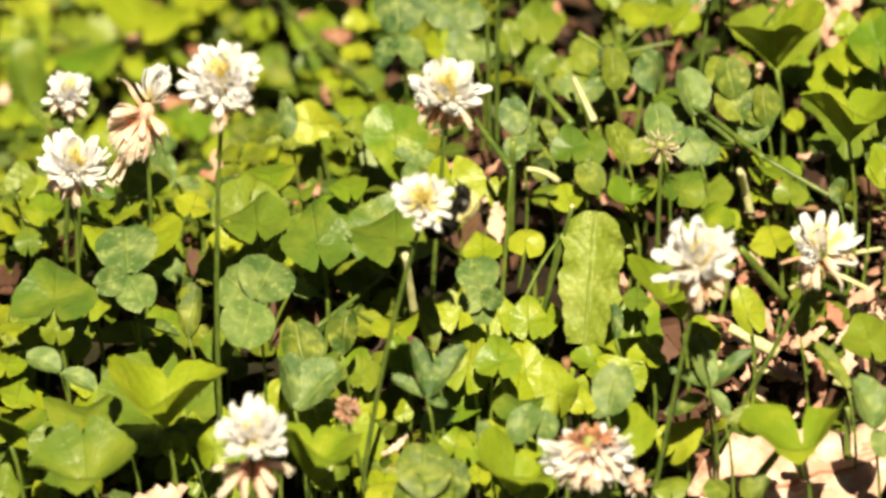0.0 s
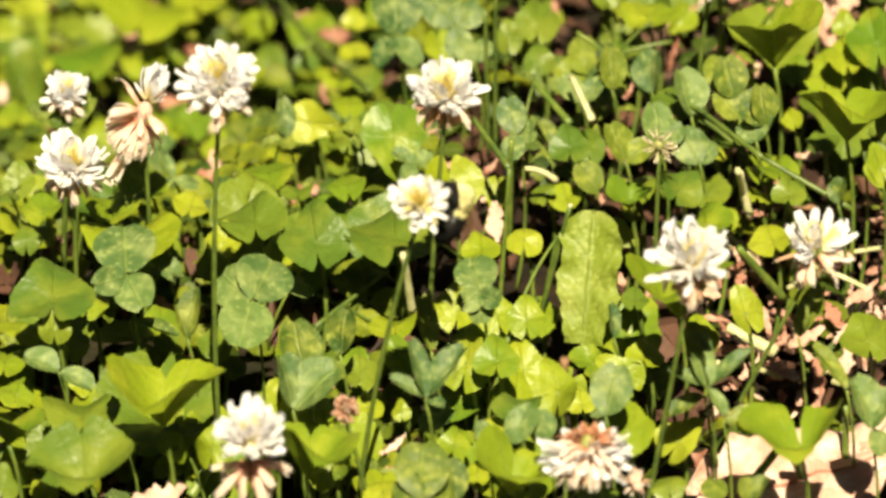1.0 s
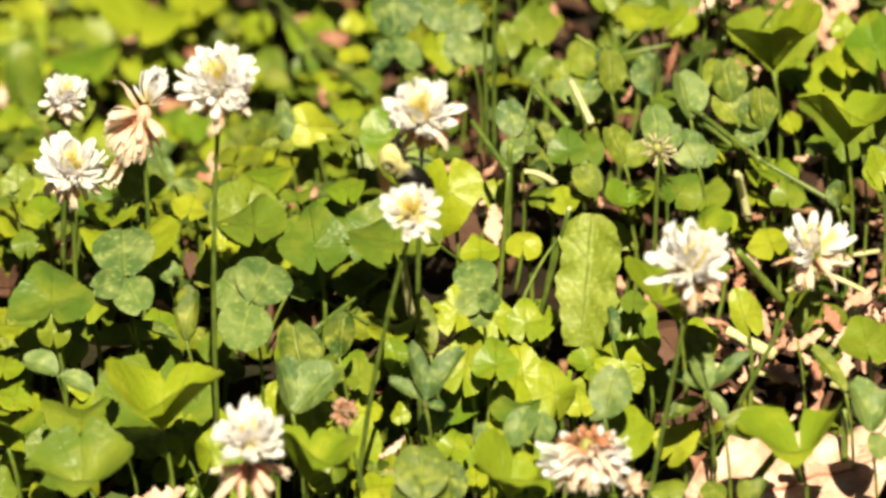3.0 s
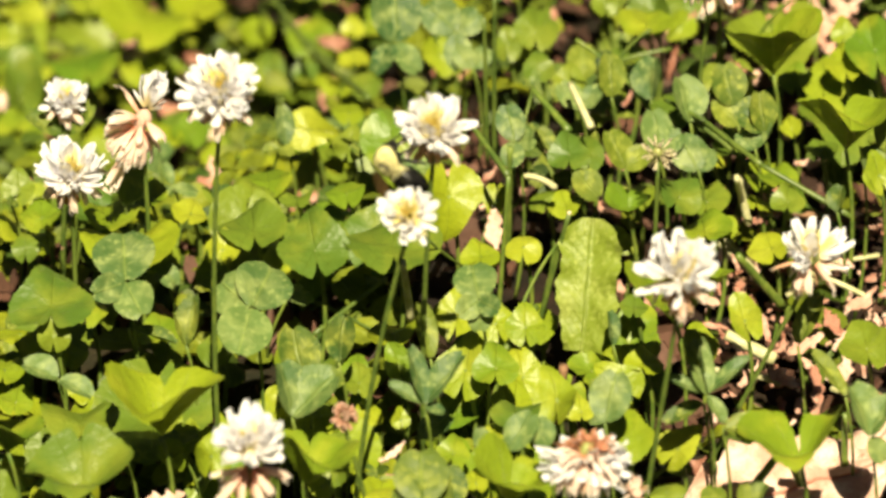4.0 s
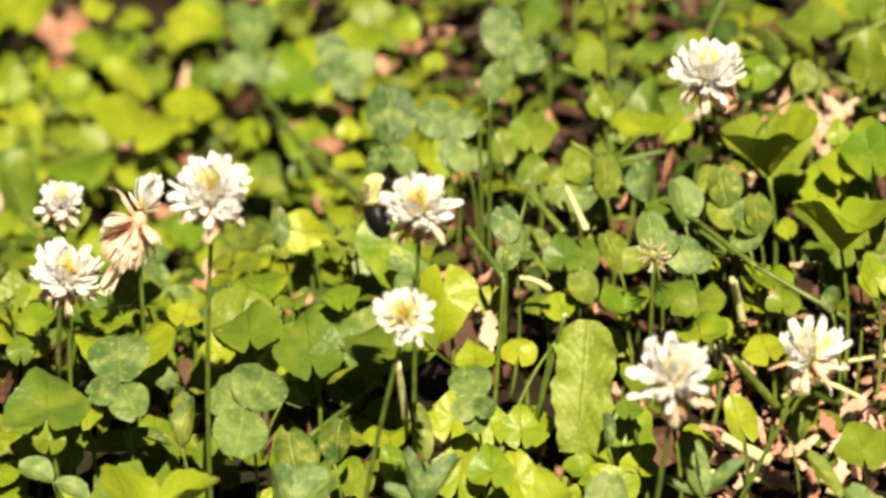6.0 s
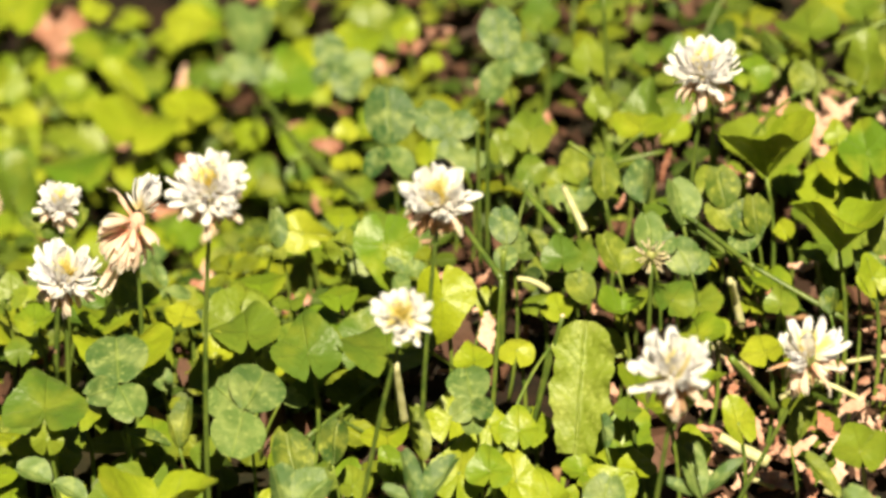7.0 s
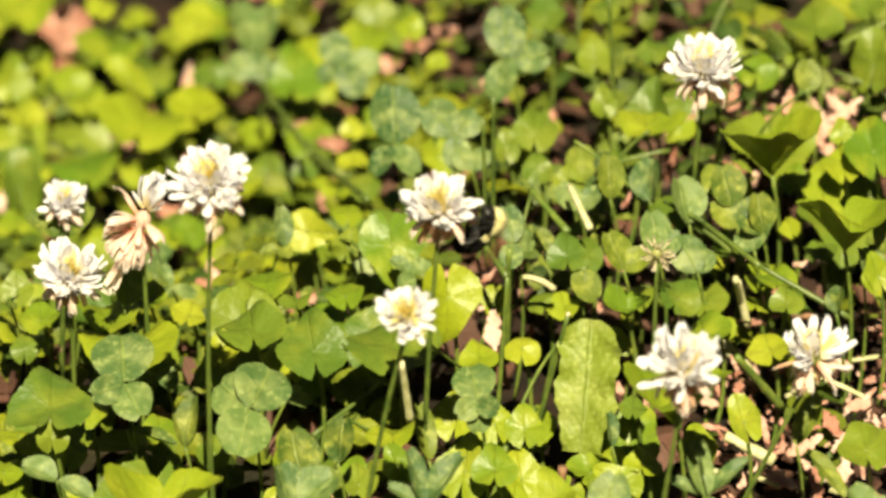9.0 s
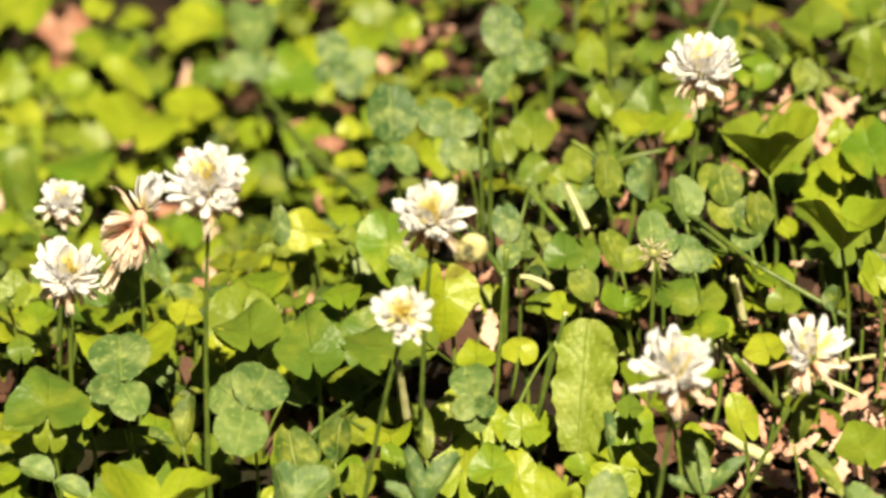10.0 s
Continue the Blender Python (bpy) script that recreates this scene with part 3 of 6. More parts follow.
def dead_leaf(x, y, z, length, width, yaw=0, nod=0, roll=0, curl=0.4, seed=1, material=None, label="curled reddish-brown dead leaf on the soil"):
    bm = dead_blade(seed, length, width, curl, 0.3)
    m = Matrix.Translation((x, y, z)) @ turn(yaw, nod, roll)
    if length < 0.022:
        ob = new("dead_leaf", mesh_of("dead_leaf", bm, material or M_DEAD))
        ob.matrix_basis = m
        blade = ob
    else:
        ob = thing("dead_leaf", m, label, "dead leaf")
        bm.verts.ensure_lookup_table()
        spine = [bm.verts[9 * i + 4].co + Vector((0, 0, 0.0004)) for i in range(13)]
        blade = part("blade", bm, material or M_DEAD, ob)
        rib = bmesh.new()
        tube(rib, spine, [0.0007 - 0.00004 * i for i in range(13)], 6)
        part("midrib", rib, M_DEAD, ob, "darker raised midrib")
    solid = blade.modifiers.new("thickness", 'SOLIDIFY')
    solid.thickness = 0.0004
    return tagged(ob, label, "dead leaf", "dead leaves")



def strap_leaf(x, y, z, length, width, nod, roll, yaw=90, label=""):
    """A long upright leaf with wavy edges, growing from (x, y, z)."""
    rows, uvs = [], []
    for i in range(25):
        v = i / 24
        w = width * 0.5 * (0.62 + 0.38 * ease(0, 0.4, v)) * (1 if v < 0.8 else math.sqrt(max(0.05, 1 - ((v - 0.8) / 0.215) ** 2)))
        rows.append([])
        uvs.append([])
        for j in range(11):
            u = j / 5 - 1
            wob = 1 + 0.07 * math.sin(17 * v + (2 if u > 0 else 0)) + 0.05 * math.sin(46 * v + 3 * u)
            rows[-1].append((w * u * wob, length * v, (0.75 if u > 0 else 0.1) * w * abs(u) + 0.22 * w * u * u * math.sin(23 * v + u) + 0.08 * w * math.sin(9 * u + 31 * v) - 0.12 * length * v * v))
            uvs[-1].append((u * 0.5, v))
    ob = thing("long_leaf", Matrix.Translation((x, y, z)) @ turn(yaw, nod, roll), label, "leaf")
    bm = bmesh.new()
    sheet(bm, rows, uvs)
    part("blade", bm, M_LONG, ob)
    bm = bmesh.new()
    tube(bm, [(0, -0.2 * length, 0.0)] + [Vector(r[5]) + Vector((0, 0, 0.0001)) for r in rows[::3]], [0.0008] + [0.0006 - 0.00005 * i for i in range(9)], 6)
    part("midrib", bm, M_LONG, ob)
    return ob



# ---- violet leaves ----
violet_leaf(-0.0644, -0.0884, 0.0460, 0.0259, 270, -12, 3, 7, tone="warm")
violet_leaf(-0.0842, -0.0681, 0.0360, 0.0176, 90, 0, -0, 2, tone="cool")
violet_leaf(-0.0818, -0.1124, 0.0460, 0.0238, 270, -6, -7, 5, tone="cool")
violet_leaf(-0.1006, -0.0835, 0.0380, 0.0152, 270, -18, 2, 6, tone="warm")
violet_leaf(-0.1007, -0.0524, 0.0320, 0.0084, 87, 14, 4, 0, tone="warm")
violet_leaf(-0.1045, -0.0326, 0.0280, 0.0103, 87, 6, 4, 2, tone="warm")
violet_leaf(-0.1012, -0.1032, 0.0400, 0.0074, 85, 58, -1, 1, tone="cool")
violet_leaf(-0.0924, -0.0916, 0.0300, 0.0068, 73, 20, 22, 2, tone="yellow")
violet_leaf(-0.1007, -0.0701, 0.0260, 0.0050, 39, 52, 15, 0, tone="warm")
violet_leaf(-0.0535, -0.0786, 0.0340, 0.0096, 52, 48, -39, 3, tone="warm")
violet_leaf(-0.0193, -0.0472, 0.0340, 0.0091, 90, 17, -0, 1, tone="cool")
violet_leaf(-0.0308, -0.1151, 0.0500, 0.0203, 270, -18, 10, 7, tone="warm")
violet_leaf(-0.0275, -0.1005, 0.0400, 0.0062, 66, 22, 32, 0, tone="yellow")
violet_leaf(-0.0133, -0.1088, 0.0420, 0.0101, 101, 7, -16, 3, tone="yellow")
violet_leaf(-0.0094, -0.0570, 0.0300, 0.0044, 108, 56, 16, 0, tone="warm")
violet_leaf(-0.0101, -0.0304, 0.0280, 0.0084, 131, 48, 27, 2, tone="warm")
violet_leaf(-0.0283, -0.0531, 0.0280, 0.0079, 93, 10, -5, 0, tone="warm")
violet_leaf(-0.0176, -0.0483, 0.0260, 0.0076, 93, 18, -4, 3, tone="warm")
violet_leaf(0.0155, -0.1250, 0.0520, 0.0194, 270, -4, 11, 7, tone="warm")
violet_leaf(0.0176, -0.0827, 0.0480, 0.0114, 93, 2, -4, 2, tone="cool")
violet_leaf(0.0126, -0.0863, 0.0440, 0.0077, 90, 18, -0, 0, tone="yellow")
violet_leaf(0.0271, -0.0726, 0.0460, 0.0114, 133, 44, 49, 3, tone="yellow")
violet_leaf(0.0330, -0.0687, 0.0400, 0.0063, 94, 21, -4, 0, tone="yellow")
violet_leaf(0.0430, -0.0825, 0.0420, 0.0130, 89, 23, 1, 0, tone="warm")
violet_leaf(0.0351, -0.1098, 0.0420, 0.0102, 83, -4, 12, 1, tone="cool")
violet_leaf(0.0084, -0.0808, 0.0280, 0.0065, 93, 21, -4, 2, tone="warm")
violet_leaf(0.0030, -0.0774, 0.0340, 0.0078, 81, 19, 11, 0, tone="warm")
violet_leaf(0.0132, -0.0469, 0.0380, 0.0107, 88, 22, 2, 0, tone="warm")
violet_leaf(0.0060, -0.0414, 0.0340, 0.0133, 58, 52, -27, 2, tone="yellow")
violet_leaf(0.0488, -0.0327, 0.0300, 0.0090, 84, 6, 10, 0, tone="warm")
violet_leaf(0.0830, -0.1086, 0.0500, 0.0233, 270, -10, -14, 8, tone="warm")
violet_leaf(0.0558, -0.0753, 0.0340, 0.0103, 30, 35, -27, 0, tone="yellow")
violet_leaf(0.1007, -0.0508, 0.0460, 0.0131, 95, 17, -7, 1, tone="cool")
violet_leaf(0.0524, -0.0999, 0.0380, 0.0082, 96, 13, -8, 3, tone="cool")
violet_leaf(-0.0921, -0.0382, 0.0500, 0.0193, 90, 8, -0, 0, tone="cool")
violet_leaf(-0.0751, 0.0126, 0.0340, 0.0234, 93, -4, -5, 2, tone="warm")
violet_leaf(-0.0849, -0.0154, 0.0340, 0.0093, 82, 20, 9, 2, tone="warm")
violet_leaf(-0.0916, -0.0450, 0.0460, 0.0075, 107, 56, 19, 0, tone="cool")
violet_leaf(-0.1016, -0.0167, 0.0280, 0.0101, 83, -3, 12, 3, tone="warm")
violet_leaf(-0.0895, -0.0190, 0.0240, 0.0090, 85, 13, 6, 0, tone="warm")
violet_leaf(-0.0674, -0.0154, 0.0280, 0.0106, 95, 7, -8, 0, tone="warm")
violet_leaf(-0.0991, 0.0413, 0.0252, 0.0096, 93, 11, -4, 1, tone="warm")
violet_leaf(-0.0820, 0.0344, 0.0299, 0.0151, 87, -4, 4, 2, tone="warm")
violet_leaf(-0.0626, 0.0535, 0.0190, 0.0096, 80, 3, 16, 0, tone="yellow")
violet_leaf(-0.1028, 0.0334, 0.0219, 0.0069, 90, 37, -0, 3, tone="cool")
violet_leaf(-0.0562, 0.0119, 0.0280, 0.0083, 129, 47, 44, 0, tone="cool")
violet_leaf(-0.0988, -0.0109, 0.0220, 0.0080, 84, 2, 9, 2, tone="yellow")
violet_leaf(-0.0459, 0.0223, 0.0340, 0.0168, 95, 6, -8, 0, tone="cool")
violet_leaf(-0.0534, 0.0157, 0.0320, 0.0081, 85, 36, 3, 1, tone="yellow")
violet_leaf(-0.0306, 0.0062, 0.0380, 0.0167, 96, 23, -6, 2, tone="cool")
violet_leaf(-0.0115, 0.0115, 0.0360, 0.0240, 92, 3, -4, 0, tone="cool")
violet_leaf(-0.0113, -0.0197, 0.0300, 0.0117, 96, -4, -11, 2, tone="warm")
violet_leaf(-0.0362, 0.0237, 0.0200, 0.0061, 92, 2, -3, 1, tone="yellow")
violet_leaf(0.0099, 0.0188, 0.0280, 0.0095, 90, 7, -0, 0, tone="warm")
violet_leaf(0.0203, 0.0201, 0.0300, 0.0087, 90, 17, -0, 3, tone="yellow")
violet_leaf(0.0206, -0.0164, 0.0300, 0.0096, 90, 34, -0, 0, tone="warm")
violet_leaf(0.0563, -0.0444, 0.0480, 0.0242, 270, -14, 1, 7, tone="warm")
violet_leaf(0.0470, -0.0077, 0.0300, 0.0070, 86, 9, 5, 0, tone="cool")
violet_leaf(0.0730, -0.0228, 0.0360, 0.0099, 142, 35, 43, 2, tone="yellow")
violet_leaf(0.0650, 0.0279, 0.0300, 0.0144, 95, -4, -9, 0, tone="warm")
violet_leaf(0.0845, 0.0286, 0.0260, 0.0122, 84, -3, 10, 3, tone="warm")
violet_leaf(-0.1182, 0.2942, -0.0630, 0.0116, 87, 3, 5, 2, tone="yellow")
violet_leaf(-0.1227, 0.3139, -0.0630, 0.0118, 119, 54, 35, 0, tone="warm")
violet_leaf(-0.1231, 0.3563, -0.0630, 0.0222, 93, 7, -5, 1, tone="warm")
violet_leaf(-0.0948, 0.3341, -0.0630, 0.0197, 88, -3, 4, 2, tone="warm")
violet_leaf(-0.0886, 0.3140, -0.0630, 0.0135, 156, 12, 42, 0, tone="yellow")
violet_leaf(-0.1061, 0.3265, -0.0690, 0.0111, 88, 24, 3, 3, tone="yellow")
violet_leaf(-0.1007, 0.3086, -0.0670, 0.0126, 90, 7, -0, 0, tone="warm")
violet_leaf(-0.0839, 0.2753, -0.0542, 0.0241, 83, 4, 11, 2, tone="warm")
violet_leaf(-0.0689, 0.2977, -0.0618, 0.0171, 86, 1, 7, 0, tone="warm")
violet_leaf(-0.0706, 0.3466, -0.0622, 0.0143, 88, 13, 3, 1, tone="yellow")
violet_leaf(-0.0986, 0.3572, -0.0630, 0.0088, 86, 16, 5, 2, tone="yellow")
violet_leaf(-0.0895, 0.3494, -0.0630, 0.0081, 94, 5, -7, 0, tone="yellow")
violet_leaf(-0.0656, 0.3168, -0.0610, 0.0111, 92, 18, -3, 3, tone="cool")
violet_leaf(-0.0813, 0.3311, -0.0710, 0.0096, 90, 11, -0, 0, tone="cool")
violet_leaf(-0.1173, 0.2490, -0.0598, 0.0154, 140, 37, 60, 2, tone="cool")
violet_leaf(-0.0994, 0.2624, -0.0611, 0.0198, 94, -2, -7, 0, tone="warm")
violet_leaf(-0.1162, 0.2255, -0.0567, 0.0092, 87, 11, 5, 2, tone="warm")
violet_leaf(-0.1050, 0.0470, 0.0303, 0.0083, 90, 41, -0, 0, tone="cool")
violet_leaf(-0.0939, 0.2221, -0.0623, 0.0092, 90, 41, -0, 3, tone="warm")
violet_leaf(-0.0413, 0.2945, -0.0506, 0.0170, 87, 24, 3, 0, tone="warm")
violet_leaf(-0.0210, 0.2872, -0.0331, 0.0133, 90, 17, -0, 2, tone="warm")
violet_leaf(-0.0081, 0.2816, -0.0273, 0.0078, 89, 27, 1, 0, tone="yellow")
violet_leaf(-0.0003, 0.2491, -0.0187, 0.0062, 90, 26, -0, 3, tone="yellow")
violet_leaf(0.0287, 0.2159, 0.0137, 0.0104, 90, 26, -0, 1, tone="cool")
violet_leaf(0.0251, 0.1452, 0.0188, 0.0115, 88, 31, 2, 2, tone="cool")
violet_leaf(0.0174, 0.1404, 0.0167, 0.0076, 117, 55, 31, 0, tone="cool")
violet_leaf(0.0252, 0.1166, 0.0246, 0.0077, 90, 39, -0, 3, tone="cool")
violet_leaf(0.0415, 0.1870, 0.0174, 0.0091, 93, 44, -2, 0, tone="cool")
violet_leaf(0.0448, 0.2178, 0.0137, 0.0081, 90, 18, -0, 2, tone="cool")
violet_leaf(0.0430, 0.1500, 0.0244, 0.0070, 106, 58, 13, 0, tone="cool")
violet_leaf(0.0554, 0.1368, 0.0290, 0.0133, 45, 43, -56, 1, tone="cool")
violet_leaf(0.0566, 0.1789, 0.0236, 0.0079, 90, 21, -0, 2, tone="cool")
violet_leaf(0.0332, 0.1029, 0.0283, 0.0082, 87, 26, 3, 0, tone="cool")
violet_leaf(0.0423, 0.0976, 0.0261, 0.0112, 96, 4, -9, 0, tone="cool")
violet_leaf(0.0320, 0.0515, 0.0376, 0.0101, 90, 23, -0, 0, tone="cool")
violet_leaf(0.0464, 0.0310, 0.0320, 0.0110, 270, 0, -2, 7, tone="warm")
violet_leaf(0.0587, 0.0272, 0.0400, 0.0113, 74, 15, 23, 2, tone="cool")
violet_leaf(0.0680, 0.0589, 0.0320, 0.0070, 83, 4, 12, 3, tone="yellow")
violet_leaf(0.0802, 0.0549, 0.0320, 0.0066, 88, -3, 4, 0, tone="yellow")
violet_leaf(0.0839, 0.0452, 0.0340, 0.0100, 90, -3, 0, 2, tone="warm")
violet_leaf(0.0855, 0.0285, 0.0380, 0.0082, 87, 17, 4, 0, tone="cool")
violet_leaf(0.0952, 0.0619, 0.0320, 0.0083, 90, 2, -0, 1, tone="cool")
violet_leaf(0.0997, 0.0330, 0.0500, 0.0229, 270, -19, 1, 7, tone="warm")
violet_leaf(0.0837, 0.0758, 0.0460, 0.0243, 270, -16, -4, 7, tone="warm")
violet_leaf(0.0975, 0.0956, 0.0320, 0.0117, 90, 28, -0, 0, tone="yellow")
violet_leaf(0.1099, 0.0921, 0.0440, 0.0141, 96, 36, -5, 2, tone="warm")
violet_leaf(0.1136, 0.1570, 0.0320, 0.0138, 41, 39, -61, 0, tone="cool")
violet_leaf(0.0989, 0.1744, 0.0338, 0.0161, 94, 3, -7, 2, tone="cool")
violet_leaf(0.1155, 0.2089, 0.0207, 0.0103, 93, 9, -4, 0, tone="cool")
violet_leaf(0.0838, 0.1636, 0.0272, 0.0107, 83, 30, 6, 3, tone="warm")
violet_leaf(0.1038, 0.1226, 0.0313, 0.0063, 90, 42, -0, 0, tone="warm")
violet_leaf(-0.0342, 0.1106, 0.0093, 0.0099, 88, 24, 3, 1, tone="cool")
violet_leaf(-0.0230, 0.0793, 0.0235, 0.0076, 70, 58, -7, 2, tone="cool")
violet_leaf(-0.0238, 0.1260, 0.0050, 0.0086, 90, 5, -0, 0, tone="warm")
violet_leaf(-0.0120, 0.0656, 0.0321, 0.0158, 274, 38, -2, 0, tone="warm")
violet_leaf(0.0021, 0.0280, 0.0400, 0.0153, 300, 54, 33, 2, tone="warm")
violet_leaf(-0.0369, 0.2283, -0.0421, 0.0068, 90, 24, -0, 0, tone="cool")
violet_leaf(-0.0520, 0.1992, -0.0498, 0.0134, 85, 6, 7, 1, tone="cool")
violet_leaf(-0.0357, 0.2556, -0.0487, 0.0131, 94, 30, -4, 2, tone="warm")
violet_leaf(-0.0241, 0.2386, -0.0351, 0.0065, 86, 27, 4, 0, tone="yellow")
violet_leaf(-0.0235, 0.2181, -0.0318, 0.0082, 90, 7, -0, 3, tone="yellow")
violet_leaf(-0.0468, 0.2537, -0.0609, 0.0126, 94, 45, -2, 0, tone="cool")
violet_leaf(-0.0521, 0.2862, -0.0639, 0.0094, 87, 31, 2, 2, tone="warm")
violet_leaf(0.0739, 0.0748, 0.0260, 0.0097, 90, 11, -0, 0, tone="cool")
violet_leaf(0.0789, 0.0481, 0.0260, 0.0074, 85, -3, 9, 3, tone="yellow")
violet_leaf(0.0806, 0.0576, 0.0260, 0.0087, 86, -3, 7, 0, tone="warm")
violet_leaf(0.0909, 0.1068, 0.0259, 0.0085, 90, 23, -0, 2, tone="warm")
violet_leaf(0.0660, 0.1076, 0.0259, 0.0085, 93, 31, -3, 0, tone="cool")
violet_leaf(0.0772, 0.1100, 0.0259, 0.0085, 84, 12, 9, 1, tone="cool")
violet_leaf(0.0372, 0.0722, 0.0248, 0.0084, 93, 41, -2, 2, tone="cool")
violet_leaf(0.0484, 0.0504, 0.0259, 0.0109, 96, 0, -10, 0, tone="cool")
violet_leaf(0.0262, 0.0496, 0.0255, 0.0083, 93, 11, -5, 3, tone="cool")
violet_leaf(0.0312, 0.0466, 0.0257, 0.0083, 99, 14, -13, 0, tone="yellow")
violet_leaf(-0.0775, 0.2242, -0.0625, 0.0121, 95, 8, -8, 0, tone="warm")
violet_leaf(-0.0691, 0.2267, -0.0618, 0.0107, 90, 18, -0, 1, tone="warm")
violet_leaf(-0.0840, 0.2716, -0.0679, 0.0124, 94, 16, -6, 2, tone="warm")
violet_leaf(-0.0608, 0.2020, -0.0541, 0.0091, 93, 31, -3, 0, tone="warm")
violet_leaf(-0.1067, 0.2153, -0.0612, 0.0091, 96, 18, -8, 3, tone="cool")
violet_leaf(-0.1141, 0.2144, -0.0609, 0.0106, 93, 4, -5, 0, tone="warm")
violet_leaf(-0.0731, 0.0570, 0.0219, 0.0097, 96, 5, -10, 2, tone="warm")
violet_leaf(-0.0434, 0.0691, 0.0190, 0.0124, 93, -1, -5, 0, tone="warm")
violet_leaf(-0.0549, 0.2522, -0.0605, 0.0123, 85, 12, 7, 1, tone="warm")
violet_leaf(-0.0282, 0.2178, -0.0409, 0.0106, 90, 8, -0, 2, tone="warm")
violet_leaf(-0.0203, 0.2028, -0.0321, 0.0090, 90, 16, -0, 0, tone="cool")
violet_leaf(-0.0105, 0.1593, -0.0098, 0.0088, 87, 17, 4, 3, tone="warm")
violet_leaf(-0.0235, 0.0558, 0.0234, 0.0096, 96, 5, -10, 0, tone="warm")
violet_leaf(-0.0359, 0.0522, 0.0238, 0.0082, 95, -3, -8, 2, tone="cool")
violet_leaf(-0.0470, 0.0556, 0.0227, 0.0110, 90, -1, 0, 0, tone="cool")
violet_leaf(0.0490, 0.1240, 0.0232, 0.0086, 93, 14, -4, 1, tone="cool")
violet_leaf(0.0665, 0.0482, 0.0260, 0.0109, 85, 10, 7, 2, tone="cool")
violet_leaf(0.0738, 0.0887, 0.0360, 0.0100, 93, 10, -4, 3, tone="yellow")
violet_leaf(0.1080, 0.0312, 0.0440, 0.0092, 135, 46, 33, 0, tone="warm")
violet_leaf(0.0886, 0.0769, 0.0300, 0.0054, 103, 27, -14, 2, tone="yellow")
violet_leaf(0.0588, 0.0760, 0.0358, 0.0113, 90, 13, -0, 0, tone="cool")
violet_leaf(0.0532, 0.1254, 0.0318, 0.0133, 87, 1, 4, 1, tone="warm")
violet_leaf(0.1023, 0.0913, 0.0400, 0.0098, 96, 25, -6, 2, tone="warm")
violet_leaf(0.0814, 0.0193, 0.0300, 0.0118, 98, 1, -14, 0, tone="yellow")
violet_leaf(0.0684, 0.0316, 0.0300, 0.0095, 90, 4, -0, 3, tone="yellow")

# ---- violet leaves, lower storey ----
violet_leaf(-0.0944, -0.0128, 0.0220, 0.0194, 90, 10, 0, 4, tone="cool")
violet_leaf(-0.0679, -0.0460, 0.0220, 0.0277, 270, 13, 0, 4, tone="cool")
violet_leaf(-0.0890, -0.0607, 0.0189, 0.0186, 20, 22, 0, 0, tone="cool")
violet_leaf(-0.0766, -0.0475, 0.0214, 0.0199, 150, 25, -10, 0, tone="warm")
violet_leaf(-0.0121, 0.0959, 0.0101, 0.0197, 100, 35, 0, 0, tone="cool")
violet_leaf(-0.0313, 0.0318, 0.0220, 0.0162, 270, 35, 0, 0, tone="cool")
violet_leaf(-0.0485, 0.0458, 0.0207, 0.0181, 265, 35, 0, 0, tone="cool")
violet_leaf(-0.0132, 0.0373, 0.0218, 0.0200, 60, 30, 0, 0, tone="cool")
violet_leaf(0.0174, -0.0734, 0.0214, 0.0227, 272, 13, 0, 4, tone="warm")
violet_leaf(-0.0259, -0.0642, 0.0220, 0.0216, 265, 4, 5, 4, tone="warm")
violet_leaf(0.1031, 0.0929, 0.0220, 0.0223, 265, 15, 0, 4, tone="cool")
violet_leaf(0.0866, 0.1323, 0.0206, 0.0228, 275, 13, 0, 4, tone="cool")
violet_leaf(0.1124, 0.1318, 0.0201, 0.0108, 90, 25, 0, 0, tone="cool")
violet_leaf(-0.0778, 0.3303, -0.0868, 0.0182, 60, -7, -29, 3, tone="warm")
violet_leaf(-0.0974, 0.3271, -0.0869, 0.0153, 160, 17, 37, 1, tone="cool")
violet_leaf(-0.1224, 0.3014, -0.0869, 0.0113, 90, -11, 19, 0, tone="warm")
violet_leaf(-0.1255, 0.3304, -0.0869, 0.0114, 90, 35, -14, 0, tone="warm")
violet_leaf(-0.0760, 0.0287, 0.0214, 0.0226, 90, 6, 7, 0, tone="cool")
violet_leaf(-0.1005, -0.0448, 0.0164, 0.0151, 60, 11, 18, 0, tone="warm")
violet_leaf(-0.1015, -0.0268, 0.0151, 0.0127, 120, 1, 24, 0, tone="warm")
violet_leaf(0.0077, -0.0183, 0.0202, 0.0120, 270, 27, 16, 0, tone="warm")
violet_leaf(0.0177, -0.0377, 0.0214, 0.0112, 90, 21, 17, 0, tone="warm")
violet_leaf(0.0129, -0.0499, 0.0189, 0.0112, 120, -2, -9, 0, tone="warm")
violet_leaf(0.0293, -0.0340, 0.0214, 0.0119, 250, 19, 29, 0, tone="warm")
violet_leaf(-0.0302, -0.0505, 0.0202, 0.0149, 90, 8, -22, 0, tone="warm")
violet_leaf(-0.0547, -0.0120, 0.0202, 0.0083, 90, 28, 3, 0, tone="cool")
violet_leaf(-0.0138, -0.0786, 0.0220, 0.0141, 90, 13, 11, 0, tone="warm")
violet_leaf(-0.0299, -0.0680, 0.0189, 0.0074, 90, -7, 18, 0, tone="warm")
violet_leaf(0.0997, 0.1127, 0.0212, 0.0134, 90, 41, 18, 0, tone="cool")
violet_leaf(-0.0665, 0.2785, -0.0845, 0.0149, 60, -32, -22, 3, tone="warm")
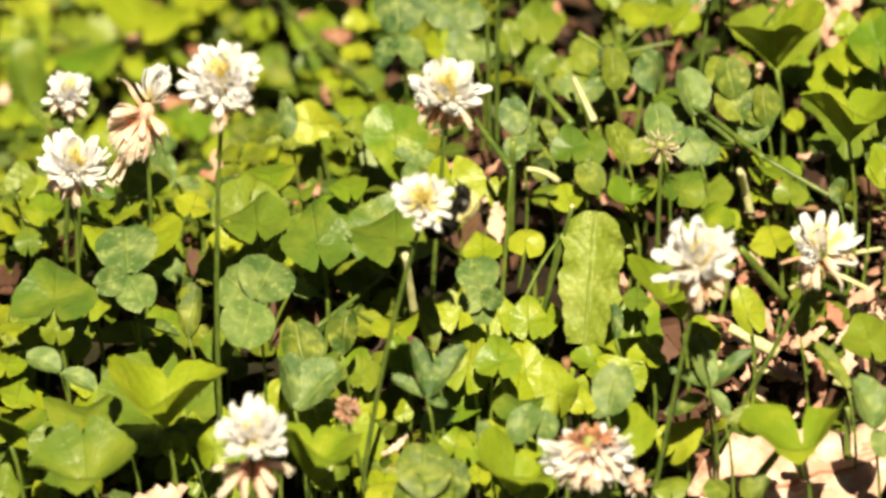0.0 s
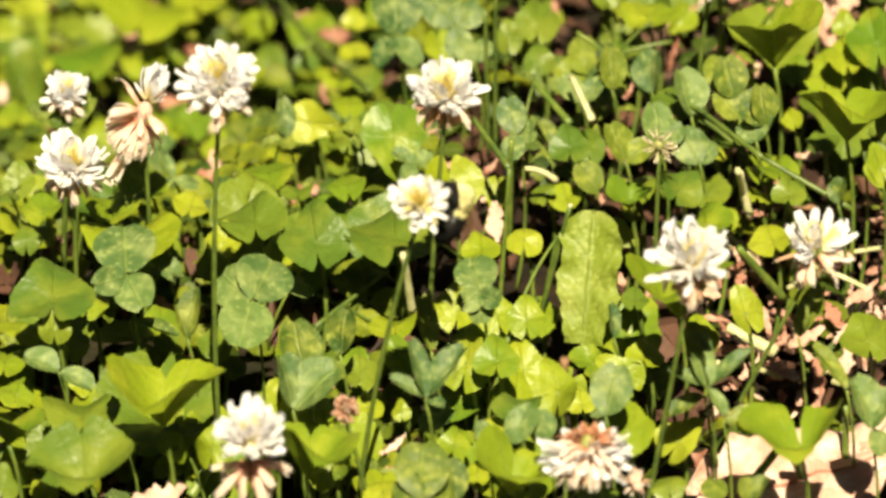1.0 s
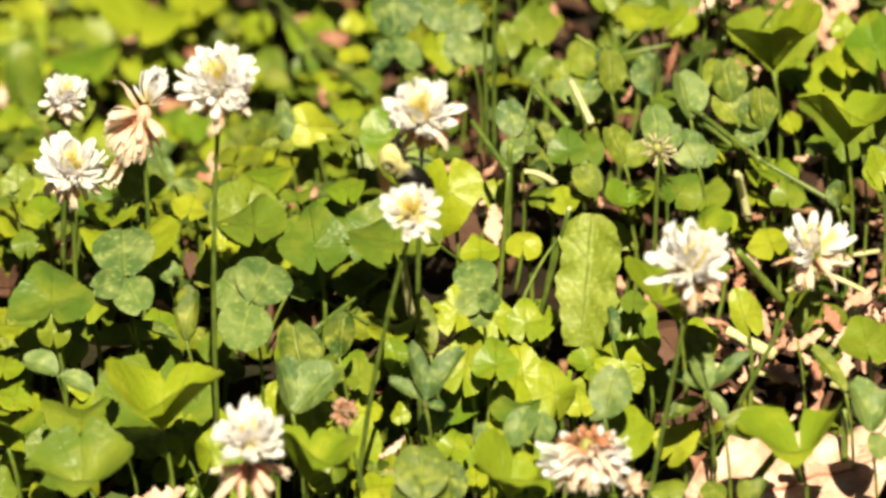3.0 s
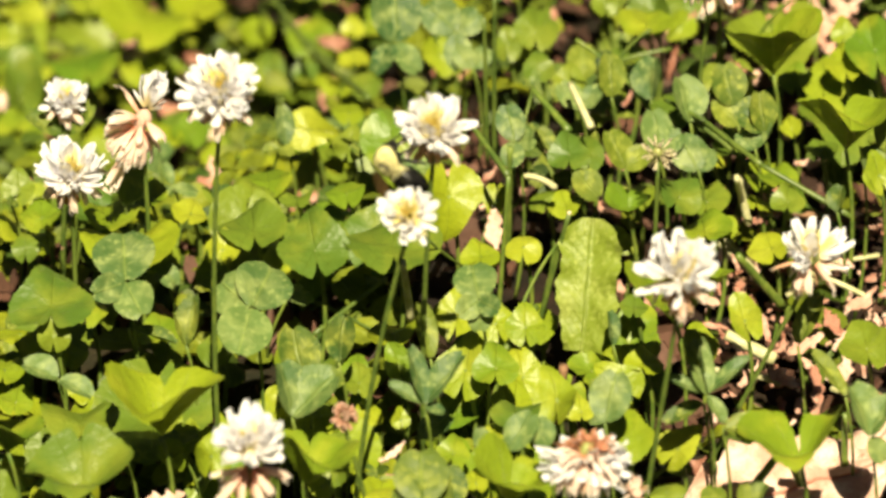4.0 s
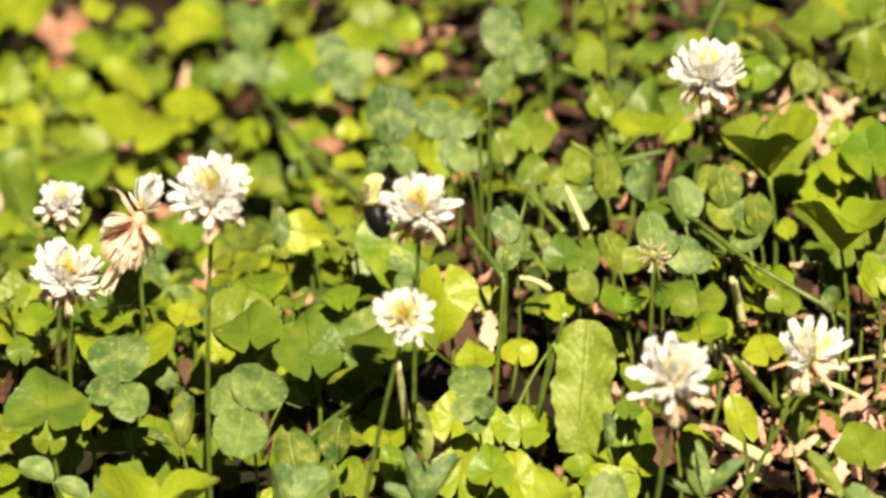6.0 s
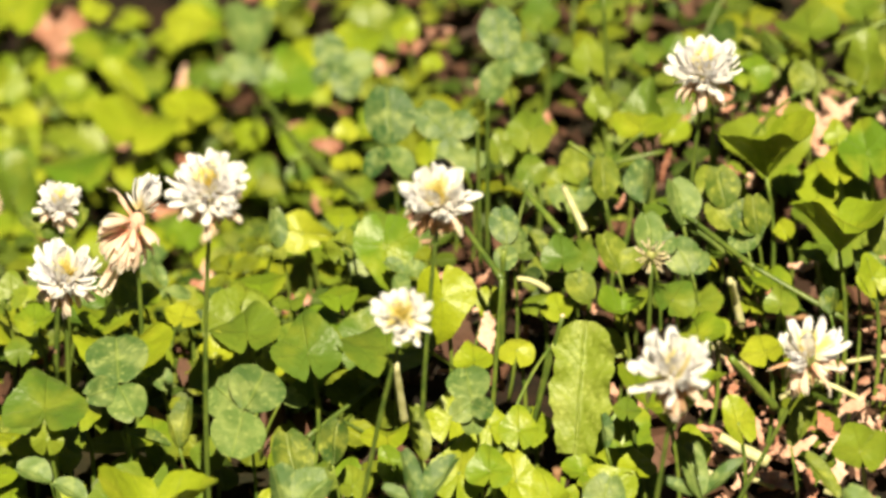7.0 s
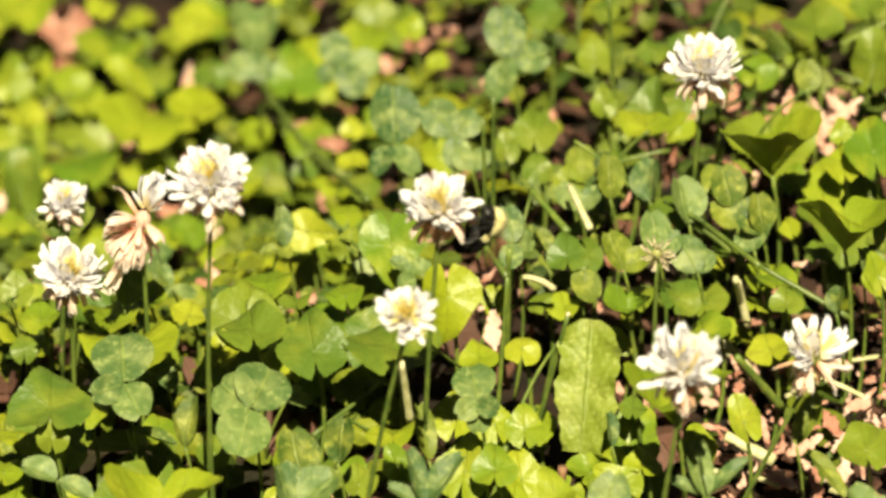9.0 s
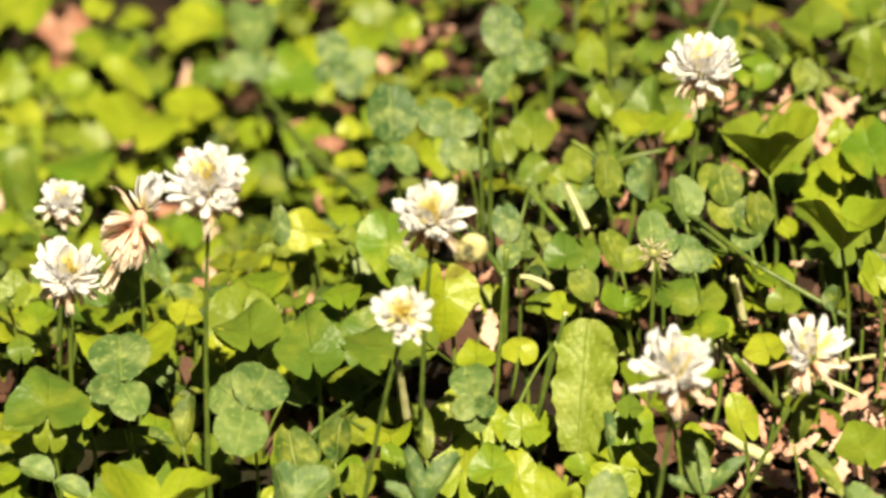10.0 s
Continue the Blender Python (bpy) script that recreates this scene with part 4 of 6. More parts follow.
violet_leaf(-0.0449, 0.2549, -0.0631, 0.0218, 90, -2, 15, 0, tone="cool")
violet_leaf(-0.0292, 0.2678, -0.0560, 0.0176, 90, 18, -20, 0, tone="warm")
violet_leaf(-0.0363, 0.3144, -0.0607, 0.0210, 90, 29, 14, 0, tone="warm")
violet_leaf(-0.0103, 0.3085, -0.0426, 0.0134, 90, 23, -20, 0, tone="cool")
violet_leaf(-0.0168, 0.3137, -0.0474, 0.0195, 90, 39, -23, 0, tone="cool")
violet_leaf(-0.1134, 0.3535, -0.0869, 0.0194, 90, -6, 5, 0, tone="cool")
violet_leaf(-0.0883, 0.3501, -0.0869, 0.0175, 30, 44, 43, 1, tone="cool")
violet_leaf(-0.0960, 0.3770, -0.0869, 0.0156, 90, -14, 5, 0, tone="warm")
violet_leaf(-0.0697, 0.3923, -0.0859, 0.0147, 90, 32, -8, 0, tone="warm")
violet_leaf(-0.0732, 0.3394, -0.0865, 0.0154, 90, -19, 14, 3, tone="warm")
violet_leaf(-0.1080, 0.2423, -0.0758, 0.0179, 90, 25, -24, 0, tone="cool")
violet_leaf(-0.1201, 0.2611, -0.0779, 0.0207, 90, 6, -24, 0, tone="cool")
violet_leaf(-0.0878, 0.0974, -0.0052, 0.0199, 90, 0, 25, 0, tone="cool")
violet_leaf(-0.1038, 0.0496, 0.0142, 0.0158, 60, -5, 25, 0, tone="warm")
violet_leaf(-0.0442, 0.2163, -0.0602, 0.0175, 30, 23, 10, 0, tone="cool")
violet_leaf(-0.0549, 0.2111, -0.0643, 0.0187, 120, -18, -1, 0, tone="warm")
violet_leaf(-0.0425, 0.0275, 0.0164, 0.0130, 90, 24, -21, 0, tone="warm")
violet_leaf(-0.0251, 0.1930, -0.0407, 0.0122, 90, 23, -21, 0, tone="cool")
violet_leaf(-0.0301, 0.1207, -0.0126, 0.0161, 90, 20, 22, 0, tone="cool")
violet_leaf(0.0230, 0.0027, 0.0189, 0.0115, 90, 16, -1, 0, tone="warm")
violet_leaf(0.0462, -0.0055, 0.0176, 0.0166, 60, 27, -19, 0, tone="warm")
violet_leaf(0.0398, -0.0528, 0.0176, 0.0138, 90, 11, 14, 0, tone="warm")
violet_leaf(-0.0492, -0.0436, 0.0164, 0.0139, 90, 4, -17, 0, tone="warm")
violet_leaf(-0.0969, -0.0647, 0.0151, 0.0162, 30, -14, 24, 0, tone="warm")
violet_leaf(-0.0610, -0.0587, 0.0151, 0.0138, 90, -5, 0, 0, tone="warm")
violet_leaf(0.0021, -0.0534, 0.0164, 0.0138, 90, 6, 25, 0, tone="warm")
violet_leaf(0.1131, 0.1718, 0.0105, 0.0097, 90, 30, 5, 0, tone="cool")
violet_leaf(0.0964, 0.1991, 0.0053, 0.0105, 90, 21, -12, 0, tone="cool")
violet_leaf(0.0833, 0.2114, 0.0034, 0.0099, 90, 25, -21, 0, tone="cool")
violet_leaf(0.0258, 0.1778, 0.0010, 0.0096, 70, 36, -11, 0, tone="cool")
violet_leaf(-0.0197, -0.0238, 0.0189, 0.0095, 60, 2, -2, 1, tone="cool")
violet_leaf(0.0437, -0.0561, 0.0214, 0.0149, 90, -2, -25, 0, tone="warm")
violet_leaf(0.0090, -0.0274, 0.0220, 0.0106, 260, 21, -21, 0, tone="warm")
violet_leaf(-0.1039, -0.0175, 0.0164, 0.0102, 90, 37, 1, 0, tone="warm")
violet_leaf(0.0198, -0.0252, 0.0214, 0.0113, 110, 37, 15, 0, tone="warm")
violet_leaf(0.0363, -0.0208, 0.0202, 0.0107, 60, 12, 23, 0, tone="warm")
violet_leaf(0.0042, -0.0383, 0.0202, 0.0106, 60, 21, -2, 0, tone="warm")
violet_leaf(-0.0521, -0.0632, 0.0162, 0.0162, 90, 32, -5, 0, tone="warm")
violet_leaf(-0.0583, -0.0456, 0.0153, 0.0125, 120, 30, 0, 0, tone="warm")
violet_leaf(-0.0212, -0.0284, 0.0220, 0.0105, 80, 42, 0, 0, tone="warm")
violet_leaf(0.0419, -0.0187, 0.0180, 0.0114, 90, 35, 0, 0, tone="warm")
violet_leaf(0.0118, -0.0019, 0.0153, 0.0116, 70, 30, 0, 0, tone="warm")
violet_leaf(-0.1205, 0.3160, -0.0842, 0.0153, 70, 48, 20, 0, tone="warm")
violet_leaf(-0.1258, 0.3389, -0.0842, 0.0139, 120, -20, 15, 1, tone="warm")
violet_leaf(-0.1006, 0.3063, -0.0851, 0.0145, 60, 45, -25, 0, tone="cool")
violet_leaf(-0.1104, 0.3241, -0.0851, 0.0123, 150, -25, 10, 1, tone="warm")
violet_leaf(-0.0737, 0.3041, -0.0847, 0.0137, 120, 50, 18, 0, tone="warm")
violet_leaf(-0.0806, 0.3160, -0.0842, 0.0123, 40, -15, 20, 1, tone="warm")
violet_leaf(-0.1201, 0.3571, -0.0851, 0.0156, 60, 46, -20, 0, tone="warm")
violet_leaf(-0.1053, 0.3622, -0.0842, 0.0132, 100, -20, 0, 1, tone="warm")
violet_leaf(-0.0575, 0.3083, -0.0796, 0.0129, 80, 45, 25, 0, tone="cool")
violet_leaf(-0.0894, 0.3339, -0.0851, 0.0139, 110, 48, -15, 0, tone="warm")
violet_leaf(0.0043, 0.0010, 0.0220, 0.0119, 80, 36, 0, 0, tone="warm")
violet_leaf(0.0135, -0.0021, 0.0220, 0.0100, 105, 38, 0, 0, tone="warm")
violet_leaf(0.0060, -0.0194, 0.0220, 0.0106, 90, 34, 0, 0, tone="cool")
violet_leaf(0.0625, -0.0123, 0.0220, 0.0094, 95, 38, 0, 0, tone="warm")

# ---- clover leaves ----
clover_leaf(-0.0900, -0.0582, 0.0420, ((0.0090, 167, 11, 18, 1), (0.0088, 346, 12, 20, 1),), blue=True)
clover_leaf(-0.0735, -0.0779, 0.0340, ((0.0071, 352, 39, 5, 4), (0.0049, 178, 32, 2, 0),), blue=False)
clover_leaf(-0.0344, -0.0836, 0.0480, ((0.0130, 143, 31, 56, 1), (0.0141, 25, 25, -30, 1),), blue=True)
clover_leaf(-0.0321, -0.0649, 0.0460, ((0.0125, 135, 42, 45, 0), (0.0091, 3, 16, -4, 0),), blue=False)
clover_leaf(-0.0041, -0.1264, 0.0520, ((0.0137, 91, 37, -1, 0), (0.0100, 56, 29, 46, 0), (0.0086, 123, 37, -30, 0),), blue=False)
clover_leaf(-0.0035, -0.0939, 0.0580, ((0.0138, 143, 32, 50, 4), (0.0146, 27, 21, -38, 4), (0.0096, 164, 15, 22, 4), (0.0046, 351, 17, 11, 0),), blue=True)
clover_leaf(-0.0052, -0.0768, 0.0380, ((0.0092, 21, 28, -22, 0),), blue=True)
clover_leaf(0.0156, -0.1097, 0.0560, ((0.0100, 36, 40, -30, 0),), blue=True)
clover_leaf(0.0243, -0.1057, 0.0540, ((0.0073, 136, 42, 41, 0),), blue=True)
clover_leaf(0.0101, -0.1076, 0.0540, ((0.0058, 124, 51, 30, 0),), blue=True)
clover_leaf(0.0380, -0.0921, 0.0520, ((0.0120, 58, 52, -24, 0),), blue=True)
clover_leaf(0.0027, -0.1159, 0.0440, ((0.0099, 138, 38, 56, 1),), blue=False)
clover_leaf(0.0650, -0.1001, 0.0560, ((0.0117, 353, 13, 9, 1),), blue=False)
clover_leaf(0.0618, -0.0865, 0.0560, ((0.0130, 138, 41, 38, 4), (0.0130, 146, 19, 67, 4), (0.0129, 21, 11, -32, 4), (0.0100, 168, 8, 18, 4), (0.0075, 327, 33, 35, 4),), blue=True)
clover_leaf(0.0612, -0.0807, 0.0500, ((0.0101, 195, 20, -18, 4),), blue=False)
clover_leaf(0.0990, -0.0980, 0.0520, ((0.0127, 145, 29, 49, 1), (0.0101, 33, 29, -44, 1), (0.0066, 322, 43, 26, 0),), blue=True)
clover_leaf(0.0950, -0.0691, 0.0440, ((0.0133, 153, 19, 39, 4),), blue=False)
clover_leaf(0.0619, -0.1223, 0.0480, ((0.0075, 86, 17, 4, 0),), blue=False)
clover_leaf(0.0699, -0.1282, 0.0520, ((0.0060, 134, 43, 44, 0), (0.0071, 28, 21, -41, 1),), blue=False)
clover_leaf(-0.0749, -0.0311, 0.0520, ((0.0162, 93, 18, -4, 0), (0.0108, 286, 21, -19, 0), (0.0096, 233, 34, 45, 0),), blue=True)
clover_leaf(-0.0601, -0.0465, 0.0440, ((0.0120, 47, 45, -42, 4), (0.0085, 145, 28, 53, 1),), blue=False)
clover_leaf(-0.0745, -0.0297, 0.0380, ((0.0117, 351, -7, 16, 4),), blue=False)
clover_leaf(-0.0446, -0.0456, 0.0540, ((0.0152, 76, 18, 18, 0), (0.0125, 118, 29, -31, 0), (0.0155, 262, 10, 12, 0),), blue=True)
clover_leaf(-0.0238, -0.0570, 0.0460, ((0.0110, 42, 38, -56, 0),), blue=False)
clover_leaf(-0.0023, -0.0556, 0.0460, ((0.0134, 132, 45, 39, 4),), blue=False)
clover_leaf(0.0092, -0.0423, 0.0540, ((0.0113, 96, 21, -7, 0), (0.0066, 237, 35, 32, 0), (0.0066, 303, 29, -43, 0), (0.0072, 298, 53, 31, 0),), blue=True)
clover_leaf(0.0413, -0.0341, 0.0360, ((0.0083, 141, 34, 58, 4),), blue=True)
clover_leaf(0.0843, -0.0528, 0.0480, ((0.0133, 36, 35, -39, 4),), blue=False)
clover_leaf(-0.0940, 0.0581, 0.0396, ((0.0100, 162, 19, 24, 0), (0.0101, 26, 27, -33, 0),), blue=False)
clover_leaf(-0.0777, 0.0322, 0.0340, ((0.0131, 142, 33, 63, 1),), blue=False)
clover_leaf(-0.0525, 0.2835, -0.0360, ((0.0147, 142, 35, 52, 0), (0.0145, 34, 31, -45, 0), (0.0092, 244, 44, 14, 0), (0.0092, 289, 43, -11, 0),), blue=True)
clover_leaf(-0.0266, 0.2562, -0.0248, ((0.0098, 123, 56, 10, 0), (0.0102, 5, 42, -3, 0), (0.0098, 290, 41, -13, 0), (0.0078, 195, 40, -10, 0),), blue=True)
clover_leaf(-0.0115, 0.1281, 0.0247, ((0.0152, 119, 54, 34, 0), (0.0093, 207, 30, -32, 0), (0.0093, 330, 37, 27, 0),), blue=True)
clover_leaf(0.0041, 0.1328, 0.0253, ((0.0108, 123, 50, -12, 0), (0.0082, 53, 49, 15, 0), (0.0098, 274, 45, -2, 0),), blue=True)
clover_leaf(0.0190, 0.1657, 0.0288, ((0.0146, 99, 48, -3, 0), (0.0103, 27, 55, 23, 0), (0.0115, 218, 41, -32, 0),), blue=True)
clover_leaf(0.0433, 0.0836, 0.0348, ((0.0112, 133, 45, 53, 0),), blue=False)
clover_leaf(0.0186, 0.0476, 0.0435, ((0.0097, 100, 50, -3, 0), (0.0072, 54, 32, 51, 0), (0.0072, 262, 25, 8, 0),), blue=True)
clover_leaf(0.0334, 0.0469, 0.0358, ((0.0088, 331, 37, 25, 0),), blue=False)
clover_leaf(0.0459, 0.0438, 0.0379, ((0.0103, 146, 30, 48, 0), (0.0078, 24, 31, -25, 0),), blue=False)
clover_leaf(0.0532, 0.0810, 0.0355, ((0.0111, 40, 36, -60, 1),), blue=True)
clover_leaf(0.0544, 0.0481, 0.0399, ((0.0108, 130, 48, 41, 0), (0.0076, 27, 38, -22, 0),), blue=True)
clover_leaf(0.0624, 0.0591, 0.0420, ((0.0119, 142, 36, 50, 1),), blue=True)
clover_leaf(0.0734, 0.0707, 0.0400, ((0.0109, 132, 47, 39, 0),), blue=False)
clover_leaf(0.0804, 0.0516, 0.0440, ((0.0099, 137, 41, 54, 0), (0.0083, 156, 33, 23, 0),), blue=False)
clover_leaf(0.0783, 0.0501, 0.0400, ((0.0074, 37, 41, -31, 4), (0.0063, 119, 42, -20, 0),), blue=True)
clover_leaf(0.0977, 0.0266, 0.0360, ((0.0067, 39, 35, -56, 1),), blue=False)
clover_leaf(0.0957, 0.1387, 0.0340, ((0.0088, 112, 56, 26, 0),), blue=False)
clover_leaf(0.1111, 0.0408, 0.0440, ((0.0102, 122, 52, 32, 0),), blue=False)
clover_leaf(0.1035, 0.0379, 0.0480, ((0.0143, 329, 25, 46, 1),), blue=True)
clover_leaf(-0.0389, 0.0771, 0.0246, ((0.0102, 126, 51, 34, 4),), blue=True)
clover_leaf(0.0709, 0.0782, 0.0380, ((0.0111, 94, 27, -4, 0),), blue=False)
clover_leaf(0.0642, 0.0459, 0.0360, ((0.0097, 112, 52, -6, 0), (0.0078, 74, 31, 15, 0),), blue=True)
clover_leaf(0.0748, 0.0677, 0.0360, ((0.0087, 147, 40, 26, 0), (0.0082, 40, 48, -21, 0),), blue=False)
clover_leaf(0.0354, 0.0825, 0.0321, ((0.0082, 148, 39, 28, 0), (0.0077, 28, 32, -30, 0),), blue=True)
clover_leaf(0.0085, 0.1239, 0.0197, ((0.0072, 118, 47, -13, 0), (0.0072, 65, 42, 15, 0),), blue=True)

# ---- clover flowers ----
tall_flower = clover_flower((-0.0514, -0.0563), (-0.0508, -0.0563, 0.1201), 0.0195, TALL_RINGS, 1, (20, 0), (-0.004, 0, 0), 'round white clover flower on a long straight stem')
visited_flower = clover_flower((-0.0035, -0.0502), (0.0010, -0.0502, 0.1129), 0.0190, OPEN_RINGS, 2, (16, 0), (-0.003, 0, 0), 'white clover flower with cream middle and brown wilted lower florets')
low_flower = clover_flower((-0.0212, -0.0859), (-0.0046, -0.0859, 0.1061), 0.0157, YOUNG_RINGS, 3, (38, 0), (-0.006, 0, 0), 'small white clover flower with a yellowish middle on a leaning stem')
broad_flower = clover_flower((0.0425, -0.1007), (0.0578, -0.1007, 0.0991), 0.0196, BROAD_RINGS, 4, (14, 0), (0, 0, 0), 'broad white clover flower with ragged brown lower florets')
ragged_flower = clover_flower((0.0532, -0.0630), (0.0874, -0.0630, 0.0786), 0.0186, SPARSE_RINGS, 5, (5, 10), (0, 0, 0), 'ragged white clover flower on a leaning dark stem')
clover_flower((-0.0890, 0.0059), (-0.0891, 0.0059, 0.0592), 0.0186, TALL_RINGS, 6, (20, 0), (0, 0, 0), 'white clover flower behind violet leaves')
clover_flower((-0.0438, -0.1321), (-0.0428, -0.1321, 0.0725), 0.0190, FULL_RINGS, 7, (8, 0), (0, 0, 0), 'dense white clover flower above faded pink florets')
clover_flower((0.0064, -0.1238), (0.0335, -0.1238, 0.0648), 0.0210, FADED_RINGS, 8, (-16, 0), (0, 0, 0), 'faded pinkish clover flower with drooping florets')
far_flower = clover_flower((0.0643, 0.0771), (0.0667, 0.0771, 0.0746), 0.0200, TALL_RINGS, 9, (14, 0), (-0.003, 0, 0), 'white clover flower with drooping brown florets beside leaf litter')
clover_flower((-0.0709, 0.0247), (-0.0724, 0.0247, 0.0639), 0.0193, HANGING_RINGS, 10, (-5, 22), (0, 0, 0), 'drooping pale pink withered clover flower')
clover_flower((-0.0957, 0.0603), (-0.0932, 0.0603, 0.0475), 0.0129, TALL_RINGS, 11, (15, 0), (0, 0, 0), 'small pale clover flower far behind the others')
clover_flower((-0.0091, -0.0945), (-0.0220, -0.0945, 0.0555), 0.0109, DRY_RINGS, 12, (40, 20), (0, 0, 0), 'small dry brown clover flower low among leaves')
clover_flower((0.0479, -0.1363), (0.0439, -0.1323, 0.0600), 0.0085, SHED_RINGS, 14, (25, 10), (0, 0, 0), 'small curled tan and pink withered clover flower')
clover_flower((0.0522, 0.0197), (0.0531, 0.0197, 0.0574), 0.0120, WISPY_RINGS, 13, (20, 0), (0, 0, 0), 'dry pale beige clover flower with few thin florets')

# ---- stems, straws and twigs ----
stalk_piece('cut_stem', (0.0223, 0.0007, 0.0120), (0.0312, 0.0007, 0.0518), 0.0007, M_STEM, 'green cut stem with a brownish end', 'stem', cut=True)
stalk_piece('straw', (0.0378, 0.0616, 0.0393), (0.0328, 0.0779, 0.0422), 0.0009, M_STRAW, 'pale dry straw lying on leaves', 'straw')
stalk_piece('straw', (0.0322, 0.0602, 0.0392), (0.0230, 0.0778, 0.0412), 0.0009, M_STALK, 'pale green bare stalk across leaves', 'stem')
stalk_piece('straw', (0.0286, 0.0414, 0.0339), (0.0207, 0.0408, 0.0378), 0.0008, M_STRAW, 'short pale curved straw on leaves', 'straw', (0.0, 0.0, 0.002))
stalk_piece('straw', (-0.0070, -0.0131, 0.0300), (-0.0091, -0.0183, 0.0500), 0.0010, M_STRAW, 'upright pale straw between leaves', 'straw')
stalk_piece('straw', (0.0760, 0.0445, 0.0240), (0.0729, 0.0301, 0.0440), 0.0009, M_STRAW, 'upright pale straw between leaves', 'straw')
stalk_piece('grass_stem', (0.0686, 0.0917, 0.0300), (0.0700, 0.0862, 0.0600), 0.0006, M_STEM, 'thin dark green stem beside a clover flower', 'stem', (0.002, 0.0, 0.0))
stalk_piece('runner', (0.1013, 0.0277, 0.0340), (0.0791, 0.0360, 0.0440), 0.0007, M_STEM, 'thin dark green creeping stem', 'stem')
stalk_piece('runner', (0.0791, 0.0360, 0.0440), (0.0656, 0.0571, 0.0440), 0.0007, M_STEM, 'thin dark green creeping stem', 'stem')
stalk_piece('runner', (-0.0348, 0.2075, -0.0251), (-0.0501, 0.2703, -0.0381), 0.0008, M_STEM, 'thin dark green curved stem of a clover leaf', 'stem', (0.002, 0.0, -0.003))
stalk_piece('runner', (-0.0185, 0.1179, 0.0144), (-0.0348, 0.2075, -0.0251), 0.0008, M_STEM, 'thin dark green creeping stem', 'stem')
stalk_piece('runner', (0.0659, 0.0571, 0.0440), (0.0563, 0.0676, 0.0438), 0.0006, M_STEM, 'thin dark green creeping stem', 'stem')
stalk_piece('grass_stem', (0.0169, 0.0464, 0.0095), (0.0173, 0.0411, 0.0458), 0.0008, M_STALK, 'thin green upright stem', 'stem')
stalk_piece('straw', (0.0766, 0.0388, 0.0250), (0.0738, 0.0388, 0.0381), 0.001, M_STRAW, 'upright pale straw between leaves', 'straw')
stalk_piece('grass_stem', (0.0140, 0.0115, 0.0100), (0.0166, 0.0115, 0.0556), 0.0006, M_STALK, 'thin green upright stem', 'stem')
stalk_piece('grass_stem', (0.0169, 0.0373, 0.0399), (0.0079, 0.0555, 0.0436), 0.0008, M_STEM, 'thin green curved stem', 'stem')
stalk_piece('grass_stem', (0.0121, 0.0946, 0.0083), (0.0111, 0.0946, 0.0518), 0.0006, M_STEM, 'thin dark green upright stem', 'stem')
stalk_piece('grass_stem', (0.0139, 0.0977, 0.0081), (0.0137, 0.0977, 0.0566), 0.0006, M_STEM, 'thin dark green upright stem', 'stem')
stalk_piece('grass_stem', (0.0466, 0.1601, 0.0069), (0.0443, 0.1601, 0.0512), 0.0006, M_STEM, 'thin dark green upright stem', 'stem')
stalk_piece('grass_stem', (0.0702, 0.1005, 0.0200), (0.0720, 0.1005, 0.0418), 0.0009, M_STEM, 'thin dark green upright stem', 'stem')
stalk_piece('runner', (0.0104, -0.0243, 0.0200), (0.0234, -0.0070, 0.0300), 0.001, M_STEM, 'dark green creeping stem', 'stem')
stalk_piece('runner', (0.1013, 0.0510, 0.0150), (0.0571, 0.0985, 0.0245), 0.0005, M_STEM, 'long dark green creeping stem', 'stem')
stalk_piece('runner', (-0.0207, 0.2096, -0.0381), (-0.0452, 0.2771, -0.0541), 0.001, M_STEM, 'long dark green creeping stem', 'stem')
stalk_piece('runner', (0.0844, 0.0166, 0.0150), (0.0725, 0.0083, 0.0350), 0.0011, M_STALK, 'thin green creeping stem', 'stem')
stalk_piece('twig', (0.0275, -0.0581, 0.0300), (0.0291, -0.0581, 0.0459), 0.0013, M_TWIG, 'upright thin reddish-brown twig', 'twig')
stalk_piece('twig', (0.0816, -0.0031, 0.0120), (0.0698, -0.0010, 0.0180), 0.0016, M_STRAW, 'pale dry twig on litter', 'twig')
stalk_piece('grass_stem', (0.0880, -0.0631, 0.0100), (0.0813, -0.0790, 0.0350), 0.0013, M_STEM, 'dark green bare leaf stem', 'stem')
stalk_piece('grass_stem', (0.0960, -0.0631, 0.0100), (0.0953, -0.0621, 0.0350), 0.0009, M_STALK, 'thin green upright stem', 'stem')
stalk_piece('grass_stem', (0.0723, -0.0806, 0.0250), (0.0791, -0.0835, 0.0380), 0.0011, M_STALK, 'short green bare stem', 'stem')
stalk_piece('grass_stem', (-0.0592, -0.0705, 0.0150), (-0.0550, -0.0660, 0.0200), 0.0014, M_STALK, 'short green bare stem', 'stem')
stalk_piece('runner', (-0.0427, 0.0346, 0.0119), (-0.0144, 0.0084, 0.0120), 0.0005, M_STEM, 'thin creeping green runner', 'stem')
stalk_piece('runner', (-0.0310, 0.0053, 0.0140), (-0.0131, 0.0249, 0.0180), 0.0006, M_STEM, 'thin creeping green runner', 'stem')

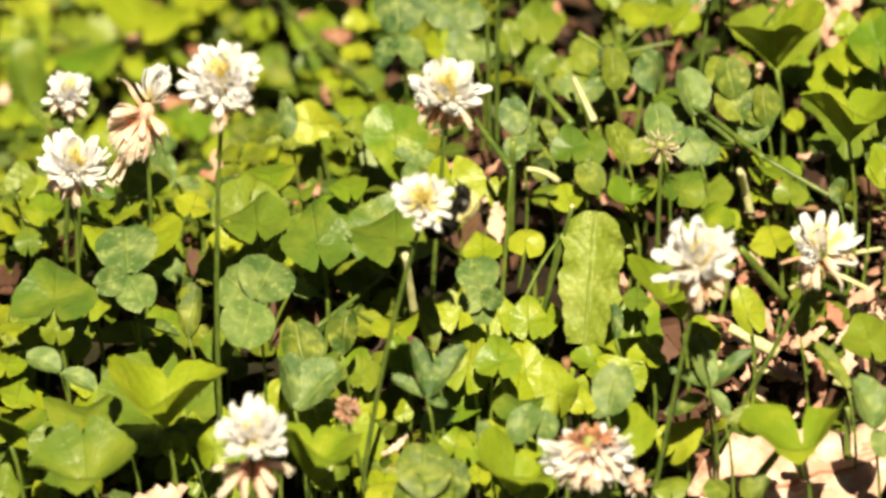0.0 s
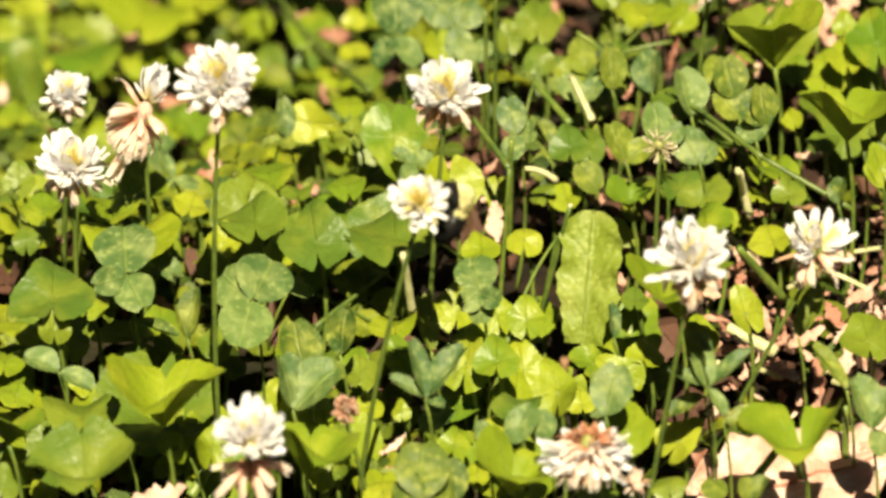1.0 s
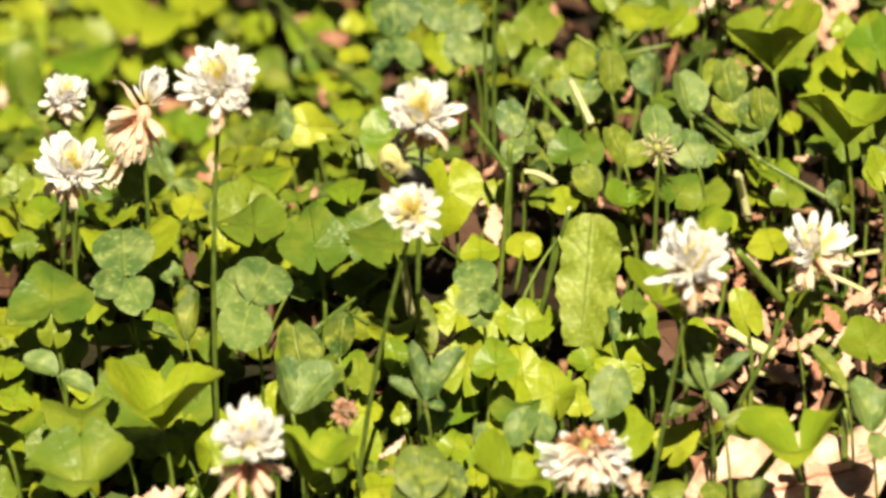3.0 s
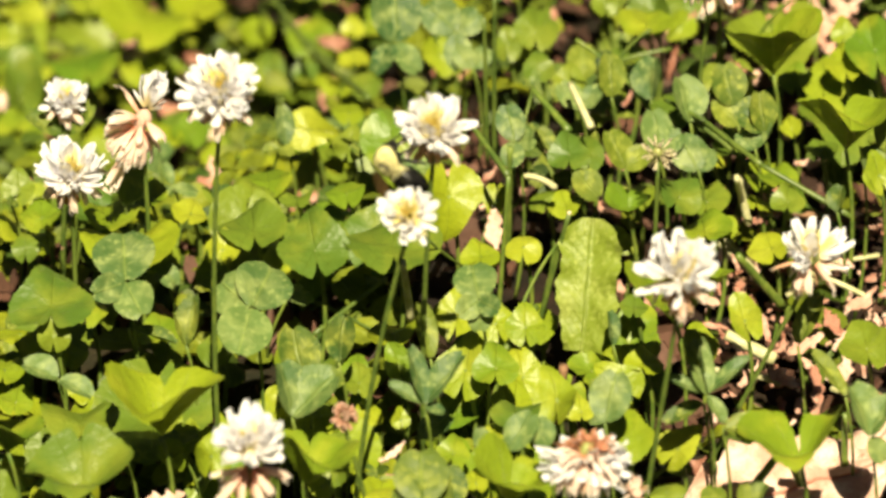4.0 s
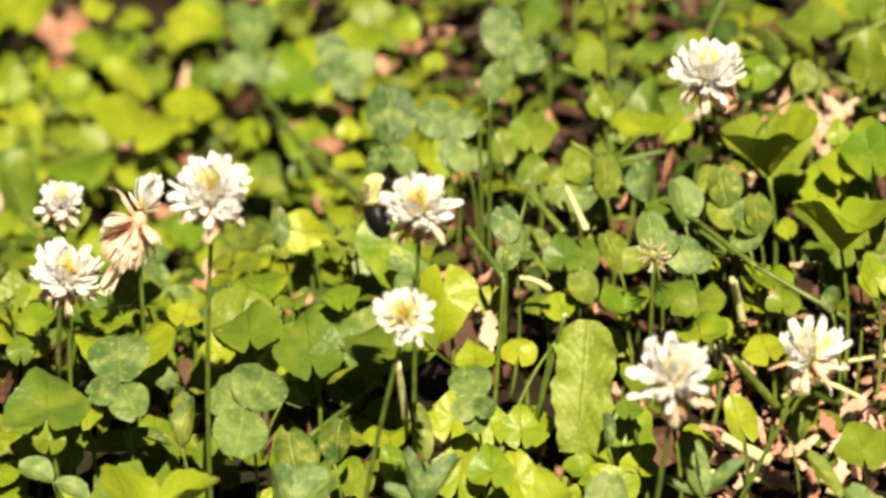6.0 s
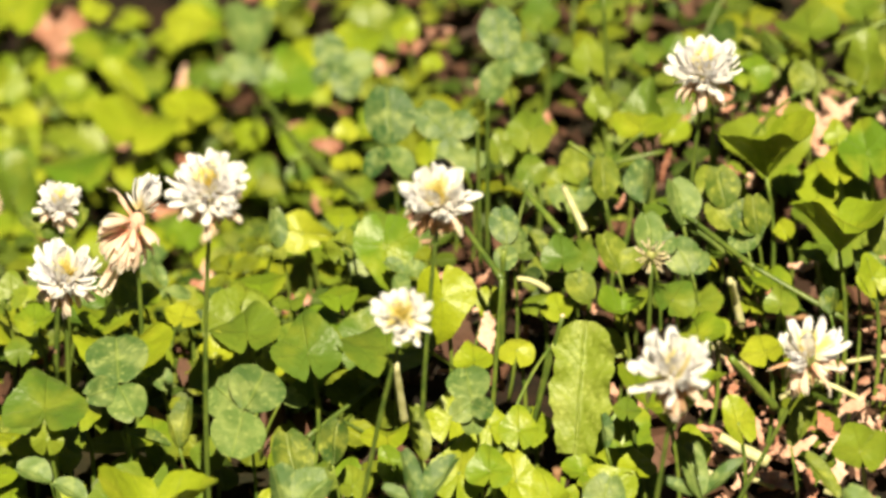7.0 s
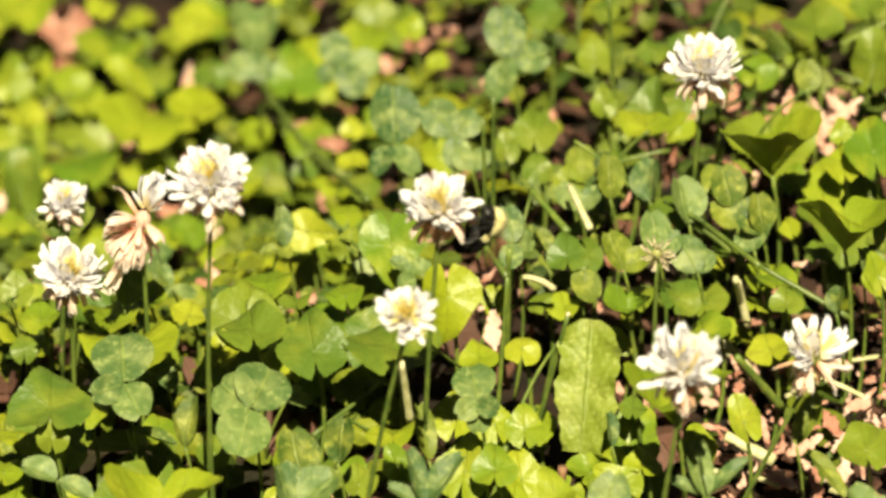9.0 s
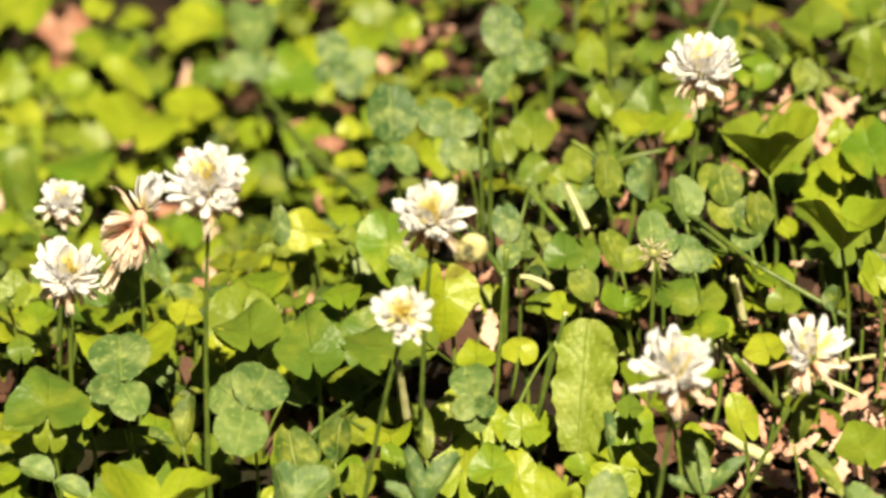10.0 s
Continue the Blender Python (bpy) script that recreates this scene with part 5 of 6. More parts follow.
# ---- dead leaves ----
dead_leaf(0.0834, -0.0708, 0.0200, 0.0500, 0.0320, 16, 20, 0, 0.15, 3, M_PALE, 'broad pale pinkish dead leaf lying on the soil')
dead_leaf(0.1000, -0.0588, 0.0200, 0.0296, 0.0175, 50, 26, 0, 0.3, 5, M_PALE, 'broad pale pinkish dead leaf lying on the soil')
dead_leaf(0.0136, 0.0485, 0.0174, 0.0099, 0.0056, 95, 50, 0, 0.4, 6, M_PALE, 'small pale pink dead leaf among the leaves')
dead_leaf(0.0440, -0.1339, 0.0620, 0.0050, 0.0036, 100, 40, 0, 1.2, 7, M_PALE, 'curled tan dead leaf scrap')
dead_leaf(-0.0647, -0.1061, 0.0380, 0.0120, 0.0085, 20, 30, 0, 1.0, 8, M_PALE, 'folded pale dead leaf with green stripes')
dead_leaf(-0.0110, -0.0955, 0.0460, 0.0070, 0.0022, 40, 40, 0, 0.6, 9, M_PALE, 'small pinkish curled dead leaf')
dead_leaf(0.1006, 0.1594, 0.0108, 0.0164, 0.0067, 110, 40, 0, 0.6, 10, M_PALE, 'pink curled dead leaf on the soil')
dead_leaf(0.0865, 0.1413, 0.0128, 0.0103, 0.0059, 150, 30, 0, 0.6, 11, M_DEAD, 'reddish dead leaf on the soil')
dead_leaf(-0.0387, 0.1119, -0.0125, 0.0176, 0.0073, 10, 20, 0, 0.6, 12, M_DEAD, 'reddish-brown dead leaf on the soil')
dead_leaf(-0.1129, 0.3806, -0.0870, 0.0234, 0.0201, 60, 40, 0, 0.4, 13, M_DEAD, 'reddish dead leaf on the soil')
dead_leaf(-0.0290, 0.2494, -0.0617, 0.0142, 0.0079, 60, 30, 0, 0.4, 14, M_DEAD, 'orange-brown dead leaf on the soil')
dead_leaf(-0.0167, 0.3030, -0.0542, 0.0113, 0.0064, 60, 30, 0, 0.4, 15, M_DEAD, 'orange-pink dead leaf on the soil')
dead_leaf(-0.0295, 0.2860, -0.0629, 0.0240, 0.0096, 10, 20, 0, 0.4, 16, M_DEAD, 'orange-brown dead leaf on the soil')
dead_leaf(-0.0022, 0.3035, -0.0434, 0.0161, 0.0080, 20, 30, 0, 0.4, 18, M_DEAD, 'pink-brown dead leaf on the soil')
dead_leaf(0.0602, 0.1289, 0.0184, 0.0088, 0.0032, 75, 50, 0, 0.4, 19, M_DEAD, 'narrow orange dead leaf')
dead_leaf(0.0891, -0.0030, 0.0160, 0.0097, 0.0041, 30, 35, 0, 0.5, 31, M_PALE, 'pale pinkish dead leaf on the litter')
dead_leaf(0.0829, -0.0182, 0.0160, 0.0089, 0.0038, 150, 30, 0, 0.6, 32, M_PALE, 'pale pinkish dead leaf on the litter')
dead_leaf(0.0984, -0.0100, 0.0140, 0.0096, 0.0044, 80, 30, 0, 0.4, 33, M_PALE, 'pale pinkish dead leaf on the litter')
dead_leaf(0.0748, -0.0156, 0.0160, 0.0082, 0.0038, 60, 35, 0, 0.5, 34, M_PALE, 'pale pinkish dead leaf on the litter')
dead_leaf(0.1039, 0.0177, 0.0160, 0.0097, 0.0042, 40, 30, 0, 0.4, 35, M_PALE, 'pale pinkish dead leaf on the litter')
dead_leaf(0.0964, 0.0073, 0.0160, 0.0083, 0.0042, 120, 30, 0, 0.4, 36, M_DEAD, 'pinkish-brown dead leaf on the litter')
dead_leaf(0.1067, 0.1529, 0.0205, 0.0111, 0.0041, 40, 38, 0, 0.5, 41, M_PALE, 'pinkish dry leaf scrap among the leaves')
dead_leaf(0.0982, 0.1444, 0.0195, 0.0118, 0.0050, 110, 40, 0, 0.5, 42, M_DEAD, 'pinkish dry leaf scrap among the leaves')
dead_leaf(0.0913, 0.1431, 0.0296, 0.0088, 0.0035, 70, 40, 0, 0.5, 43, M_DEAD, 'pinkish dry leaf scrap among the leaves')
dead_leaf(0.1102, 0.1038, 0.0340, 0.0094, 0.0037, 20, 38, 0, 0.5, 44, M_PALE, 'pinkish dry leaf scrap among the leaves')
dead_leaf(0.0759, 0.1029, 0.0320, 0.0087, 0.0032, 150, 40, 0, 0.5, 45, M_DEAD, 'pinkish dry leaf scrap among the leaves')
dead_leaf(0.0773, 0.1585, 0.0199, 0.0089, 0.0036, 80, 40, 0, 0.5, 46, M_DEAD, 'pinkish dry leaf scrap among the leaves')
dead_leaf(0.0898, 0.1546, 0.0183, 0.0104, 0.0041, 30, 40, 0, 0.5, 47, M_DEAD, 'pinkish dry leaf scrap among the leaves')
dead_leaf(0.0893, 0.0849, 0.0240, 0.0060, 0.0035, 40, 38, 0, 0.5, 60, M_PALE, 'pinkish dry leaf scrap among the leaves')
dead_leaf(0.0934, 0.0730, 0.0220, 0.0075, 0.0030, 5, 38, 0, 0.5, 61, M_PALE, 'pinkish dry leaf scrap among the leaves')
dead_leaf(0.0801, 0.1076, 0.0259, 0.0050, 0.0036, 60, 38, 0, 0.5, 62, M_PALE, 'pinkish dry leaf scrap among the leaves')
dead_leaf(0.1053, 0.1611, 0.0175, 0.0090, 0.0040, 140, 38, 0, 0.5, 63, M_PALE, 'pinkish dry leaf scrap among the leaves')
dead_leaf(0.0840, 0.1662, 0.0169, 0.0100, 0.0034, 10, 38, 0, 0.5, 64, M_PALE, 'pinkish dry leaf scrap among the leaves')
strap_leaf(0.0343, -0.0148, 0.0220, 0.0322, 0.0144, 62, 3, 88, 'long wavy-edged yellow-green leaf standing among clover')


# ---- the bumblebee ----
def fuzz(bm, centre, radii, count, length, rnd, keep, curled=False):
    """Short hairs standing on an ellipsoid, swept back a little."""
    layer = bm.loops.layers.uv.verify()
    for _ in range(count):
        z = rnd.uniform(-1, 1)
        a = rnd.uniform(0, 2 * math.pi)
        r = math.sqrt(1 - z * z)
        n = Vector((z, r * math.cos(a), r * math.sin(a)))
        if not keep(n):
            continue
        p = Vector((centre[0] + n.x * radii[0] * 0.96, centre[1] + n.y * radii[1] * 0.96, centre[2] + n.z * radii[2] * 0.96))
        if curled:
            p.z -= droop(n.x)
        d = (n + Vector((-0.35, 0, 0)) + 0.3 * Vector((rnd.uniform(-1, 1), rnd.uniform(-1, 1), rnd.uniform(-1, 1)))).normalized()
        s = d.orthogonal().normalized() * 0.00007
        t = d.cross(s)
        tip = p + d * length * rnd.uniform(0.6, 1.15)
        base = [bm.verts.new(p + s), bm.verts.new(p - 0.5 * s + 0.87 * t), bm.verts.new(p - 0.5 * s - 0.87 * t)]
        top = bm.verts.new(tip)
        for i in range(3):
            bm.faces.new((base[i], base[(i + 1) % 3], top))


def droop(x):
    """The abdomen curls under towards its tip (x from 1 at the waist to -1)."""
    return 0.0006 * (1 - x) ** 2


def wing_mesh(length, width):
    bm = bmesh.new()
    rows, uvs = [], []
    for i in range(11):
        v = i / 10
        w = width * (0.18 + 0.82 * math.sin(math.pi * min(1, 0.08 + 0.78 * v)) ** 0.9) * (1 if v < 0.85 else math.sqrt(max(0.03, 1 - ((v - 0.85) / 0.155) ** 2)))
        rows.append([(-length * v, w * (u - 0.25), 0.0003 * math.sin(9 * v) * u) for u in (0, 0.25, 0.5, 0.75, 1)])
        uvs.append([(u * width / length, v) for u in (0, 0.25, 0.5, 0.75, 1)])
    sheet(bm, rows, uvs)
    return mesh_of("wing", bm, M_WING)


def build_bee():
    """The bee looks along +x, its back is +z; the origin lies at its waist."""
    rnd = random.Random(5)
    bee = thing("bumblebee", pose(0, 0, 0.1), "fuzzy black and yellow bumblebee clinging to a clover flower", "bumblebee")
    bm = bmesh.new()
    ball(bm, (0.0026, 0, 0.0004), (0.0033, 0.0031, 0.0031), 18, 12)
    thorax = part("thorax", bm, M_BLACK, bee)
    bm = bmesh.new()
    fuzz(bm, (0.0026, 0, 0.0004), (0.0034, 0.0032, 0.0032), 6500, 0.0013, rnd,
         lambda n: n.z > -0.12 - 0.3 * n.x and not (n.z > 0.72 and abs(n.x + 0.1) < 0.42 and rnd.random() < 0.93))
    part("hair_coat", bm, M_YELLOW_HAIR, thorax, "pale yellow hair on the back")
    bm = bmesh.new()
    fuzz(bm, (0.0026, 0, 0.0004), (0.0033, 0.0031, 0.0031), 1800, 0.0008, rnd, lambda n: n.z < -0.1 - 0.3 * n.x)
    part("belly_hair", bm, M_BLACK_HAIR, thorax, "short black hair underneath")
    bm = bmesh.new()
    vs = ball(bm, (0, 0, 0), (1, 1, 1), 22, 26)
    for v in vs:
        x = v.co.x
        k = 1.0 + 0.012 * math.sin(x * 22)
        taper = 1 - 0.22 * max(0, -x) ** 2
        v.co = Vector((-0.0046 + 0.0052 * x, 0.0034 * v.co.y * k * taper, 0.0031 * v.co.z * k * taper - droop(x)))
    abdomen = part("abdomen", bm, M_BLACK, bee, "glossy black segmented abdomen")
    bm = bmesh.new()
    fuzz(bm, (-0.0046, 0, 0), (0.0052, 0.0034, 0.0031), 4200, 0.0009, rnd, lambda n: n.x <= 0.55, True)
    part("hair_coat", bm, M_BLACK_HAIR, abdomen, "short black hair")
    bm = bmesh.new()
    fuzz(bm, (-0.0046, 0, 0), (0.0052, 0.0034, 0.0031), 5200, 0.0011, rnd, lambda n: n.x > 0.5 and n.z > -0.15, True)
    part("hair_band", bm, M_YELLOW_HAIR, abdomen, "yellow hair band")
    bm = bmesh.new()
    ball(bm, (0.0054, 0, -0.0010), (0.0017, 0.0021, 0.0022), 14, 10)
    ball(bm, (0.0062, 0, -0.0026), (0.0008, 0.0009, 0.0010), 10, 7)
    tube(bm, [(0.0064, 0, -0.0032), (0.0066, 0, -0.0045), (0.0062, 0, -0.0056)], [0.00035, 0.00025, 0.0001], 6)
    head = part("head", bm, M_BLACK, bee)
    head.matrix_basis = Matrix.Translation((-0.0005, 0, -0.0012))
    bm = bmesh.new()
    fuzz(bm, (0.0054, 0, -0.0010), (0.0017, 0.0021, 0.0022), 500, 0.0006, rnd, lambda n: n.x > -0.2)
    part("hair_coat", bm, M_BLACK_HAIR, head)
    for s in (1, -1):
        bm = bmesh.new()
        ball(bm, (0.0058, s * 0.0018, -0.0008), (0.0010, 0.0006, 0.0014), 10, 8)
        part("eye", bm, M_EYE, head, "shiny black eye")
        bm = bmesh.new()
        tube(bm, [(0.0066, s * 0.0006, -0.0004), (0.0072, s * 0.0011, -0.0004), (0.0075, s * 0.0016, -0.0011), (0.0076, s * 0.0019, -0.0020)], [0.00010] * 4, 6)
        part("antenna", bm, M_BLACK, head)
        for x0, reach, back, big in ((0.0040, 0.0020, 0.0008, 0.8), (0.0024, 0.0032, -0.0008, 0.9), (0.0006, 0.0042, -0.0042, 1.15)):
            bm = bmesh.new()
            tube(bm, [(x0, s * 0.0018, -0.0020), (x0 + 0.4 * back, s * (0.0018 + 0.55 * reach), -0.0026),
                      (x0 + 0.9 * back, s * (0.0014 + 0.85 * reach), -0.0044), (x0 + 1.15 * back, s * (0.0012 + 0.8 * reach), -0.0058)],
                 [0.00042 * big, 0.00045 * big, 0.00036 * big, 0.00012], 7)
            part("leg", bm, M_BLACK, bee)
    wings = []
    fore, hind = wing_mesh(0.0115, 0.0040), wing_mesh(0.0082, 0.0031)
    for s in (1, -1):
        for me, x0, fan, lift in ((fore, 0.0032, 16, 0.0030), (hind, 0.0016, 30, 0.0027)):
            w = hang("wing", me if s > 0 else me.copy(), bee, pose(x0 * 0.88, s * 0.0018, lift * 0.88, s * 24, 6, -s * fan), "smoky brown translucent wing")
            if s < 0:
                w.data.transform(Matrix.Diagonal((1, -1, 1, 1)))
                w.data.flip_normals()
            wings.append((w, s, x0, lift, fan))
    for me in {o.data for o in bee.children_recursive}:
        me.transform(Matrix.Scale(0.88, 4))
    return bee, wings


bee, wings = build_bee()


# ---- filler: low leaves and litter between the large ones ----
def leafy_mass(name, label, count, box, zlo, zhi, small, big, seed, material=M_UNDER):
    """Low leaves of the undergrowth, one mesh."""
    rnd = random.Random(seed)
    bm_verts, faces, uvs = [], [], []
    outline = [(0.0, 0.0), (0.3, 0.25), (0.47, 0.55), (0.42, 0.85), (0.12, 1.0)]
    for _ in range(count):
        if box:
            x, y = rnd.uniform(box[0], box[1]), rnd.uniform(box[2], box[3])
        else:
            x, y = rnd.gauss(0, 0.8), rnd.gauss(0.1, 0.8)
        if -0.01 < x < 0.14 and -0.03 < y < 0.22 and rnd.random() < 0.75:
            continue
        z = ground_z(x, y) + rnd.uniform(zlo, zhi)
        s = rnd.uniform(small, big)
        m = Matrix.Translation((x, y, z)) @ turn(rnd.uniform(0, 360), rnd.uniform(-25, 40), rnd.uniform(-30, 30))
        fold, droop = rnd.uniform(0.0, 0.5), rnd.uniform(0, 0.3)
        for leaf in range(3 if rnd.random() < 0.6 else 1):
            k = m @ Matrix.Rotation(radians(118 * leaf + rnd.uniform(-8, 8)), 4, 'Z')
            wide = 0.85 if leaf or rnd.random() < 0.7 else 1.2
            start = len(bm_verts)
            for u in (-1, 0, 1):
                for w, v in outline:
                    p = Vector((u * w * wide, v - 0.04 * (u == 0) * (v == 1.0), fold * abs(u) * w - droop * v * v)) * s
                    bm_verts.append(tuple(k @ p))
                    uvs.append((u * 0.5, v))
            n = len(outline)
            for c in range(2):
                for r in range(n - 1):
                    a = start + c * n + r
                    faces.append((a, a + n, a + n + 1, a + 1))
    me = bpy.data.meshes.new(name)
    me.from_pydata(bm_verts, [], faces)
    layer = me.uv_layers.new(name="UVMap")
    loop_v = np.empty(len(me.loops), dtype=np.int32)
    me.loops.foreach_get("vertex_index", loop_v)
    layer.data.foreach_set("uv", np.array(uvs, dtype=np.float32)[loop_v].ravel())
    me.polygons.foreach_set("use_smooth", [True] * len(me.polygons))
    me.materials.append(material)
    tagged(new(name, me), label, "undergrowth", kind="stuff")


def litter_chips(count, box, seed):
    """Crumbs of dry leaf and bark on the soil."""
    rnd = random.Random(seed)
    verts, faces = [], []
    for _ in range(count):
        x, y = rnd.uniform(box[0], box[1]), rnd.uniform(box[2], box[3])
        s = rnd.uniform(0.0015, 0.006) * (1.6 if rnd.random() < 0.12 else 1)
        m = Matrix.Translation((x, y, ground_z(x, y) + rnd.uniform(0.0, 0.007))) @ turn(rnd.uniform(0, 360), rnd.uniform(-40, 50), rnd.uniform(-40, 40))
        a, b, t, c = s, s * rnd.uniform(0.25, 0.8), s * 0.1, rnd.uniform(-0.5, 0.5) * s
        start = len(verts)
        for zz in (-t, t):
            for px, py, pz in ((-a, -b * 0.6, c), (0, -b, -c), (a, -b * 0.3, c), (a * 0.8, b * 0.7, c), (0, b, -c), (-a * 0.9, b * 0.5, c)):
                verts.append(tuple(m @ Vector((px, py, pz + zz))))
        faces += [tuple(start + i for i in (5, 4, 1, 0)), tuple(start + i for i in (4, 3, 2, 1)),
                  tuple(start + i for i in (6, 7, 10, 11)), tuple(start + i for i in (7, 8, 9, 10))]
        faces += [(start + i, start + (i + 1) % 6, start + 6 + (i + 1) % 6, start + 6 + i) for i in range(6)]
    me = bpy.data.meshes.new("leaf_litter")
    me.from_pydata(verts, [], faces)
    me.materials.append(M_CHIPS)
    tagged(new("leaf_litter", me), "crumbs of reddish-brown dry leaves and bark on the soil", "litter", kind="stuff")


leafy_mass("undergrowth", "low tangle of small green clover and violet leaves", 560, (-0.15, 0.16, -0.16, 0.26), 0.001, 0.014, 0.005, 0.011, 3)
leafy_mass("undergrowth", "low tangle of small green leaves around the plot", 6200, None, 0.002, 0.014, 0.007, 0.014, 4)
leafy_mass("undergrowth", "small green and yellowish leaves under the taller ones", 280, (-0.16, 0.06, 0.04, 0.40), 0.003, 0.030, 0.0045, 0.0085, 6)
# these leaves carry the shade below the canopy in their colour
leafy_mass("undergrowth", "small green leaves between creeping stems, coloured darker for deep shade", 140, (0.0, 0.17, 0.03, 0.34), 0.003, 0.026, 0.004, 0.0075, 9, M_UNDER_SHADED)
litter_chips(2600, (-0.2, 0.22, -0.18, 0.36), 8)


def scatter_leaves():
    rnd = random.Random(21)
    for _ in range(26):
        x, y = rnd.uniform(-0.14, 0.14), rnd.uniform(-0.14, 0.3)
        if (x > 0.055 and y < 0.03) or (y < 0.0 and rnd.random() < 0.8) or (x > 0 and rnd.random() < 0.6):
            continue
        spread_leaf(rnd, x, y, ground_z(x, y) + rnd.uniform(0.010, 0.022), rnd.uniform(0.006, 0.0105), rnd.choice((0, 0, 1, 2)))
    for i in range(26):
        x, y = rnd.uniform(-0.14, 0.14), rnd.uniform(-0.14, 0.3)
        if (x > 0.055 and y < 0.03) or (y < 0.0 and rnd.random() < 0.8) or (x > 0 and rnd.random() < 0.6):
            continue
        violet_leaf(x, y, ground_z(x, y) + rnd.uniform(0.010, 0.022), rnd.uniform(0.010, 0.017), rnd.uniform(0, 360), rnd.uniform(-10, 35), rnd.uniform(-20, 20),
                    rnd.choice((0, 0, 1, 3)), (rnd.uniform(-0.006, 0.006), rnd.uniform(-0.006, 0.006)), "cool" if i % 2 else "warm")
    for i in range(34):
        x, y = rnd.uniform(-0.16, -0.015), rnd.uniform(0.12, 0.4)
        violet_leaf(x, y, ground_z(x, y) + rnd.uniform(0.008, 0.024), rnd.uniform(0.010, 0.017), rnd.uniform(0, 360), rnd.uniform(-25, 35), rnd.uniform(-25, 25),
                    rnd.choice((0, 0, 1, 3)), (rnd.uniform(-0.006, 0.006), rnd.uniform(-0.006, 0.006)), ("cool", "warm", "yellow", "warm")[i % 4])
    for i in range(190):
        x, y = rnd.uniform(-0.13, 0.14), rnd.uniform(-0.13, 0.25)
        if (x > 0.06 and y < 0.07 and rnd.random() < 0.7) or (x > 0.045 and y < -0.03) or (x > -0.005 and y > -0.02 and rnd.random() < 0.75):
            continue
        z = ground_z(x, y) + rnd.uniform(0.010, 0.034)
        if i % 5 < 3:
            spread_leaf(rnd, x, y, z, rnd.uniform(0.0038, 0.0072), rnd.choice((0, 1, 2, 4)), rnd.random() < 0.4)
        else:
            violet_leaf(x, y, z, rnd.uniform(0.006, 0.011), rnd.uniform(0, 360), rnd.uniform(-15, 55), rnd.uniform(-35, 35), rnd.choice((0, 1, 2, 3)),
                        (rnd.uniform(-0.006, 0.006), rnd.uniform(-0.006, 0.006)), rnd.choice(("warm", "cool", "cool", "yellow")))
    for i in range(200):
        x, y = rnd.uniform(-0.14, 0.15), rnd.uniform(-0.14, 0.3)
        pale = 0.0
        if i % 4:
            x, y, pale = rnd.uniform(0.066, 0.128), rnd.uniform(-0.035, 0.065), 0.32
        big = 0.36 if i % 4 else 0.55
        dead_leaf(x, y, ground_z(x, y) + rnd.uniform(0.004, 0.014), big * rnd.uniform(0.008, 0.022), big * rnd.uniform(0.003, 0.009), rnd.uniform(0, 360), rnd.uniform(-10, 45),
                  rnd.uniform(-30, 30), rnd.uniform(-1, 1.2), i, M_PALE if rnd.random() < pale else M_DEAD)
    for i in range(110):
        x, y = rnd.uniform(-0.01, 0.125), rnd.uniform(0.0, 0.2)
        dead_leaf(x, y, ground_z(x, y) + rnd.uniform(0.008, 0.022), rnd.uniform(0.003, 0.0075), rnd.uniform(0.0013, 0.0032), rnd.uniform(0, 360), rnd.uniform(0, 45),
                  rnd.uniform(-30, 30), rnd.uniform(-1, 1.2), 300 + i, M_PALE if i % 5 == 0 else M_DEAD, "small dry leaf scrap among creeping stems")
    for i in range(46):
        x, y = rnd.uniform(-0.15, -0.01), rnd.uniform(0.1, 0.42)
        dead_leaf(x, y, ground_z(x, y) + rnd.uniform(0.012, 0.026), rnd.uniform(0.006, 0.014), rnd.uniform(0.003, 0.007), rnd.uniform(0, 360), rnd.uniform(0, 45),
                  rnd.uniform(-30, 30), rnd.uniform(-1, 1.2), 500 + i, M_PALE if i % 4 == 0 else M_DEAD, "reddish dry leaf between violet leaves")
    for i in range(16):
        x, y = rnd.uniform(0.07, 0.13), rnd.uniform(-0.03, 0.07)
        a, n = rnd.uniform(0, 6.28), rnd.uniform(0.006, 0.014)
        z = ground_z(x, y) + rnd.uniform(0.006, 0.016)
        stalk_piece("twig", (x - n * math.cos(a), y - n * math.sin(a), z - 0.003), (x + n * math.cos(a), y + n * math.sin(a), z + 0.003), rnd.uniform(0.0005, 0.001),
                    rnd.choice((M_TWIG, M_STRAW, M_TWIG)), "thin dry twig on the leaf litter", "twig", (rnd.uniform(-0.003, 0.003), rnd.uniform(-0.003, 0.003), 0.002))
    for i in range(22):
        x, y = rnd.uniform(0.0, 0.14), rnd.uniform(0.0, 0.32)
        a, n = rnd.uniform(0, 6.28), rnd.uniform(0.006, 0.016)
        z = ground_z(x, y) + rnd.uniform(0.02, 0.04)
        stalk_piece("runner", (x - n * math.cos(a), y - n * math.sin(a), z - rnd.uniform(0.004, 0.02)), (x + n * math.cos(a), y + n * math.sin(a), z + rnd.uniform(-0.004, 0.016)),
                    rnd.uniform(0.0004, 0.0008), rnd.choice((M_STEM, M_STALK)), "thin bare creeping stem among leaves", "stem",
                    (rnd.uniform(-0.006, 0.006), rnd.uniform(-0.006, 0.006), 0.004))


scatter_leaves()


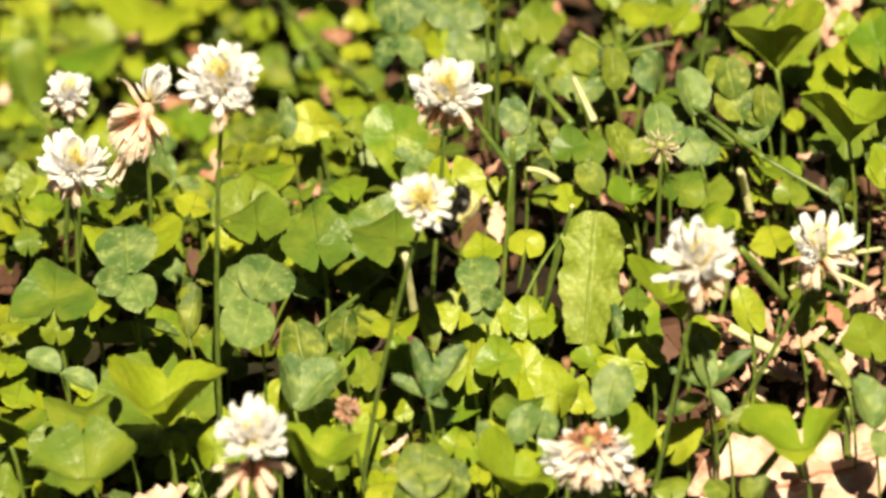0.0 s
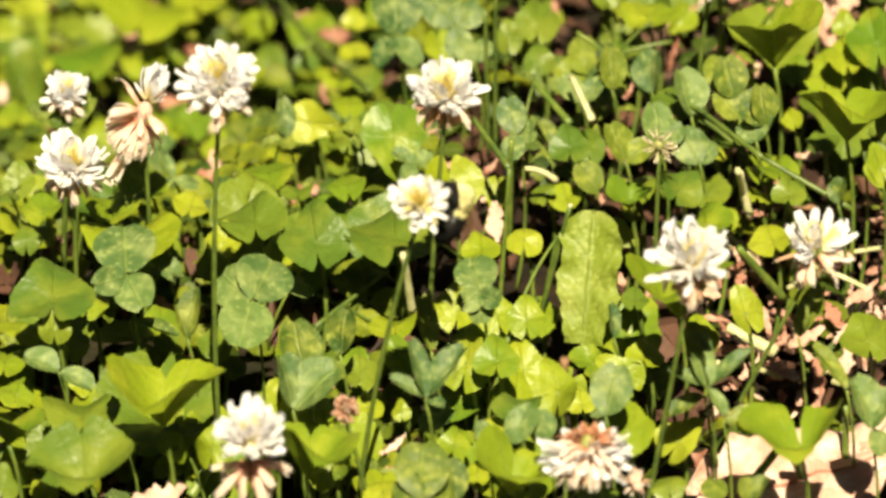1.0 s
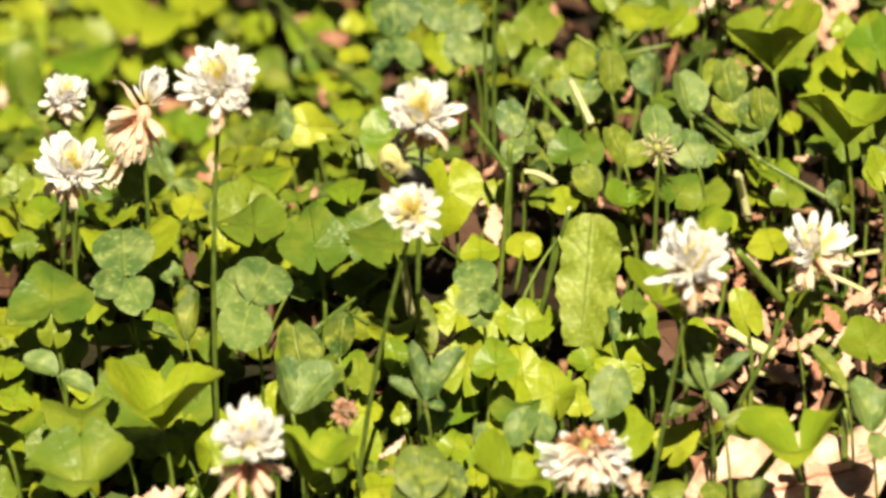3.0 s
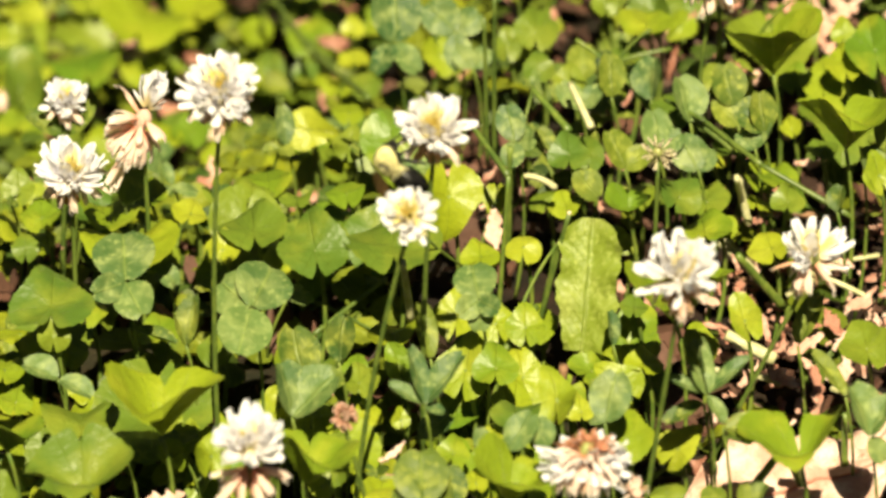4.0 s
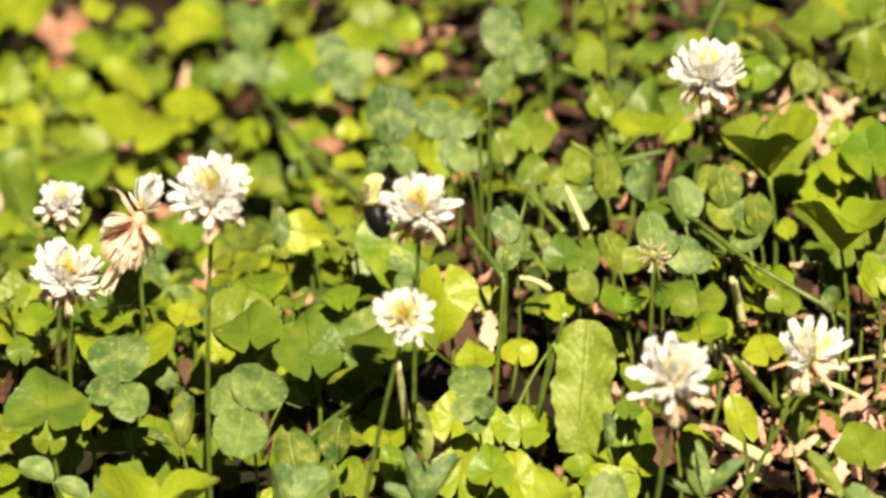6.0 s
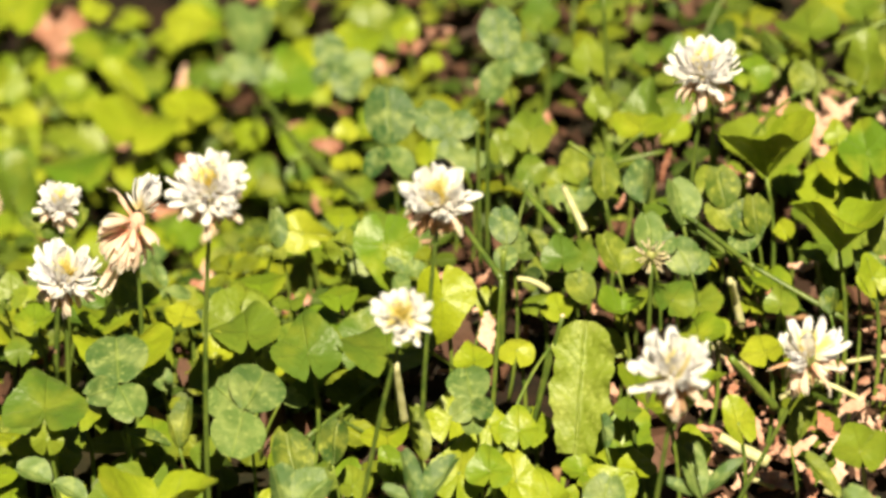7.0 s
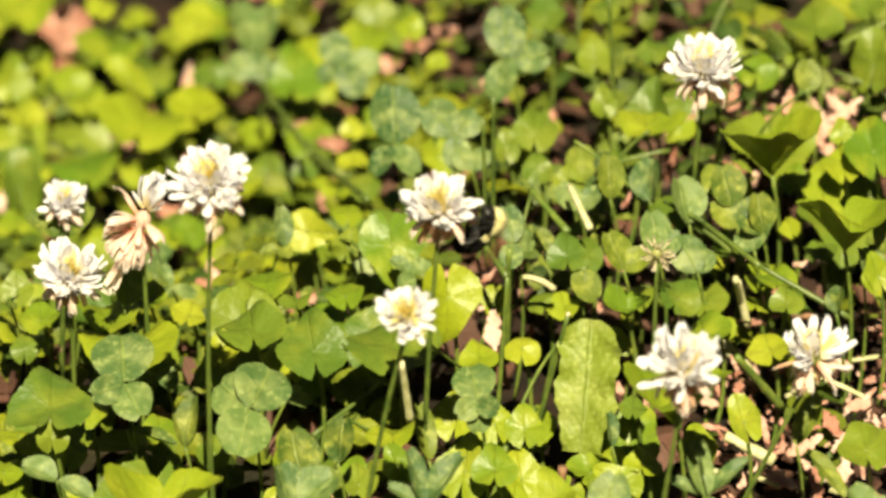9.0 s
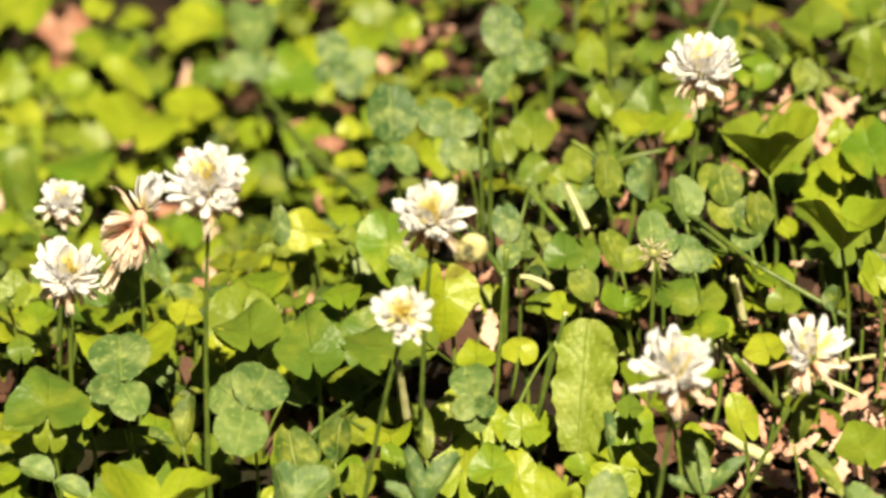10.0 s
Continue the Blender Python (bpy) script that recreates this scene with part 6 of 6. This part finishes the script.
# ---- what moves ----
def flap_rows():
    """The wings lie folded, and beat while the bee flies across."""
    out = []
    for w, s, x0, lift, fan in wings:
        rows = [(0.0, pose(x0 * 0.88, s * 0.0018, lift * 0.88, s * 24, 6, -s * fan)), (1.23, pose(x0 * 0.88, s * 0.0018, lift * 0.88, s * 24, 6, -s * fan))]
        for k in range(14):
            up = 32 if k % 2 else -22
            rows.append((1.3 + k / 30, pose(x0 * 0.88, s * 0.0018, lift * 0.88, s * up, 4, -s * 68)))
        rows.append((1.85, pose(x0 * 0.88, s * 0.0018, lift * 0.88, s * 24, 6, -s * (fan + 14))))
        rows.append((10.0, pose(x0 * 0.88, s * 0.0018, lift * 0.88, s * 24, 6, -s * fan)))
        out.append((w, rows))
    return out


def motions():
    for w, rows in flap_rows():
        walk(w, rows)
    walk(visited_flower, [
        (0, pose(-0.0035, -0.0502, -0.0030, -0.00, 0.00, 0.00)),
        (1.0, pose(-0.0035, -0.0502, -0.0030, 0.12, 0.02, -0.00)),
        (1.5, pose(-0.0035, -0.0502, -0.0030, -0.12, -0.16, 0.00)),
        (1.7, pose(-0.0035, -0.0502, -0.0030, -0.02, -0.12, 0.00)),
        (1.8, pose(-0.0035, -0.0502, -0.0030, 0.23, -0.30, -0.01)),
        (1.9, pose(-0.0035, -0.0502, -0.0030, 1.96, -0.99, -0.09)),
        (2.0, pose(-0.0035, -0.0502, -0.0030, 9.69, -3.33, -0.66)),
        (2.1, pose(-0.0035, -0.0502, -0.0030, 9.36, -1.46, -0.48)),
        (2.2, pose(-0.0035, -0.0502, -0.0030, 3.15, 1.02, -0.09)),
        (2.3, pose(-0.0035, -0.0502, -0.0030, 1.14, -1.79, -0.06)),
        (2.4, pose(-0.0035, -0.0502, -0.0030, 6.09, -3.66, -0.43)),
        (2.5, pose(-0.0035, -0.0502, -0.0030, 8.11, -0.66, -0.36)),
        (2.6, pose(-0.0035, -0.0502, -0.0030, 5.15, 0.59, -0.17)),
        (2.7, pose(-0.0035, -0.0502, -0.0030, 3.08, -2.25, -0.18)),
        (3.25, pose(-0.0035, -0.0502, -0.0030, 5.05, -2.62, -0.31)),
        (3.8, pose(-0.0035, -0.0502, -0.0030, 6.39, -2.93, -0.41)),
        (3.9, pose(-0.0035, -0.0502, -0.0030, 7.48, -1.83, -0.41)),
        (4.0, pose(-0.0035, -0.0502, -0.0030, 6.05, -1.20, -0.30)),
        (4.1, pose(-0.0035, -0.0502, -0.0030, 4.94, -2.59, -0.30)),
        (4.2, pose(-0.0035, -0.0502, -0.0030, 5.53, -2.17, -0.32)),
        (4.3, pose(-0.0035, -0.0502, -0.0030, 6.18, -2.42, -0.37)),
        (4.4, pose(-0.0035, -0.0502, -0.0030, 6.69, -1.32, -0.34)),
        (4.5, pose(-0.0035, -0.0502, -0.0030, 5.62, -1.20, -0.28)),
        (4.6, pose(-0.0035, -0.0502, -0.0030, 3.99, -2.69, -0.25)),
        (4.7, pose(-0.0035, -0.0502, -0.0030, 4.43, -3.14, -0.29)),
        (4.8, pose(-0.0035, -0.0502, -0.0030, 4.76, -1.63, -0.25)),
        (5.0, pose(-0.0035, -0.0502, -0.0030, 3.65, -3.15, -0.24)),
        (5.2, pose(-0.0035, -0.0502, -0.0030, 5.63, -1.46, -0.29)),
        (5.4, pose(-0.0035, -0.0502, -0.0030, 3.65, -2.34, -0.22)),
        (5.5, pose(-0.0035, -0.0502, -0.0030, 5.10, -2.24, -0.30)),
        (5.6, pose(-0.0035, -0.0502, -0.0030, 4.05, -2.40, -0.24)),
        (5.7, pose(-0.0035, -0.0502, -0.0030, 2.15, -2.38, -0.13)),
        (6.25, pose(-0.0035, -0.0502, -0.0030, 1.43, -2.42, -0.09)),
        (6.8, pose(-0.0035, -0.0502, -0.0030, 0.82, -2.55, -0.05)),
        (6.9, pose(-0.0035, -0.0502, -0.0030, -1.44, 0.31, 0.05)),
        (7.0, pose(-0.0035, -0.0502, -0.0030, -0.64, 0.00, 0.02)),
        (7.1, pose(-0.0035, -0.0502, -0.0030, 0.61, -3.02, -0.04)),
        (7.2, pose(-0.0035, -0.0502, -0.0030, 0.17, -1.90, -0.01)),
        (7.3, pose(-0.0035, -0.0502, -0.0030, 0.41, -0.20, -0.02)),
        (7.4, pose(-0.0035, -0.0502, -0.0030, 0.38, -1.15, -0.02)),
        (7.5, pose(-0.0035, -0.0502, -0.0030, 0.32, -2.10, -0.02)),
        (7.6, pose(-0.0035, -0.0502, -0.0030, 0.09, -1.11, -0.00)),
        (7.7, pose(-0.0035, -0.0502, -0.0030, -0.15, -0.37, 0.01)),
        (7.8, pose(-0.0035, -0.0502, -0.0030, 0.36, -0.02, -0.01)),
        (7.9, pose(-0.0035, -0.0502, -0.0030, 2.23, -0.12, -0.09)),
        (8.0, pose(-0.0035, -0.0502, -0.0030, 1.54, 0.03, -0.06)),
        (8.2, pose(-0.0035, -0.0502, -0.0030, 1.47, -1.10, -0.07)),
        (8.4, pose(-0.0035, -0.0502, -0.0030, 1.21, -0.69, -0.05)),
        (8.5, pose(-0.0035, -0.0502, -0.0030, 1.10, -0.90, -0.05)),
        (8.6, pose(-0.0035, -0.0502, -0.0030, 1.18, -0.48, -0.05)),
        (8.8, pose(-0.0035, -0.0502, -0.0030, 1.87, -0.85, -0.09)),
        (9.0, pose(-0.0035, -0.0502, -0.0030, 1.33, -0.52, -0.06)),
        (9.2, pose(-0.0035, -0.0502, -0.0030, 1.38, -1.35, -0.07)),
        (9.4, pose(-0.0035, -0.0502, -0.0030, 1.88, -1.03, -0.09)),
        (9.5, pose(-0.0035, -0.0502, -0.0030, 1.86, -0.29, -0.08)),
        (9.6, pose(-0.0035, -0.0502, -0.0030, 2.69, -0.25, -0.11)),
        (9.8, pose(-0.0035, -0.0502, -0.0030, 2.72, -0.32, -0.11)),
        (10.0, pose(-0.0035, -0.0502, -0.0030, 3.35, -1.02, -0.16)),
    ])
    walk(low_flower, [
        (0, pose(-0.0212, -0.0859, -0.0030, -0.00, 0.00, 0.00)),
        (0.5, pose(-0.0212, -0.0859, -0.0030, 0.52, -0.64, -0.08)),
        (1, pose(-0.0212, -0.0859, -0.0030, 0.56, -0.25, -0.09)),
        (1.2, pose(-0.0212, -0.0859, -0.0030, 0.49, -0.16, -0.07)),
        (1.3, pose(-0.0212, -0.0859, -0.0030, 2.32, -0.91, -0.37)),
        (1.4, pose(-0.0212, -0.0859, -0.0030, -0.61, -0.01, 0.09)),
        (1.5, pose(-0.0212, -0.0859, -0.0030, 0.49, -2.39, -0.08)),
        (1.7, pose(-0.0212, -0.0859, -0.0030, 0.75, -1.88, -0.13)),
        (2, pose(-0.0212, -0.0859, -0.0030, 1.46, -1.34, -0.24)),
        (2.5, pose(-0.0212, -0.0859, -0.0030, 1.91, -0.86, -0.30)),
        (4, pose(-0.0212, -0.0859, -0.0030, 1.78, -1.40, -0.29)),
        (4.5, pose(-0.0212, -0.0859, -0.0030, 1.65, -1.34, -0.27)),
        (5, pose(-0.0212, -0.0859, -0.0030, 1.54, -1.40, -0.25)),
        (5.5, pose(-0.0212, -0.0859, -0.0030, 1.51, -1.27, -0.25)),
        (7, pose(-0.0212, -0.0859, -0.0030, 1.40, -1.34, -0.23)),
        (7.5, pose(-0.0212, -0.0859, -0.0030, 1.17, -1.37, -0.19)),
        (8, pose(-0.0212, -0.0859, -0.0030, 1.32, -1.24, -0.21)),
        (8.5, pose(-0.0212, -0.0859, -0.0030, 1.24, -1.41, -0.20)),
        (9, pose(-0.0212, -0.0859, -0.0030, 1.37, -1.47, -0.23)),
        (9.5, pose(-0.0212, -0.0859, -0.0030, 1.19, -1.51, -0.20)),
        (10, pose(-0.0212, -0.0859, -0.0030, 1.52, -1.61, -0.25)),
    ])
    walk(broad_flower, [
        (0, pose(0.0425, -0.1007, -0.0030, 0.00, -0.00, -0.00)),
        (0.5, pose(0.0425, -0.1007, -0.0030, 0.43, -0.80, -0.06)),
        (1, pose(0.0425, -0.1007, -0.0030, 0.27, -0.66, -0.04)),
        (1.5, pose(0.0425, -0.1007, -0.0030, -0.28, -0.57, 0.04)),
        (2, pose(0.0425, -0.1007, -0.0030, 1.25, -1.04, -0.19)),
        (2.5, pose(0.0425, -0.1007, -0.0030, 0.05, -0.22, -0.01)),
        (4, pose(0.0425, -0.1007, -0.0030, 1.66, -1.91, -0.26)),
        (4.5, pose(0.0425, -0.1007, -0.0030, 2.87, -2.43, -0.47)),
        (5, pose(0.0425, -0.1007, -0.0030, 1.10, -0.89, -0.17)),
        (5.5, pose(0.0425, -0.1007, -0.0030, 2.36, -2.35, -0.38)),
        (7, pose(0.0425, -0.1007, -0.0030, 0.63, -1.88, -0.10)),
        (7.5, pose(0.0425, -0.1007, -0.0030, -0.21, -1.57, 0.03)),
        (8, pose(0.0425, -0.1007, -0.0030, -0.01, -1.22, 0.00)),
        (8.5, pose(0.0425, -0.1007, -0.0030, 0.18, -2.30, -0.03)),
        (9, pose(0.0425, -0.1007, -0.0030, -0.12, -1.36, 0.02)),
        (9.5, pose(0.0425, -0.1007, -0.0030, 0.36, -1.80, -0.06)),
        (10, pose(0.0425, -0.1007, -0.0030, 0.79, -2.03, -0.13)),
    ])
    walk(tall_flower, [
        (0, pose(-0.0514, -0.0563, -0.0030, -0.00, -0.00, 0.00)),
        (0.5, pose(-0.0514, -0.0563, -0.0030, 0.58, 0.20, -0.00)),
        (1, pose(-0.0514, -0.0563, -0.0030, 0.24, -0.11, -0.00)),
        (2, pose(-0.0514, -0.0563, -0.0030, -0.36, -0.19, 0.00)),
        (2.5, pose(-0.0514, -0.0563, -0.0030, -0.48, -0.13, 0.00)),
        (4, pose(-0.0514, -0.0563, -0.0030, 0.70, 0.08, -0.00)),
        (4.5, pose(-0.0514, -0.0563, -0.0030, 0.70, -0.10, -0.00)),
        (5.5, pose(-0.0514, -0.0563, -0.0030, 0.70, -0.22, -0.00)),
        (7, pose(-0.0514, -0.0563, -0.0030, -0.24, -0.31, 0.00)),
        (7.5, pose(-0.0514, -0.0563, -0.0030, -0.60, 0.05, 0.00)),
        (8, pose(-0.0514, -0.0563, -0.0030, -1.46, 0.02, 0.01)),
        (9, pose(-0.0514, -0.0563, -0.0030, -1.58, -0.83, 0.02)),
        (10, pose(-0.0514, -0.0563, -0.0030, -1.21, -0.76, 0.01)),
    ])
    walk(far_flower, [
        (0, pose(0.0643, 0.0771, -0.0030, -1.75, 0.47, 0.05)),
        (5, pose(0.0643, 0.0771, -0.0030, 1.16, 1.00, -0.03)),
        (5.5, pose(0.0643, 0.0771, -0.0030, 0.75, 1.02, -0.02)),
        (7, pose(0.0643, 0.0771, -0.0030, -0.89, 0.65, 0.02)),
        (7.5, pose(0.0643, 0.0771, -0.0030, -3.18, 1.25, 0.07)),
        (8, pose(0.0643, 0.0771, -0.0030, -1.73, 0.26, 0.05)),
        (9, pose(0.0643, 0.0771, -0.0030, -1.26, -0.38, 0.04)),
        (10, pose(0.0643, 0.0771, -0.0030, -1.27, -0.06, 0.04)),
    ])
    walk(ragged_flower, [
        (0, pose(0.0532, -0.0630, -0.0030, -0.00, 0.00, 0.00)),
        (1, pose(0.0532, -0.0630, -0.0030, -0.29, -0.54, 0.12)),
        (2.5, pose(0.0532, -0.0630, -0.0030, -0.29, -0.54, 0.12)),
        (4.5, pose(0.0532, -0.0630, -0.0030, 0.23, -0.94, -0.10)),
        (5.5, pose(0.0532, -0.0630, -0.0030, -0.49, -0.72, 0.21)),
        (7.5, pose(0.0532, -0.0630, -0.0030, -0.71, -0.33, 0.30)),
        (10, pose(0.0532, -0.0630, -0.0030, -0.60, -0.52, 0.25)),
    ])
    walk(bee, [
        (0.0, pose(0.0032, -0.0795, 0.0997, 163.3, -36.9, 38.0)),
        (0.2, pose(0.0017, -0.0795, 0.1004, 157.9, -40.1, 42.8)),
        (0.4, pose(0.0006, -0.0772, 0.0996, 126.7, -45.1, 74.2)),
        (0.6, pose(-0.0012, -0.0782, 0.0984, 131.2, -44.0, 68.8)),
        (0.8, pose(0.0012, -0.0795, 0.0998, 141.4, -47.8, 59.8)),
        (1.0, pose(0.0036, -0.0816, 0.1018, 116.4, -61.1, 62.6)),
        (1.2, pose(0.0078, -0.0865, 0.1038, 122.7, -55.1, 28.9)),
        (1.3, pose(0.0138, -0.0905, 0.1089, 69.2, -66.3, 56.9)),
        (1.4, pose(0.0106, -0.0779, 0.1098, 38.1, -50.4, 70.2)),
        (1.5, pose(0.0027, -0.0609, 0.1075, 8.1, -46.4, 87.0)),
        (1.6, pose(-0.0004, -0.0641, 0.1144, 4.1, -40.4, 84.9)),
        (1.7, pose(-0.0077, -0.0628, 0.1110, 6.2, -37.7, 68.4)),
        (1.8, pose(-0.0042, -0.0613, 0.1180, -8.9, -38.1, 70.1)),
        (1.9, pose(-0.0061, -0.0656, 0.1105, -22.0, -44.7, 71.8)),
        (2.0, pose(-0.0098, -0.0771, 0.1050, -13.0, -51.2, 51.0)),
        (2.1, pose(-0.0054, -0.0756, 0.1062, -4.4, -62.0, 67.4)),
        (2.2, pose(0.0010, -0.0654, 0.1038, -29.0, -58.6, 127.1)),
        (2.3, pose(-0.0051, -0.0616, 0.1036, -76.8, -51.8, 142.9)),
        (2.4, pose(-0.0101, -0.0693, 0.1047, -108.7, -10.6, -179.8)),
        (2.5, pose(-0.0048, -0.0560, 0.0985, -107.5, -46.0, 160.0)),
        (2.6, pose(-0.0020, -0.0678, 0.1045, -107.0, -42.0, 158.0)),
        (2.7, pose(-0.0070, -0.0651, 0.1042, -108.9, -45.1, 152.7)),
        (3.25, pose(-0.0096, -0.0686, 0.1056, -108.9, -45.1, 152.7)),
        (3.8, pose(-0.0121, -0.0705, 0.1071, -108.9, -45.1, 152.7)),
        (3.9, pose(-0.0106, -0.0723, 0.1078, -108.9, -45.1, 152.7)),
        (4.0, pose(-0.0101, -0.0699, 0.1074, -108.9, -45.1, 152.7)),
        (4.1, pose(-0.0127, -0.0675, 0.1076, -108.9, -45.1, 152.7)),
        (4.2, pose(-0.0148, -0.0666, 0.1094, -105.7, -44.8, 153.0)),
        (4.3, pose(-0.0128, -0.0674, 0.1099, -106.2, -43.5, 154.5)),
        (4.4, pose(-0.0116, -0.0676, 0.1112, -114.6, -51.8, 142.9)),
        (4.5, pose(-0.0143, -0.0633, 0.1149, -112.8, -60.9, 118.3)),
        (4.6, pose(-0.0175, -0.0601, 0.1151, -111.3, -61.2, 116.7)),
        (4.7, pose(-0.0177, -0.0612, 0.1146, -118.2, -59.4, 124.6)),
        (4.8, pose(-0.0147, -0.0616, 0.1150, -121.6, -58.1, 128.5)),
        (5.0, pose(-0.0179, -0.0602, 0.1137, -114.2, -60.5, 119.9)),
        (5.2, pose(-0.0139, -0.0659, 0.1107, -127.8, -55.3, 136.1)),
        (5.4, pose(-0.0162, -0.0609, 0.1132, -124.7, -42.1, 145.6)),
        (5.5, pose(-0.0158, -0.0624, 0.1151, -99.5, -56.4, 110.0)),
        (5.6, pose(-0.0150, -0.0604, 0.1155, -93.2, -51.4, 104.0)),
        (5.7, pose(-0.0160, -0.0562, 0.1145, -93.0, -51.4, 103.8)),
        (6.0, pose(-0.0137, -0.0481, 0.1134, -69.5, -46.3, 84.1)),
        (6.3, pose(-0.0078, -0.0428, 0.1131, -101.8, -45.8, 78.8)),
        (6.6, pose(-0.0050, -0.0426, 0.1104, -156.5, -45.6, 77.6)),
        (6.8, pose(-0.0040, -0.0412, 0.1143, -172.3, -45.6, 77.6)),
        (6.9, pose(0.0022, -0.0386, 0.1123, -170.9, -50.3, 69.8)),
        (7.0, pose(0.0017, -0.0400, 0.1128, -177.8, -51.3, 75.5)),
        (7.1, pose(-0.0045, -0.0422, 0.1134, 175.0, -51.9, 81.6)),
        (7.2, pose(0.0006, -0.0417, 0.1128, -177.8, -51.3, 75.5)),
        (7.3, pose(0.0023, -0.0418, 0.1134, -175.5, -51.0, 73.6)),
        (7.4, pose(-0.0001, -0.0418, 0.1133, 179.8, -51.5, 77.5)),
        (7.5, pose(-0.0031, -0.0416, 0.1134, 172.5, -52.1, 83.7)),
        (7.6, pose(0.0013, -0.0408, 0.1135, 165.0, -56.6, 71.1)),
        (7.7, pose(0.0086, -0.0404, 0.1139, 173.2, -57.7, 19.0)),
        (7.8, pose(0.0121, -0.0456, 0.1122, -172.5, -58.5, 6.7)),
        (7.9, pose(0.0135, -0.0493, 0.1117, -152.7, -51.7, -9.2)),
        (8.0, pose(0.0113, -0.0514, 0.1081, -159.2, -53.9, -8.2)),
        (8.2, pose(0.0064, -0.0520, 0.1071, -159.2, -53.9, -8.2)),
        (8.4, pose(0.0072, -0.0514, 0.1070, -159.2, -53.9, -8.2)),
        (8.5, pose(0.0066, -0.0512, 0.1071, -159.2, -53.9, -8.2)),
        (8.6, pose(0.0114, -0.0493, 0.1104, -159.2, -53.9, -8.2)),
        (8.8, pose(0.0120, -0.0519, 0.1083, -159.2, -53.9, -8.2)),
        (9.0, pose(0.0107, -0.0515, 0.1074, -159.2, -53.9, -8.2)),
        (9.2, pose(0.0065, -0.0523, 0.1062, -159.2, -53.9, -8.2)),
        (9.4, pose(0.0106, -0.0535, 0.1059, -159.2, -53.9, -8.2)),
        (9.5, pose(0.0117, -0.0522, 0.1079, -159.2, -53.9, -8.2)),
        (9.6, pose(0.0108, -0.0541, 0.1074, -159.2, -53.9, -8.2)),
        (9.8, pose(0.0113, -0.0563, 0.1059, 135.3, -42.2, -13.2)),
        (10.0, pose(0.0062, -0.0590, 0.1064, 85.6, -13.6, -12.3)),
    ])


motions()
